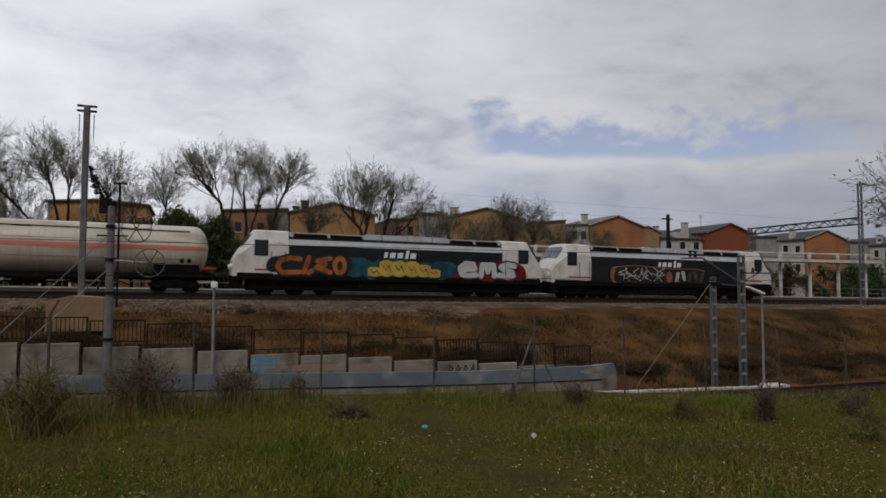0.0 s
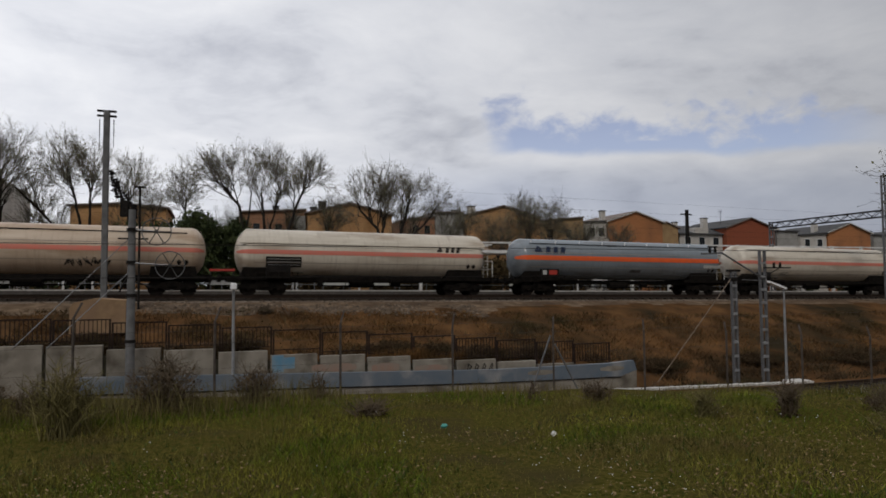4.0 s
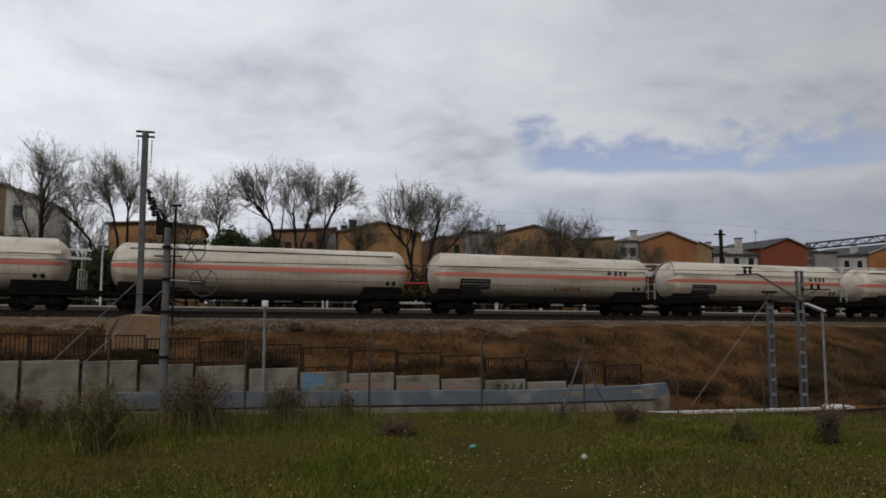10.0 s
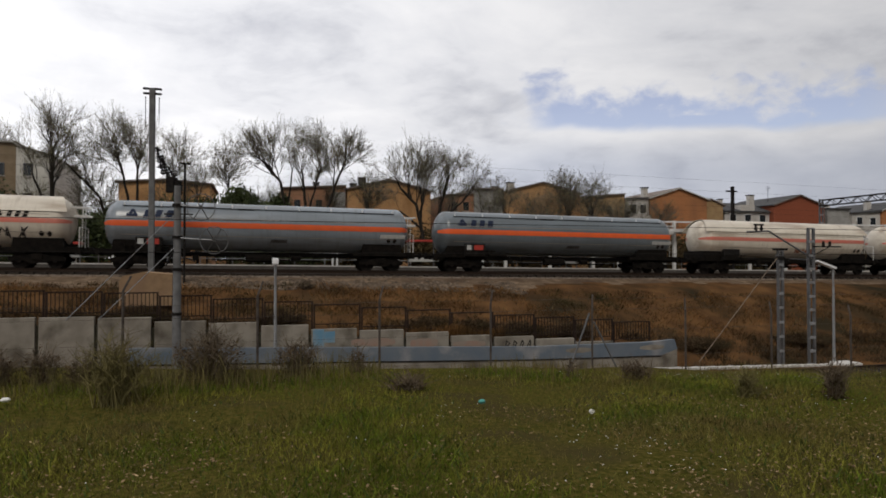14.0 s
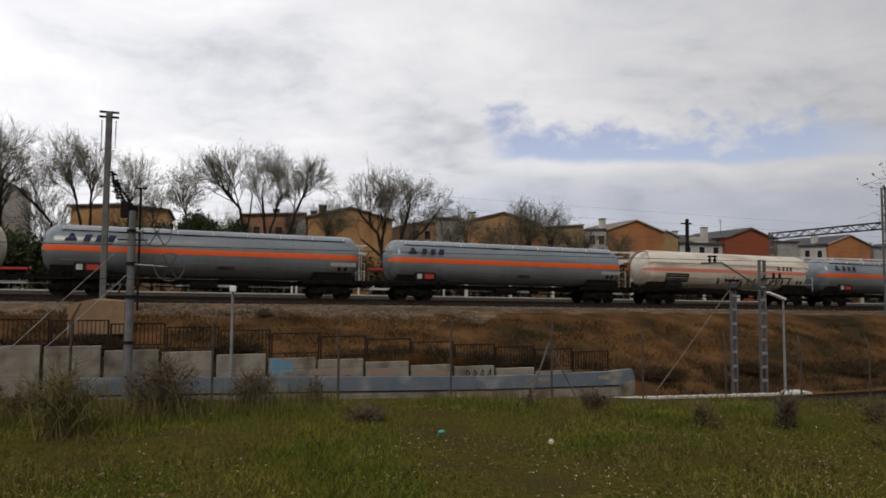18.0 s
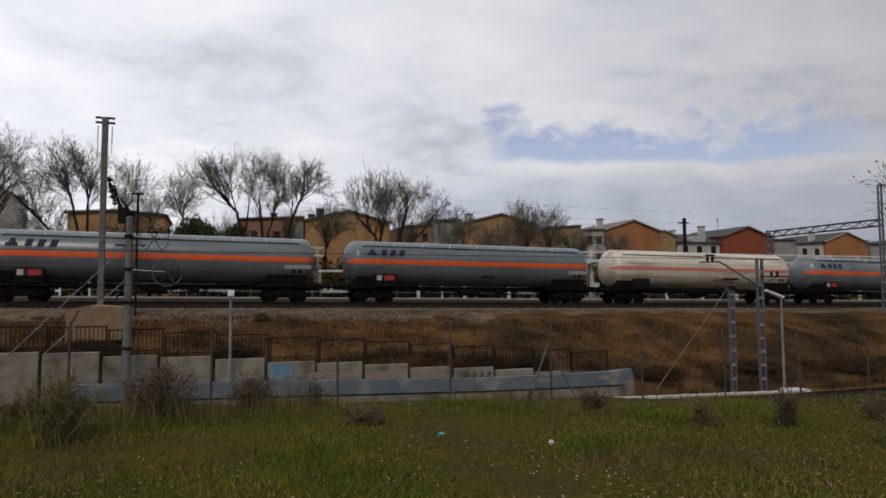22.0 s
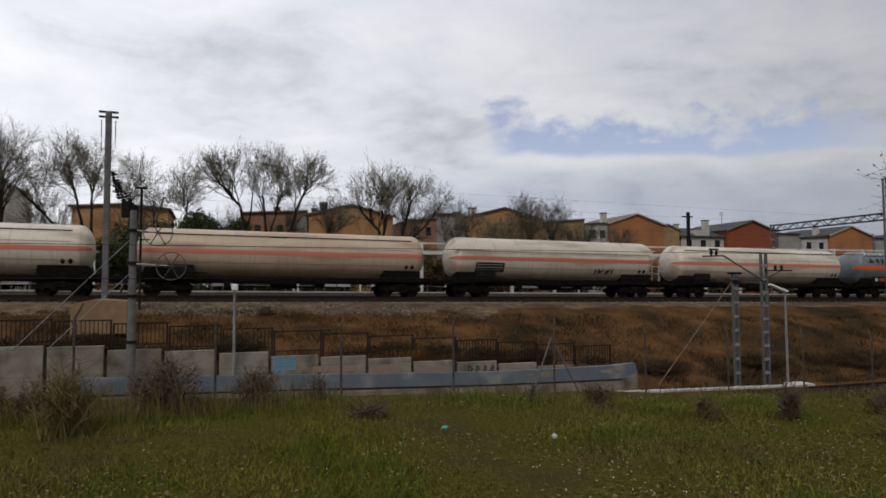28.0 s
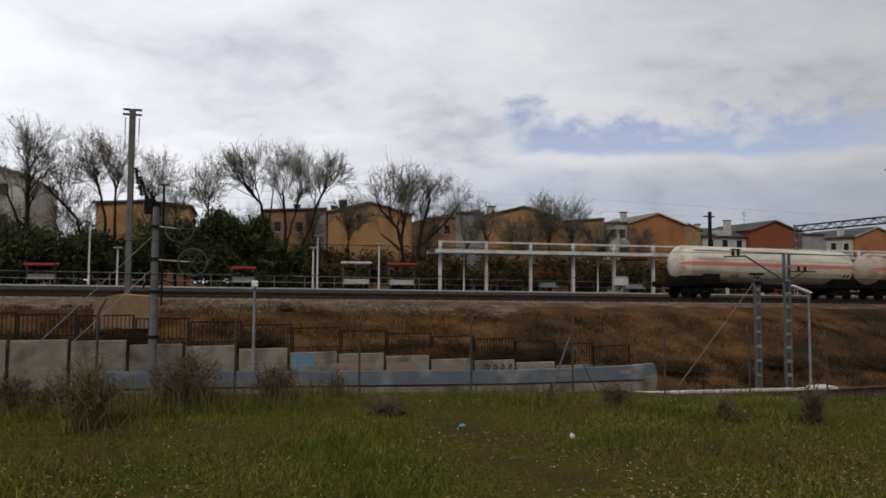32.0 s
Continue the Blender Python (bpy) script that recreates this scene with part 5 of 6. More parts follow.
def build_platform():
    b = bmesh.new()
    along(b, -120, 160, PY + 3.6, [(-3.6, -0.9), (-3.6, 0.26), (3.6, 0.26), (3.6, -0.9)])
    tagged(finish("platform", b, M_PLATF), "low paved station platform", "platform", kind="structure")
    b = bmesh.new()
    along(b, -120, 160, PY + 0.1, [(-0.14, 0.21), (-0.14, 0.30), (0.3, 0.30), (0.3, 0.21)])
    tagged(finish("platform_edge", b, M_TROUGH), "pale concrete platform edge", "platform edge", kind="structure")
    # canopy frame
    c = thing("platform_canopy", (0, 54.1, 0), "long white steel canopy frame with open posts and beams", "canopy")
    zt = 3.62
    for i in range(14):
        x = 16.4 + 4.17 * i
        b = bmesh.new()
        box(b, x - 0.12, x + 0.12, -0.12, 0.12, rail_z(x) + 0.25, zt + 0.1)
        part("post", b, M_WHITE, c)
        b = bmesh.new()
        box(b, x - 0.07, x + 0.07, -1.0, 1.6, zt - 0.98, zt - 0.82)
        part("crossbeam", b, M_WHITE, c)
    for z, hgt in ((zt, 0.13), (zt - 0.86, 0.27)):
        for y in (-1.0, 1.6) if hgt > 0.2 else (0,):
            b = bmesh.new()
            box(b, 15.7 if hgt > 0.2 else 16.4, 71.5, y - 0.08, y + 0.08, z - hgt / 2, z + hgt / 2)
            part("beam", b, M_WHITE, c)
    b = bmesh.new()
    box(b, 15.7, 71.5, -0.9, 1.5, zt - 0.72, zt - 0.68)
    part("roof_sheet", b, M_GALV, c)
    # railing at the platform's back
    r = thing("platform_railing", (0, 57.6, 0), "thin grey railing along the platform's back", "railing", kind="structure")
    for i in range(46):
        x = -32 + 2.5 * i
        b = bmesh.new()
        tube(b, (x, 0, rail_z(x) + 0.2), (x, 0, rail_z(x) + 1.3), 0.03, 0.03, 5)
        part("post", b, M_GALV, r)
    for dz in (0.75, 1.28):
        b = bmesh.new()
        tube(b, (-32, 0, rail_z(-32) + dz), (80.5, 0, rail_z(80.5) + dz), 0.025, 0.025, 5)
        part("rail_bar", b, M_GALV, r)
    # shelters with red fascias
    for x, w, m, zt in ((-13.7, 1.8, 0, 1.3), (0.5, 1.7, 0, 1.2), (9.5, 2.2, 1, 1.72), (13.4, 2.2, 0, 1.66), (27.1, 1.7, 0, 1.03), (36.1, 2.2, 0, 2.36)):
        z = rail_z(x) + 0.26
        s = thing("platform_shelter", (x, 55.4, z), "open shelter with flat roof on thin posts over a white bench", "shelter", "platform shelters")
        for px in (-w / 2, w / 2):
            b = bmesh.new()
            box(b, px - 0.04, px + 0.04, -0.05, 0.05, 0, zt - z)
            part("post", b, M_STEEL, s)
        b = bmesh.new()
        box(b, -w / 2 - 0.1, w / 2 + 0.1, -0.6, 0.7, zt - z - 0.06, zt - z + 0.12, 0.03)
        part("roof", b, M_WHITE if m else M_RED, s)
        b = bmesh.new()
        box(b, -w / 2, w / 2, -0.1, 0.3, 0.42, 0.5)
        box(b, -w / 2, w / 2, 0.28, 0.34, 0.5, 0.85)
        part("bench", b, M_PLATE, s)
        b = bmesh.new()
        for px in (-w / 2, w / 2):
            tube(b, (px, 0.0, zt - z - 0.45), (px, -0.5, zt - z - 0.06), 0.025, 0.025, 5)
            tube(b, (px, 0.0, zt - z - 0.45), (px, 0.6, zt - z - 0.06), 0.025, 0.025, 5)
        part("roof_brace", b, M_STEEL, s)
    for x, h in ((-10.4, 4.4), (-8.5, 2.75), (6.2, 4.2), (5.85, 3.2), (11.25, 3.7), (18.7, 2.9), (31.7, 3.0)):
        z = rail_z(x) + 0.26
        s = thing("platform_lamp", (x, 54.6, z), "white platform lamp post with a small flat head", "lamp post", "platform lamps")
        b = bmesh.new()
        tube(b, (0, 0, 0), (0, 0, h), 0.08, 0.06, 8)
        part("post", b, M_WHITE, s)
        b = bmesh.new()
        box(b, -0.3, 0.3, -0.2, 0.2, h, h + 0.14, 0.04)
        part("lamp_head", b, M_GALV, s)
    z = rail_z(34) + 0.26
    s = thing("notice_board", (33.5, 53.6, z), "white notice board on two posts", "notice board")
    b = bmesh.new()
    for x in (-0.6, 0.6):
        tube(b, (x, 0.05, 0), (x, 0.05, 1.0), 0.04, 0.04, 6)
    part("leg", b, M_GALV, s)
    b = bmesh.new()
    box(b, -0.75, 0.75, -0.03, 0.03, 0.7, 1.5, 0.01)
    part("board", b, M_WHITE, s)


build_platform()


def build_far_line():
    # portal with a truss across the tracks
    p = thing("catenary_portal", (52.6, 40.6, rail_z(52.6) - 0.4), "dark steel catenary portal with a lattice beam over the tracks", "catenary portal")
    lattice_mast(p, 0, 0, 0, 10.4, 0.42)
    lattice_mast(p, 0, 12.0, 0, 7.6, 0.42)
    for z in (6.95, 7.5):
        for x in (-0.25, 0.25):
            b = bmesh.new()
            box(b, x - 0.04, x + 0.04, 0, 12, z - 0.04, z + 0.04)
            part("chord", b, M_DARK, p)
    for k in range(16):
        y0, y1 = 0.75 * k, 0.75 * (k + 1)
        b = bmesh.new()
        tube(b, (-0.25, y0, 6.95 if k % 2 else 7.5), (-0.25, y1, 7.5 if k % 2 else 6.95), 0.035, 0.035, 5)
        part("lattice_bar", b, M_DARK, p)
        b = bmesh.new()
        tube(b, (0.25, y0, 7.5 if k % 2 else 6.95), (0.25, y1, 6.95 if k % 2 else 7.5), 0.035, 0.035, 5)
        part("lattice_bar", b, M_DARK, p)
    for x, y, h in ((42.8, 53.0, 8.07),):
        m = thing("catenary_mast", (x, y, rail_z(x)), "dark catenary mast behind the platform", "catenary mast")
        b = bmesh.new()
        box(b, -0.12, 0.12, -0.12, 0.12, 0, h)
        part("pole", b, M_DARK, m)
        b = bmesh.new()
        box(b, -0.7, 0.5, -0.06, 0.06, h - 0.5, h - 0.38)
        part("crossarm", b, M_DARK, m)
    # overhead wires
    for yc, hs in ((44.1, (5.3, 6.5)), (48.3, (5.3, 6.5, 8.0))):
        for h in hs:
            b = bmesh.new()
            along(b, -90, 190, yc, [(-0.004, h), (0.004, h), (0.004, h + 0.008), (-0.004, h + 0.008)])
            tagged(finish("overhead_wire", b, M_DARK), "thin dark overhead wire above the tracks", "wire", "overhead wires")
    for yc, z in ((25.0, 0.3), (25.0, 1.45)):
        b = bmesh.new()
        tube(b, (-90, yc, z), (190, yc, z), 0.011, 0.011, 4, False)
        tagged(finish("overhead_wire", b, M_DARK), "thin dark overhead wire above the lower line", "wire", "overhead wires")


build_far_line()

# ---- houses ----


def windows(owner, xs, zs, y, w=1.0, h=1.2, frame_m=None):
    """Framed panes on a wall that faces the tracks at depth y."""
    for x in xs:
        for z in zs:
            b = bmesh.new()
            box(b, x - w / 2, x + w / 2, y - 0.05, y + 0.04, z, z + h, 0.01)
            fr = part("window", b, frame_m or M_WHITE, owner)
            b = bmesh.new()
            box(b, x - w / 2 + 0.08, x + w / 2 - 0.08, y - 0.065, y - 0.05, z + 0.08, z + h - 0.08)
            part("pane", b, M_GLASS, fr)
            b = bmesh.new()
            box(b, x - w / 2 - 0.06, x + w / 2 + 0.06, y - 0.12, y - 0.05, z - 0.08, z, 0.01)
            part("sill", b, M_PLASTER, fr)


def chimney(owner, x, y, z0, z1, material, w=0.5):
    b = bmesh.new()
    box(b, x - w / 2, x + w / 2, y, y + 0.6, z0, z1, 0.02)
    c = part("chimney", b, material, owner)
    b = bmesh.new()
    box(b, x - w / 2 - 0.07, x + w / 2 + 0.07, y - 0.07, y + 0.67, z1, z1 + 0.09)
    part("chimney_cap", b, M_DARK, c)


def house(x, apex, w, rise, brick, label, depth=10.5, tiles=None):
    """A gable end that faces the tracks; heights are absolute until the base is taken off."""
    g = rail_z(x) - 0.4
    h = thing("terraced_house", (x, 70.0, g), label, "house", "row of brick houses")
    top = apex - g
    ev = top - rise
    b = bmesh.new()
    prism(b, [(-w / 2, 0), (w / 2, 0), (w / 2, ev), (0, top - 0.12), (-w / 2, ev)], 0, depth)
    part("wall", b, brick, h)
    tan = (rise - 0.12) / (w / 2)
    for s in (-1, 1):
        e = 0.3
        p1 = (s * (w / 2 + e), ev - e * tan)
        b = bmesh.new()
        prism(b, [(0, top - 0.11), (p1[0], p1[1] + 0.01), (p1[0], p1[1] + 0.13), (0, top + 0.02)], -0.22, depth + 0.2)
        part("roof", b, tiles or M_ROOF, h)
        b = bmesh.new()
        prism(b, [(0, top - 0.14), (p1[0], p1[1] - 0.03), (p1[0], p1[1] + 0.11), (0, top)], -0.27, -0.22)
        part("verge_board", b, M_PLASTER if brick is M_BRICK else M_ROOF, h)
    return h, g, top, ev


def block(h, x0, x1, za, zb, y0, material, name="side_wing", roof=M_ROOF, deep=9.0):
    """A lower block under a thin, gently sloped roof, from x0 to x1; za and zb are the heights of its ends."""
    b = bmesh.new()
    prism(b, [(x0, 0), (x1, 0), (x1, zb), (x0, za)], y0, y0 + deep)
    wg = part(name, b, material, h)
    b = bmesh.new()
    prism(b, [(x0 - 0.12, za), (x1, zb), (x1, zb + 0.14), (x0 - 0.12, za + 0.14)], y0 - 0.25, y0 + deep)
    part("wing_roof", b, roof, wg)
    return wg


def build_houses():
    # ochre houses with rosy brick wings
    h, g, top, ev = house(13.5, 8.76, 9.0, 1.25, M_BRICKB, "ochre brick house with low tiled gable and rosy brick wing")
    wg = block(h, -11.1, -4.55, 7.45 - g, 7.85 - g, 0.5, M_BRICKP)
    windows(wg, (-9.6, -7.4), (ev - 2.2, ev - 4.9), 0.5, 0.8, 1.1, M_BRICKP)
    b = bmesh.new()
    box(b, -5.9, -4.7, 0.1, 0.48, 0, 7.2 - g, 0.02)
    part("stair_bay", b, M_GREYW, wg, "pale rendered bay")
    for x, z in ((-7.6, 8.2), (-3.7, 8.2), (-2.75, 8.85)):
        chimney(h, x, 1.2, ev - 0.5, z - g, M_SLATE, 0.75 if z > 8.3 else 0.6)
    h, g, top, ev = house(31.15, 8.99, 9.4, 1.3, M_BRICKB, "ochre brick house with broad tiled gable and grey stair tower")
    wg = block(h, -11.4, -8.1, 7.15 - g, 7.45 - g, 0.5, M_BRICKP)
    windows(wg, (-10.4, -9.0), (ev - 2.2, ev - 4.9), 0.5, 0.8, 1.1, M_BRICKP)
    block(h, -8.09, -4.75, 7.95 - g, 7.95 - g, 0.2, M_GREYW, "stair_tower")
    for x, z in ((-5.3, 8.35), (-3.3, 8.9)):
        chimney(h, x, 1.4, ev - 0.5, z - g, M_PLASTER, 0.55 if z < 8.5 else 0.8)
    wg = block(h, 4.72, 10.9, 7.35 - g, 7.9 - g, 0.8, M_OCHRE)
    windows(wg, (6.4, 8.8), (ev - 2.3, ev - 4.9), 0.8, 0.8, 1.1, M_OCHRE)
    # orange and red houses with white wings
    h, g, top, ev = house(48.9, 8.82, 7.8, 1.35, M_BRICK, "orange brick gable house with white side wing")
    wg = block(h, -6.8, -3.92, 7.3 - g, 7.45 - g, 0.35, M_PLASTER, roof=M_SLATE)
    windows(wg, (-6.0, -4.7), (ev - 1.9, ev - 4.5), 0.35, 0.95, 1.2)
    b = bmesh.new()
    box(b, -5.2, -4.2, -0.55, 0.34, ev - 3.0, ev - 2.1, 0.02)
    part("balcony", b, M_PLASTER, wg)
    chimney(h, -3.9, 1.0, ev - 0.2, 8.8 - g, M_PLASTER, 0.6)
    b = bmesh.new()
    prism(b, [(3.92, 0), (6.7, 0), (6.7, 6.85 - g), (4.9, 7.55 - g), (3.92, 7.35 - g)], 0.6, 9.0)
    an = part("annex", b, M_OCHRE, h)
    b = bmesh.new()
    prism(b, [(4.9, 7.57 - g), (7.0, 6.75 - g), (7.0, 6.89 - g), (4.9, 7.71 - g)], 0.4, 9.0)
    prism(b, [(3.92, 7.37 - g), (4.9, 7.57 - g), (4.9, 7.71 - g), (3.92, 7.51 - g)], 0.4, 9.0)
    part("annex_roof", b, M_ROOF, an)
    for i, (x, apex, brick, label) in enumerate(((66.6, 8.46, M_BRICKR, "red brick gable house with slate-roofed white wing"),
                                                 (83.9, 8.12, M_BRICK, "orange brick gable house with pale flat wing"),
                                                 (101.5, 7.85, M_BRICK, "orange brick house further down the row"),
                                                 (119.2, 7.6, M_BRICKR, "red brick house further down the row"),
                                                 (137.0, 7.35, M_BRICK, "orange brick house beyond the near tree"),
                                                 (154.8, 7.1, M_BRICK, "orange brick house in the distance"),
                                                 (172.6, 6.9, M_BRICKR, "red brick house in the distance"))):
        h, g, top, ev = house(x, apex, 7.8, 1.4, brick, label, tiles=M_SLATE)
        if i in (0, 3):
            # a wing with its slate roof sloping towards the tracks
            z0, z1 = apex - 2.3 - g, apex - 1.0 - g
            b = bmesh.new()
            box(b, -10.6, -3.92, 0.8, 8.0, 0, z0)
            wg = part("side_wing", b, M_PLASTER, h)
            b = bmesh.new()
            vs = [[b.verts.new((xx, yy, zz)) for yy, zz in ((0.5, z0 - 0.05), (0.5, z0 + 0.1), (4.2, z1 + 0.1), (8.2, z0 + 0.1), (8.2, z0 - 0.05), (4.2, z1 - 0.05))] for xx in (-10.9, -3.93)]
            for k in range(6):
                b.faces.new((vs[0][k], vs[0][(k + 1) % 6], vs[1][(k + 1) % 6], vs[1][k]))
            b.faces.new(vs[0][::-1]), b.faces.new(vs[1])
            part("slate_roof", b, M_SLATE, wg)
            windows(wg, (-9.4, -7.2, -5.0), (z0 - 1.5, z0 - 4.1), 0.8, 1.0, 1.2)
            b = bmesh.new()
            box(b, -8.4, -6.3, 0.6, 2.6, z0 + 0.1, z0 + 0.85)
            part("dormer", b, M_PLASTER, wg)
        else:
            wg = block(h, -12.3, -8.6, apex - 1.35 - g, apex - 1.35 - g, 0.6, M_GREYW, "stair_tower", M_SLATE)
            wg = block(h, -8.59, -3.92, apex - 1.9 - g, apex - 1.65 - g, 0.3, M_PLASTER, roof=M_SLATE)
            windows(wg, (-7.4, -5.2), (ev - 2.1, ev - 4.7), 0.3, 1.0, 1.2)
        chimney(h, -5.2 if i == 0 else -3.4, 2.4, ev - 0.6, apex - 0.02 - g, M_PLASTER, 0.75)
        chimney(h, -8.6, 4.0, ev - 1.6, apex - 0.5 - g, M_PLASTER, 0.5)
    # flat-fronted houses behind the masts
    h, g, top, ev = house(-8.75, 8.02, 8.3, 0.42, M_BRICKB, "ochre brick house with almost flat gable behind bare trees")
    gx = -21.0
    g = rail_z(gx) - 0.4
    h = thing("apartment_block", (gx, 70.0, g), "pale grey apartment block with a brown rendered side", "apartment block")
    block(h, -8.5, -0.6, 10.95 - g, 10.95 - g, 0.1, M_BEIGE, "brown_wall", M_GREYW, 12.0)
    wg = block(h, -0.59, 2.1, 10.8 - g, 9.9 - g, 0.0, M_PALE, "pale_wall", M_GREYW, 12.0)
    windows(wg, (0.4,), (3.0, 5.8, 8.6), 0.0, 0.8, 1.2, M_STEEL)
    windows(h, (-2.0, -4.4, -6.8), (3.0, 5.8, 8.6), 0.1, 0.9, 1.2, M_STEEL)
    for x, y, z, hh in ((64.4, 73, 9.7, 2.2), (46.4, 74, 9.2, 1.6), (27.0, 73, 9.9, 1.8), (39.8, 73, 9.2, 1.4)):
        a = thing("roof_aerial", (x, y, z - hh), "thin rooftop aerial mast", "aerial")
        b = bmesh.new()
        tube(b, (0, 0, 0), (0, 0, hh), 0.03, 0.025, 5)
        for k in range(3):
            tube(b, (-0.35, 0, hh - 0.2 * k), (0.35, 0, hh - 0.2 * k), 0.018, 0.018, 4)
        part("mast", b, M_DARK, a)


build_houses()

# ---- trees ----


def grow(rng, stems, lobes, girth=0.17, limbs=9, depth=3, step=0.5, thin=0.0085, twigs=9, twig_len=0.8, buds=0.9, bud=0.06, flat=0.75):
    """Stems of (x, z) points that fork again and again into lobes (x, z, half width, half height); gives thick wood, twigs and leaves."""
    segs, wood = [], []
    lob = np.array(lobes, float)
    mid = np.stack([lob[:, 0], 0 * lob[:, 0], lob[:, 1]], 1)
    size = np.stack([lob[:, 2], lob[:, 2] * flat, lob[:, 3]], 1)

    def unit(v):
        return v / (np.linalg.norm(v) + 1e-9)

    def depth_in(p):
        return (((p - mid) / size) ** 2).sum(1).min()

    def fork(d, low, high):
        side = unit(np.cross(d, rng.normal(size=3)))
        a = radians(rng.uniform(low, high))
        return d * math.cos(a) + side * math.sin(a)

    def branch(p, d, r, length, k, aim):
        n = max(2, round(length / step))
        r_end = max(thin, r * 0.68)
        for i in range(n):
            d = unit(d + rng.normal(0, 0.13, 3) + np.array((0, 0, 0.07)) + 0.16 * unit(aim - p))
            q = p + d * length / n
            ra, rb = r + (r_end - r) * i / n, r + (r_end - r) * (i + 1) / n
            segs.append((p, q, ra, rb))
            p = q
            if k > 0 and i < n - 1 and rng.random() < 0.55:
                v = fork(d, 26, 50)
                branch(p, v, max(thin, rb * rng.uniform(0.42, 0.6)), length * rng.uniform(0.5, 0.75), k - 1, p + v * 2 * length)
        out = depth_in(p)
        if k > 0 and out < 1.15:
            for m in range(2):
                v = fork(d, 14, 38)
                branch(p, v, max(thin, r_end * rng.uniform(0.7, 0.9)), length * rng.uniform(0.66, 0.92), k - 1, p + v * 2 * length)

    first = None
    for c, st in enumerate(stems):
        pts = [np.array((x, 0.0, z)) for x, z in st]
        ra = girth
        if c:                                                # a later stem springs from the nearest point of the first
            pts[0] = min(first, key=lambda q: np.linalg.norm(q - pts[0]))
            ra = girth * 0.55
        dy = rng.uniform(-0.5, 0.5)
        dense = []
        for a, b in zip(pts, pts[1:]):
            n = max(2, int(np.linalg.norm(b - a) / step))
            dense += [a + (b - a) * i / n + rng.normal(0, 0.06 * step, 3) * min(1, i) for i in range(n)]
        dense.append(pts[-1])
        for i, q in enumerate(dense):
            q[1] += dy * max(0.0, q[2] - dense[0][2]) * 0.2 * (c > 0)
        m = len(dense)
        rad = [ra * (1 - 0.62 * i / m) for i in range(m)]
        segs += [(dense[i], dense[i + 1], rad[i], rad[i + 1]) for i in range(m - 1)]
        first = first or dense
        wood += [(dense[i], unit(dense[i] - dense[i - 1]), rad[i]) for i in range(max(1, int(m * (0.38 if c == 0 else 0.2))), m)]
        wood += [(dense[-1], unit(dense[-1] - dense[-2]), rad[-1])] * 2
    for k in range(limbs):
        lo = rng.choice(len(lob), p=lob[:, 2] * lob[:, 3] / (lob[:, 2] * lob[:, 3]).sum())
        aim = mid[lo] + unit(rng.normal(size=3) + np.array((0, 0, 0.35))) * size[lo] * rng.uniform(0.55, 1.0)
        near = sorted(wood, key=lambda w: np.linalg.norm(aim - w[0]) - 0.6 * (aim[2] - w[0][2]))[:max(3, len(wood) // 3)]
        p, d, r = near[rng.integers(len(near))]
        reach = np.linalg.norm(aim - p)
        branch(p, unit(0.7 * d + unit(aim - p) + fork(d, 10, 50) * 0.4), max(thin * 2, r * rng.uniform(0.26, 0.55)), reach * 0.55, depth, aim)
    A, B, ra, rb = (np.array([g[c] for g in segs]) for c in range(4))
    # fine twigs off the thin branches, and shoots off the twigs
    for gen in range(2):
        pick = np.flatnonzero(rb < thin * 2.6) if gen == 0 else np.arange(first_twig, len(A))
        pick = np.repeat(pick, twigs if gen == 0 else 1)
        first_twig = len(A)
        d = B[pick] - A[pick]
        q = A[pick] + d * rng.uniform(0.1, 1, (len(pick), 1))
        d /= np.linalg.norm(d, axis=1)[:, None] + 1e-9
        e = d * 0.9 + rng.normal(0, 0.34, d.shape) + np.array((0, 0, 0.14))
        e *= (twig_len * (1 if gen == 0 else 0.55) * rng.uniform(0.4, 1.2, len(pick)) / np.linalg.norm(e, axis=1))[:, None]
        A, B = np.concatenate([A, q]), np.concatenate([B, q + e])
        ra, rb = np.concatenate([ra, np.full(len(q), thin * 0.75)]), np.concatenate([rb, np.full(len(q), thin * 0.4)])
    D = B - A
    D /= np.linalg.norm(D, axis=1)[:, None] + 1e-9
    U = np.cross(D, np.where(np.abs(D[:, 2:3]) > 0.9, np.array([[1.0, 0, 0]]), np.array([[0, 0, 1.0]])))
    U /= np.linalg.norm(U, axis=1)[:, None] + 1e-9
    V = np.cross(D, U)
    woods = []
    for thick, sides in ((True, 6), (False, 3)):
        pick = (rb > 2.4 * thin) == thick
        ang = np.arange(sides) * math.tau / sides
        off = U[pick][:, None] * np.cos(ang)[None, :, None] + V[pick][:, None] * np.sin(ang)[None, :, None]
        ring = np.concatenate([A[pick][:, None] + off * ra[pick][:, None, None], B[pick][:, None] + off * rb[pick][:, None, None]], 1)
        idx = (np.arange(len(ring)) * 2 * sides)[:, None]
        i, j = np.arange(sides), (np.arange(sides) + 1) % sides
        woods.append((ring.reshape(-1, 3).tolist(), np.stack([idx + i, idx + j, idx + j + sides, idx + i + sides], 2).reshape(-1, 4).tolist()))
    tips = B[rb < thin * 1.2]
    m = int(len(tips) * buds)
    c = tips[rng.integers(0, len(tips), m)] + rng.normal(0, bud * 0.5, (m, 3))
    u, v = rng.normal(0, 1, (m, 3)) * bud * 0.45, rng.normal(0, 1, (m, 3)) * bud * 0.38
    lv = np.stack([c - u, c + v, c + u, c - v], 1).reshape(-1, 3)
    lf = (np.arange(m) * 4)[:, None] + np.arange(4)
    return woods, lv.tolist(), lf.tolist()


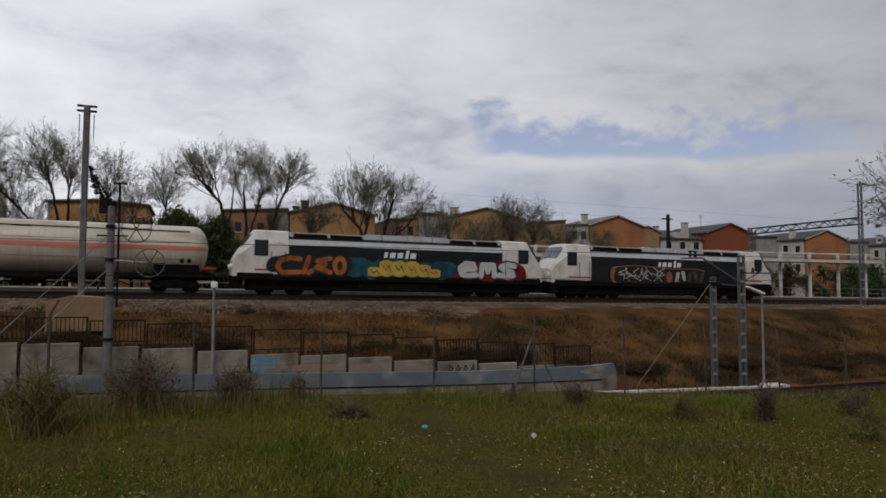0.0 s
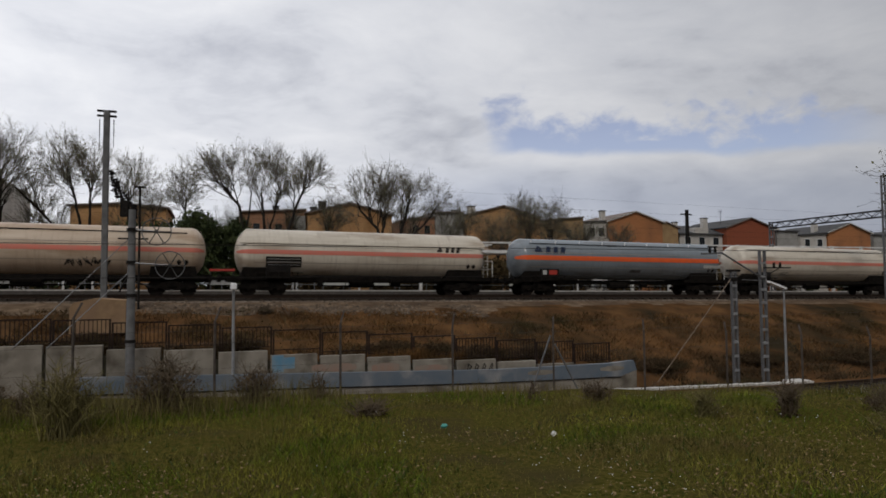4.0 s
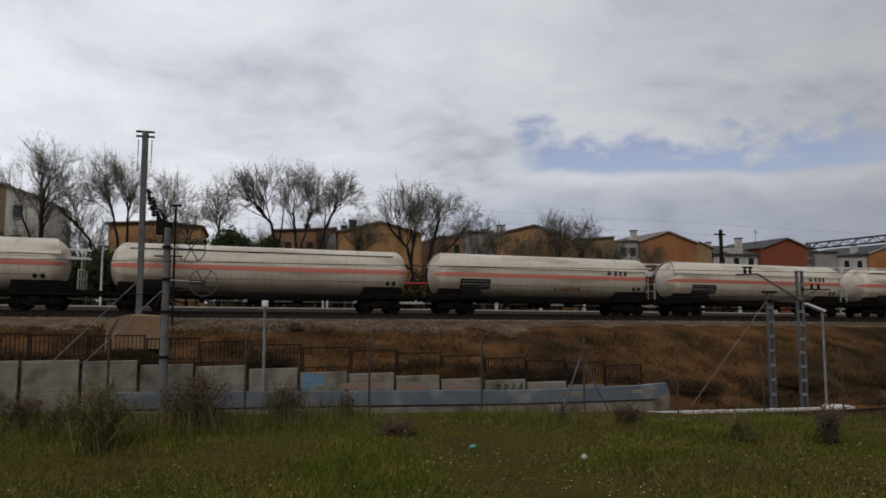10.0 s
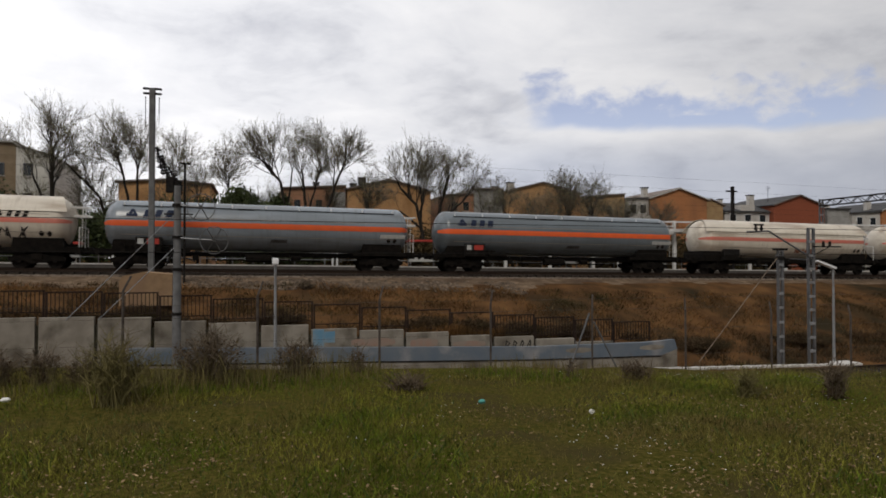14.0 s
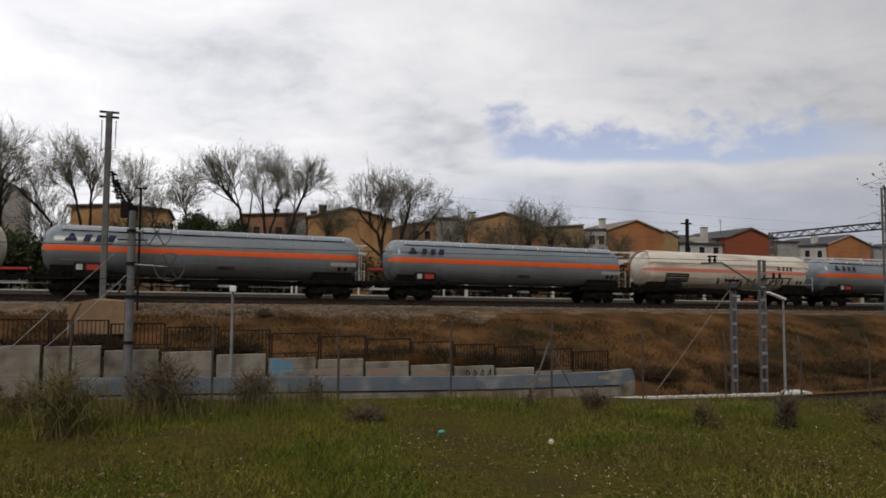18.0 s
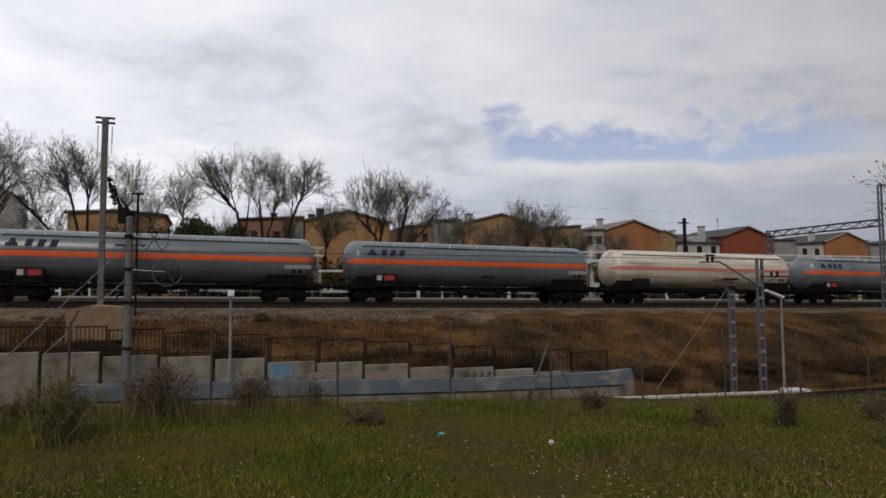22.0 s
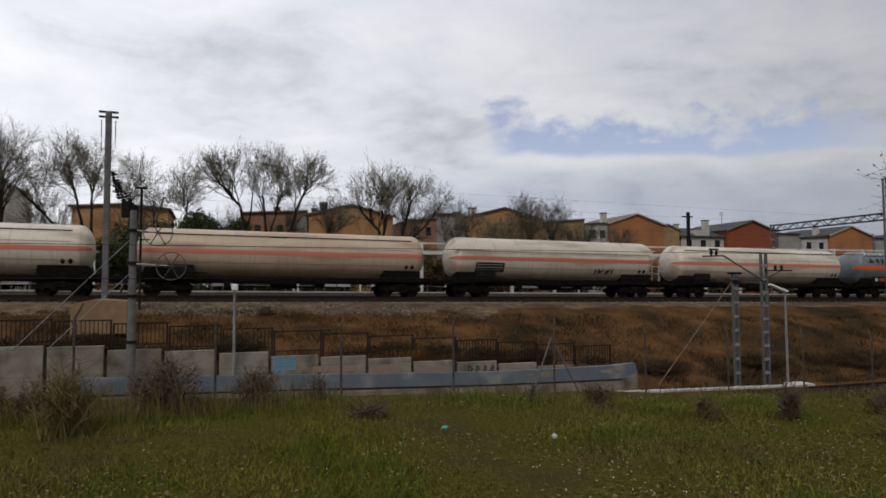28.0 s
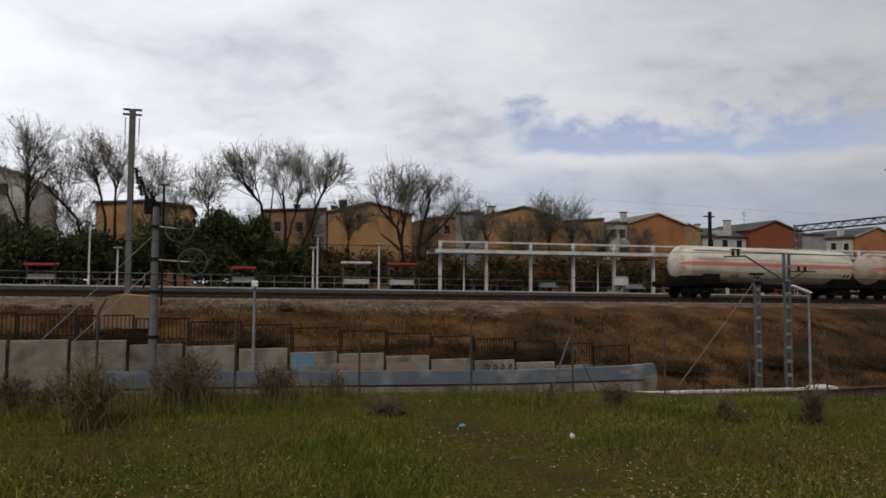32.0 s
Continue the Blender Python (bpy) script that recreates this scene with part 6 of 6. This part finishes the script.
def tree(seedling, y, base_z, stems, lobes, label, group="bare trees behind the platform", leaf_mat=None, turn=0.0, **kw):
    x0 = stems[0][0][0]
    rng = np.random.default_rng(seedling)
    woods, lv, lf = grow(rng, [[(x - x0, z - base_z) for x, z in st] for st in stems], [(cx - x0, cz - base_z, rx, rz) for cx, cz, rx, rz in lobes], **kw)
    th = thing("tree", (x0, y, base_z), label, "tree", group, rz=turn)
    soup("trunk", *woods[0], M_BARK, th, smooth=True)
    soup("crown", *woods[1], M_TWIGLET, th)
    if len(lf):
        soup("foliage", lv, lf, leaf_mat or M_BUD, th)
    return th


def shrub(seedling, loc, w, h, label, material, leaves=900, size=0.16):
    rng = np.random.default_rng(seedling)
    th = thing("shrub", loc, label, "shrub", "evergreen shrubs")
    verts, faces = [], []
    lobes = [(rng.uniform(-w / 2, w / 2) * 0.95, rng.uniform(-w / 3, w / 3), rng.uniform(0.1, 0.8) * h, rng.uniform(0.18, 0.34) * min(w, h)) for _ in range(16)]
    for i in range(leaves):
        inner = i % 6 == 0
        lx, ly, lz, lr = lobes[rng.integers(len(lobes))]
        d = rng.normal(size=3)
        d /= np.linalg.norm(d)
        c = np.array((lx, ly, lz)) + d * lr * (rng.uniform(0.1, 0.8) if inner else rng.uniform(0.5, 1.1))
        c[2] = max(0.05, c[2])
        big = size * (2.6 if inner else 1.0)
        u, v = rng.normal(size=3) * big, rng.normal(size=3) * big * 0.6
        k = len(verts)
        verts += [tuple(c - u / 2), tuple(c + v / 2), tuple(c + u / 2), tuple(c - v / 2)]
        faces.append((k, k + 1, k + 2, k + 3))
    soup("foliage", verts, faces, material, th)
    b = bmesh.new()
    tube(b, (0, 0, -0.2), (0, 0, h * 0.7), 0.08, 0.03, 6)
    part("stem", b, M_BARK, th)
    return th


FORKED = "dark forked tree with rounded crown of fine bare twigs"
SLIM = "slim bare tree with upswept grey twigs and first buds"
# seed, y, stems, crown lobes, attraction points, label
TREES = [
    (11, 60.5, [[(-16.0, -0.5), (-16.1, 5.0), (-16.0, 9.0)], [(-16.1, 3.0), (-17.4, 7.0)]], [(-16.3, 10.6, 2.7, 3.5), (-15.2, 8.0, 2.2, 2.6)], 620, FORKED),
    (12, 61, [[(-11.3, -0.5), (-12.6, 5.2), (-13.9, 6.7), (-15.2, 8.0)]], [(-13.4, 7.3, 1.9, 2.4)], 200, "leaning bare tree with long oblique limb"),
    (13, 61.5, [[(-10.4, -0.5), (-10.6, 5.4), (-11.2, 8.2)]], [(-12.1, 10.4, 1.5, 2.2), (-12.3, 8.2, 1.3, 1.6)], 330, SLIM),
    (14, 61, [[(-9.7, -0.5), (-9.8, 5.4), (-9.8, 8.0)]], [(-10.0, 10.0, 1.45, 2.3)], 300, SLIM),
    (15, 62, [[(-7.1, -0.5), (-7.0, 7.2)]], [(-6.7, 9.2, 1.65, 1.9)], 260, SLIM),
    (16, 63, [[(-5.2, -0.5), (-5.2, 5.5)]], [(-5.2, 7.2, 1.3, 1.8)], 160, SLIM),
    (17, 61, [[(-2.2, -0.5), (-2.3, 3.0), (-2.5, 6.4)]], [(-2.9, 8.4, 1.6, 2.3)], 280, SLIM),
    (18, 60.5, [[(2.9, -0.5), (2.7, 1.4), (1.9, 7.0), (0.6, 8.6)], [(2.5, 3.2), (2.9, 8.0)]], [(0.3, 9.7, 2.0, 2.0), (2.3, 10.2, 1.6, 1.9)], 460, FORKED),
    (19, 61, [[(4.0, -0.5), (4.1, 5.0), (3.8, 8.0)], [(4.1, 3.0), (5.4, 8.4)]], [(4.2, 10.1, 2.2, 2.2), (5.6, 9.2, 1.5, 2.0)], 460, FORKED),
    (20, 60.2, [[(4.4, -0.5), (4.8, 1.2), (6.8, 7.1), (7.6, 9.0)]], [(7.9, 9.6, 1.9, 1.9), (6.4, 9.8, 1.3, 1.8)], 360, FORKED),
    (21, 60.5, [[(14.6, -0.6), (14.8, 2.5), (14.2, 5.2), (12.6, 6.8)], [(14.6, 3.6), (15.0, 7.0)], [(14.7, 2.8), (12.6, 4.6)]], [(13.7, 7.7, 2.8, 3.2), (15.2, 9.2, 1.6, 1.9)], 520, FORKED),
    (22, 60.9, [[(16.3, -0.6), (16.2, 2.5), (16.6, 5.0), (17.4, 8.0)], [(16.3, 3.4), (19.0, 5.8), (20.2, 7.4)]], [(17.8, 8.2, 3.1, 2.8), (19.2, 6.9, 1.9, 1.7)], 520, FORKED),
    (23, 66, [[(25.3, -0.9), (25.2, 4.0)]], [(25.4, 7.2, 1.5, 1.9)], 200, SLIM),
    (24, 66, [[(32.4, -0.9), (32.4, 4.0)]], [(32.3, 7.4, 2.3, 2.1)], 330, "bare yellowish tree beside the house gables"),
    (25, 66.5, [[(35.2, -0.9), (35.3, 4.0)]], [(35.4, 7.0, 2.0, 1.9)], 300, "bare yellowish tree beside the house gables"),
    (26, 75, [[(-26.3, -0.6), (-26.3, 9.5)]], [(-26.7, 12.2, 1.5, 2.0)], 180, SLIM),
    (27, 75, [[(-24.9, -0.6), (-24.8, 10.0)]], [(-24.8, 12.0, 0.9, 1.4)], 90, SLIM),
    (28, 62, [[(-30.0, -0.4), (-30.0, 6.0)]], [(-30.2, 9.6, 2.6, 3.4)], 320, FORKED),
    (29, 64, [[(10.0, -0.8), (10.2, 4.0)]], [(10.0, 6.4, 1.8, 2.0)], 260, SLIM),
    (31, 66, [[(19.0, -0.8), (19.1, 2.6)]], [(19.0, 4.8, 2.4, 2.4)], 300, SLIM),
    (32, 66, [[(28.6, -0.8), (28.7, 2.6)]], [(28.6, 4.9, 2.6, 2.5)], 320, SLIM),
    (33, 66, [[(38.6, -0.9), (38.7, 2.4)]], [(38.6, 4.6, 2.6, 2.4)], 300, SLIM),
    (34, 66, [[(43.4, -0.9), (43.5, 2.4)]], [(43.4, 4.4, 2.4, 2.2)], 260, SLIM),
    (35, 65, [[(0.6, -0.7), (0.7, 2.4)]], [(0.6, 5.0, 2.2, 2.6)], 280, SLIM),
    (36, 65, [[(6.6, -0.7), (6.7, 2.4)]], [(6.6, 4.8, 2.2, 2.6)], 280, SLIM),
    (37, 64, [[(-13.4, -0.5), (-13.4, 2.4)]], [(-13.4, 5.0, 2.4, 2.8)], 300, SLIM),
    (38, 64, [[(-18.6, -0.5), (-18.5, 2.4)]], [(-18.5, 5.0, 1.6, 3.0)], 220, SLIM),
    (39, 65, [[(-7.8, -0.5), (-7.8, 2.4)]], [(-7.8, 5.0, 2.0, 2.6)], 240, SLIM),
    (30, 64, [[(22.0, -0.8), (22.2, 3.6)]], [(22.0, 5.6, 2.0, 1.8)], 240, SLIM)]


def build_trees():
    for s, y, stems, lobes, count, label in TREES:
        wide = [(cx, cz - 0.25 * rz, 1.10 * rx, 0.98 * rz) for cx, cz, rx, rz in lobes]
        tree(s, y, stems[0][0][1], stems, wide, label, limbs=max(10, min(24, count // 21)), girth=0.12 + count / 4200, twigs=2, buds=0.45, thin=0.0074)
    # the spreading tree on the meadow
    tree(40, 4.79, -1.62, [[(10.3, -1.62), (10.3, -0.26), (10.28, 0.42), (10.2, 1.0), (10.05, 1.7), (9.75, 2.25)], [(10.28, 0.3), (9.48, 0.84), (9.13, 1.37), (8.6, 1.7)], [(10.28, -0.1), (9.7, 0.05), (9.08, 0.19), (8.4, 0.3)], [(10.2, 1.0), (10.6, 2.6)], [(10.28, 0.5), (11.0, 1.8)]],
         [(9.95, 2.2, 0.95, 0.75), (8.9, 1.25, 0.95, 0.7), (8.9, 0.55, 0.95, 0.45), (10.2, 0.8, 0.9, 0.7), (10.75, 2.95, 0.95, 0.85), (11.2, 2.2, 1.3, 1.3)],
         "dark spreading tree with sparse new leaves on the meadow", "near tree", M_LEAF, turn=-38, step=0.17, girth=0.10, limbs=64, depth=3, twigs=2, twig_len=0.22, thin=0.0028, buds=0.45, bud=0.03, flat=0.6)
    for s, x, y, w, h in ((1, -14.0, 60, 7, 5.4), (22, -17.5, 60.6, 6, 5.0), (2, -10.5, 60.5, 5, 5.2), (9, -22.5, 59, 6, 8.6), (3, -4.2, 60.5, 6, 7.0), (4, -0.6, 61, 6, 7.2), (23, -2.6, 61.6, 5, 7.8), (5, 2.8, 61, 6, 5.2), (6, 9.0, 60, 5, 3.2), (13, 13.5, 60.5, 6, 3.2), (7, 20, 60.5, 9, 3.8),
                          (8, 28, 60.5, 9, 3.9), (14, 36, 60.5, 9, 3.8), (10, 44, 61, 9, 3.9), (24, 83.5, 66, 4.4, 5.2), (25, 88, 66.4, 5, 4.6), (26, 52.2, 66, 4.6, 5.4), (27, 56, 66.2, 4, 4.8), (15, 53, 62, 10, 4.0), (16, 63, 62, 10, 4.2), (11, 74, 62, 10, 4.6), (12, 88, 62, 8, 5.5), (17, 100, 62, 12, 4.2), (18, 114, 62, 12, 4.4), (19, 128, 62, 13, 4.6), (20, 145, 63, 15, 5), (21, 165, 64, 18, 5.5)):
        shrub(s, (x, y, rail_z(x) - 0.1), w, h, "dark evergreen shrub behind the platform railing" if x < 7 or y > 65.5 or x > 70 else "brown leafless shrub behind the platform railing", M_LEAFD if x < 7 or y > 65.5 or x > 70 else M_THICKET, 15000 if x < 7 else 7000, 0.13)
    for s, x, w, h in ((55, -17.6, 6, 6.2), (56, -8.0, 6, 5.6), (57, -12.6, 5, 5.4), (31, 1.2, 4, 5.0), (32, 5.2, 5, 5.2), (33, 8.6, 5, 4.6), (34, 12.2, 5, 4.4), (35, 17.0, 6, 4.8), (36, 21.5, 6, 4.4), (37, 26.5, 6, 4.6), (38, 31.5, 6, 5.0), (39, 37, 6, 5.0), (41, 42, 6, 4.6)):
        shrub(s, (x, 63.6, rail_z(x) - 0.1), w, h, "olive-brown thicket of bare shoots in front of the houses", M_THICKET, 4200, 0.12)
    for s, x, w, h in ((52, 150, 22, 14), (53, 172, 24, 15), (54, 205, 28, 17)):
        shrub(s, (x, 104, -2.6), w, h, "dark leafy trees behind the far houses", M_LEAFD, 9000, 0.4)


build_trees()

# ---- meadow plants ----


def twig_bush(seedling, loc, w, h, label, material, n=70, name="dead_bush", thick=1.0):
    rng = random.Random(seedling)
    th = thing(name, loc, label, "bush", "bushes on the meadow's edge")
    bm = bmesh.new()
    for i in range(n):
        a, rr = rng.uniform(0, math.tau), rng.uniform(0.1, 1)
        p = Vector((rng.gauss(0, w * 0.1), rng.gauss(0, w * 0.08), -0.05))
        q = Vector((math.cos(a) * rr * w / 2, math.sin(a) * rr * w / 2.6, h * rng.uniform(0.45, 1.05) * (1.1 - 0.45 * rr)))
        mid = (p + q) / 2 + Vector((rng.gauss(0, 0.04), rng.gauss(0, 0.04), 0.1 * h))
        tube(bm, p, mid, 0.006 * thick, 0.005 * thick, 3, False), tube(bm, mid, q, 0.005 * thick, 0.002 * thick, 3, False)
        for _ in range(4):
            s = mid.lerp(q, rng.uniform(0.1, 0.95))
            e = s + Vector((rng.gauss(0, 0.1), rng.gauss(0, 0.1), rng.uniform(0.0, 0.16)))
            tube(bm, s, e, 0.004 * thick, 0.002 * thick, 3, False)
    part("branch", bm, material, th)
    if name == "dead_bush" and material is M_TWIG:
        verts, faces = [], []
        for _ in range(n * 11):
            a, rr, f = rng.uniform(0, math.tau), rng.random() ** 0.7, rng.random() ** 1.8
            c = Vector((math.cos(a) * rr * w * 0.42, math.sin(a) * rr * w * 0.36, h * 0.72 * f))
            u, v = [Vector((rng.gauss(0, 1), rng.gauss(0, 1), rng.gauss(0, 1))) * q for q in (0.013, 0.007)]
            k = len(verts)
            verts += [tuple(c - u), tuple(c + v), tuple(c + u), tuple(c - v)]
            faces.append((k, k + 1, k + 2, k + 3))
        soup("foliage", verts, faces, M_BRAMBLE, th)
    return th


def build_meadow():
    blades("meadow_grass", M_GRASS, 150000, (-5, 14, 3.4, 10.5), 0.06, 0.010, 1, "short green meadow grass", 1.3, 0.25)
    blades("meadow_grass", M_OLIVE, 115000, (-4.5, 13, 3.2, 10.0), 0.045, 0.008, 6, "yellowed blades among the meadow grass", 1.4, 0.3)
    blades("meadow_grass", M_GRASS, 190000, (-4.5, 13, 3.0, 9.6), 0.042, 0.010, 4, "short trodden grass", 1.5, 0.0)
    blades("meadow_grass", M_GRASS, 45000, (-4.5, 13, 3.1, 9.8), 0.11, 0.009, 14, "loose tufts of longer meadow grass", 1.1, 2.2)
    blades("dry_grass", M_DRY, 5200, (2.2, 11.4, 30.24, 30.42), 0.62, 0.04, 15, "withered grass hanging over the wall top", 0.5, 0.5)
    blades("dry_grass", M_BRAMBLE, 16000, (-30, 21, 30.4, 31.8), 0.5, 0.05, 11, "dark tangled growth behind the wall", 1.8, 0.3)
    blades("dry_grass", M_BRAMBLE, 18000, (21, 56, 28.9, 33.0), 0.4, 0.05, 12, "dark tangled growth at the embankment foot", 1.8, 0.7)
    blades("dry_grass", M_THICKET, 9000, (-16, 60, 32, 38.5), 0.26, 0.06, 13, "olive weeds scattered on the embankment", 1.8, 2.2)
    blades("meadow_grass", M_OLIVE, 9000, (-5, 14, 7.5, 11.0), 0.2, 0.012, 2, "taller yellowish grass along the meadow's edge", 0.5, 0.9)
    blades("meadow_weeds", M_WEEDY, 3200, (-5, 1.7, 8.7, 10.3), 0.34, 0.012, 16, "wispy olive-brown weeds along the meadow's edge", 0.55, 1.2)
    blades("meadow_weeds", M_WEED, 26000, (-4.5, 13, 3.2, 9.8), 0.07, 0.02, 9, "dark green weed clumps in the meadow", 1.6, 2.4)
    blades("dry_grass", M_DRY, 80000, (-16, 62, 30.6, 38.8), 0.26, 0.04, 3, "brown withered grass on the embankment", 1.8, 0.6)
    rng = np.random.default_rng(8)
    shrub(60, (68, 36.5, ground_z(68, 36.5) - 0.1), 4.5, 3.4, "green shrub on the embankment", M_LEAFD, 5000, 0.16)
    for k, (x, y, w, h) in enumerate(((2.6, 38.0, 0.9, 0.5), (8.0, 31.6, 3.4, 0.8), (10.4, 31.9, 3.0, 0.6), (12.6, 31.6, 3.8, 0.8), (15.5, 31.8, 3.0, 0.6), (23.5, 31.8, 4.0, 0.7), (31, 32.2, 5.0, 0.7), (38, 31.5, 6.0, 0.8), (1.0, 31.6, 3.0, 0.6), (-5, 31.4, 4.0, 0.8))):
        twig_bush(80 + k, (x, y, ground_z(x, y) - 0.05), w, h, "dark withered bramble on the embankment", M_BRAMBLE if k else M_TWIG, 420 if k else 120, "bramble", 3.0)
    verts, faces = [], []
    for _ in range(4200):
        x, y = rng.uniform(-3.5, 11.0), 3.2 + 5.8 * rng.random() ** 1.3
        if noise.noise((x * 0.9, y * 1.3, 2)) + 0.05 * (x - 5.5) < rng.uniform(0.0, 0.75):
            continue
        z, r = ground_z(x, y) + rng.uniform(0.04, 0.09), rng.uniform(0.003, 0.0065)
        k = len(verts)
        for i in range(6):
            a = math.tau * i / 6
            verts.append((x + r * math.cos(a), y + r * math.sin(a), z + 0.25 * r * math.sin(a)))
        faces.append(tuple(range(k, k + 6)))
    tagged(soup("daisies", verts, faces, M_DAISY), "small white daisies scattered in the grass", "daisies", kind="stuff")
    verts, faces = [], []
    for _ in range(17000):
        x, y = rng.uniform(-2, 11), 3.0 + 3.6 * rng.random() ** 1.6
        if noise.noise((x * 0.7, y * 1.1, 6)) < rng.uniform(-0.4, 0.5):
            continue
        c = Vector((x, y, ground_z(x, y) + rng.uniform(0.005, 0.05)))
        a, r = rng.uniform(0, math.tau), rng.uniform(0.006, 0.02)
        u, v = Vector((math.cos(a), math.sin(a), rng.uniform(-0.4, 0.4))) * r, Vector((-math.sin(a), math.cos(a), rng.uniform(-0.4, 0.4))) * r * 0.5
        k = len(verts)
        verts += [tuple(c - u), tuple(c + v), tuple(c + u), tuple(c - v)]
        faces.append((k, k + 1, k + 2, k + 3))
    tagged(soup("dead_leaves", verts, faces, M_DEADLEAF), "small tan dead leaves lying in the grass", "dead leaves", kind="stuff")
    for s, x, y, w, h, m, n in BUSHES:
        twig_bush(s, (x, y, ground_z(x, y) - 0.03), w, h, "dry twiggy bush on the meadow's edge" if m is M_TWIG else "tall olive weed clump in the meadow", m, int(n * 0.7))
    verts, faces = [], []
    for _ in range(2600):
        x, y = rng.uniform(-16, 60), rng.uniform(40.6, 42.6)
        z = rail_z(x) - 0.34 - max(0, 42.6 - y) * 0.33 + 0.03
        y += SKEW * x
        r = rng.uniform(0.04, 0.11)
        k = len(verts)
        for dx, dy, dz in ((-1, 0, 0), (0, -1, 0), (1, 0, 0), (0, 1, 0), (0, 0, 0.8)):
            verts.append((x + dx * r * rng.uniform(0.6, 1.2), y + dy * r * rng.uniform(0.6, 1.2), z + dz * r))
        faces += [(k, k + 1, k + 4), (k + 1, k + 2, k + 4), (k + 2, k + 3, k + 4), (k + 3, k, k + 4)]
    for _ in range(2200):
        x, y = rng.uniform(-4, 16), rng.uniform(38.0, 41.0)
        if noise.noise((x * 0.35, y * 0.6, 4)) < rng.uniform(-0.5, 0.3):
            continue
        z, r = ground_z(x, y), rng.uniform(0.05, 0.17)
        k = len(verts)
        for dx, dy, dz in ((-1, 0, 0), (0, -1, 0), (1, 0, 0), (0, 1, 0), (0.1, 0, 0.8)):
            verts.append((x + dx * r * rng.uniform(0.6, 1.4), y + dy * r * rng.uniform(0.6, 1.2), z + dz * r * rng.uniform(0.6, 1.2)))
        faces += [(k, k + 1, k + 4), (k + 1, k + 2, k + 4), (k + 2, k + 3, k + 4), (k + 3, k, k + 4)]
    tagged(soup("ballast_stones", verts, faces, M_STONE), "loose stones on the ballast shoulder", "stones", kind="stuff")
    for x, y, w, m in ((3.26, 6.14, 0.028, M_DAISY), (-2.64, 8.31, 0.05, M_DAISY), (2.3, 6.76, 0.04, M_TEAL)):
        b = bmesh.new()
        box(b, -w, w, -w * 0.5, w * 0.5, 0, 0.05, 0.02)
        o = tagged(finish("litter", b, m), "crumpled scrap lying in the grass", "litter")
        o.location = (x, y, ground_z(x, y) + 0.04)


# seed, x, y, width, height, material, twigs
BUSHES = [
    (1, -0.6, 9.3, 1.10, 0.82, M_TWIG, 190), (2, 0.5, 9.5, 0.72, 0.58, M_TWIG, 100), (3, -1.47, 7.98, 1.05, 0.84, M_WEEDY, 150), (4, -2.2, 9.6, 0.5, 0.38, M_TWIG, 60),
    (5, -2.65, 9.6, 0.5, 0.5, M_TWIG, 60), (6, -3.1, 9.5, 0.6, 0.5, M_TWIG, 70), (7, 1.36, 9.4, 0.25, 0.42, M_TWIG, 22), (8, 1.73, 7.84, 0.55, 0.19, M_TWIG, 70),
    (9, 4.9, 7.98, 0.48, 0.32, M_TWIG, 60), (10, 6.3, 6.14, 0.38, 0.53, M_TWIG, 60), (11, 5.44, 6.55, 0.5, 0.37, M_WEEDY, 60), (12, 4.16, 8.43, 0.12, 0.36, M_TWIG, 12),
    (13, 6.49, 4.96, 0.63, 0.35, M_WEEDY, 70), (14, 9.36, 5.53, 1.1, 0.37, M_TWIG, 110), (15, -3.8, 9.4, 0.8, 0.55, M_TWIG, 80), (16, -4.6, 9.2, 0.8, 0.5, M_WEEDY, 80),
    (17, -1.5, 8.3, 0.5, 0.9, M_TWIG, 40), (18, 7.6, 6.0, 0.5, 0.3, M_TWIG, 50),
]
build_meadow()


def motions():
    tilt, turn = math.degrees(math.atan(GRADE)), math.degrees(math.atan(SKEW))
    for th, off in moving:
        walk(th, [(t, pose(off + p, TRACK_Y + SKEW * (off + p), rail_z(off + p), 0, tilt, turn)) for t, p in P_ROWS])


motions()
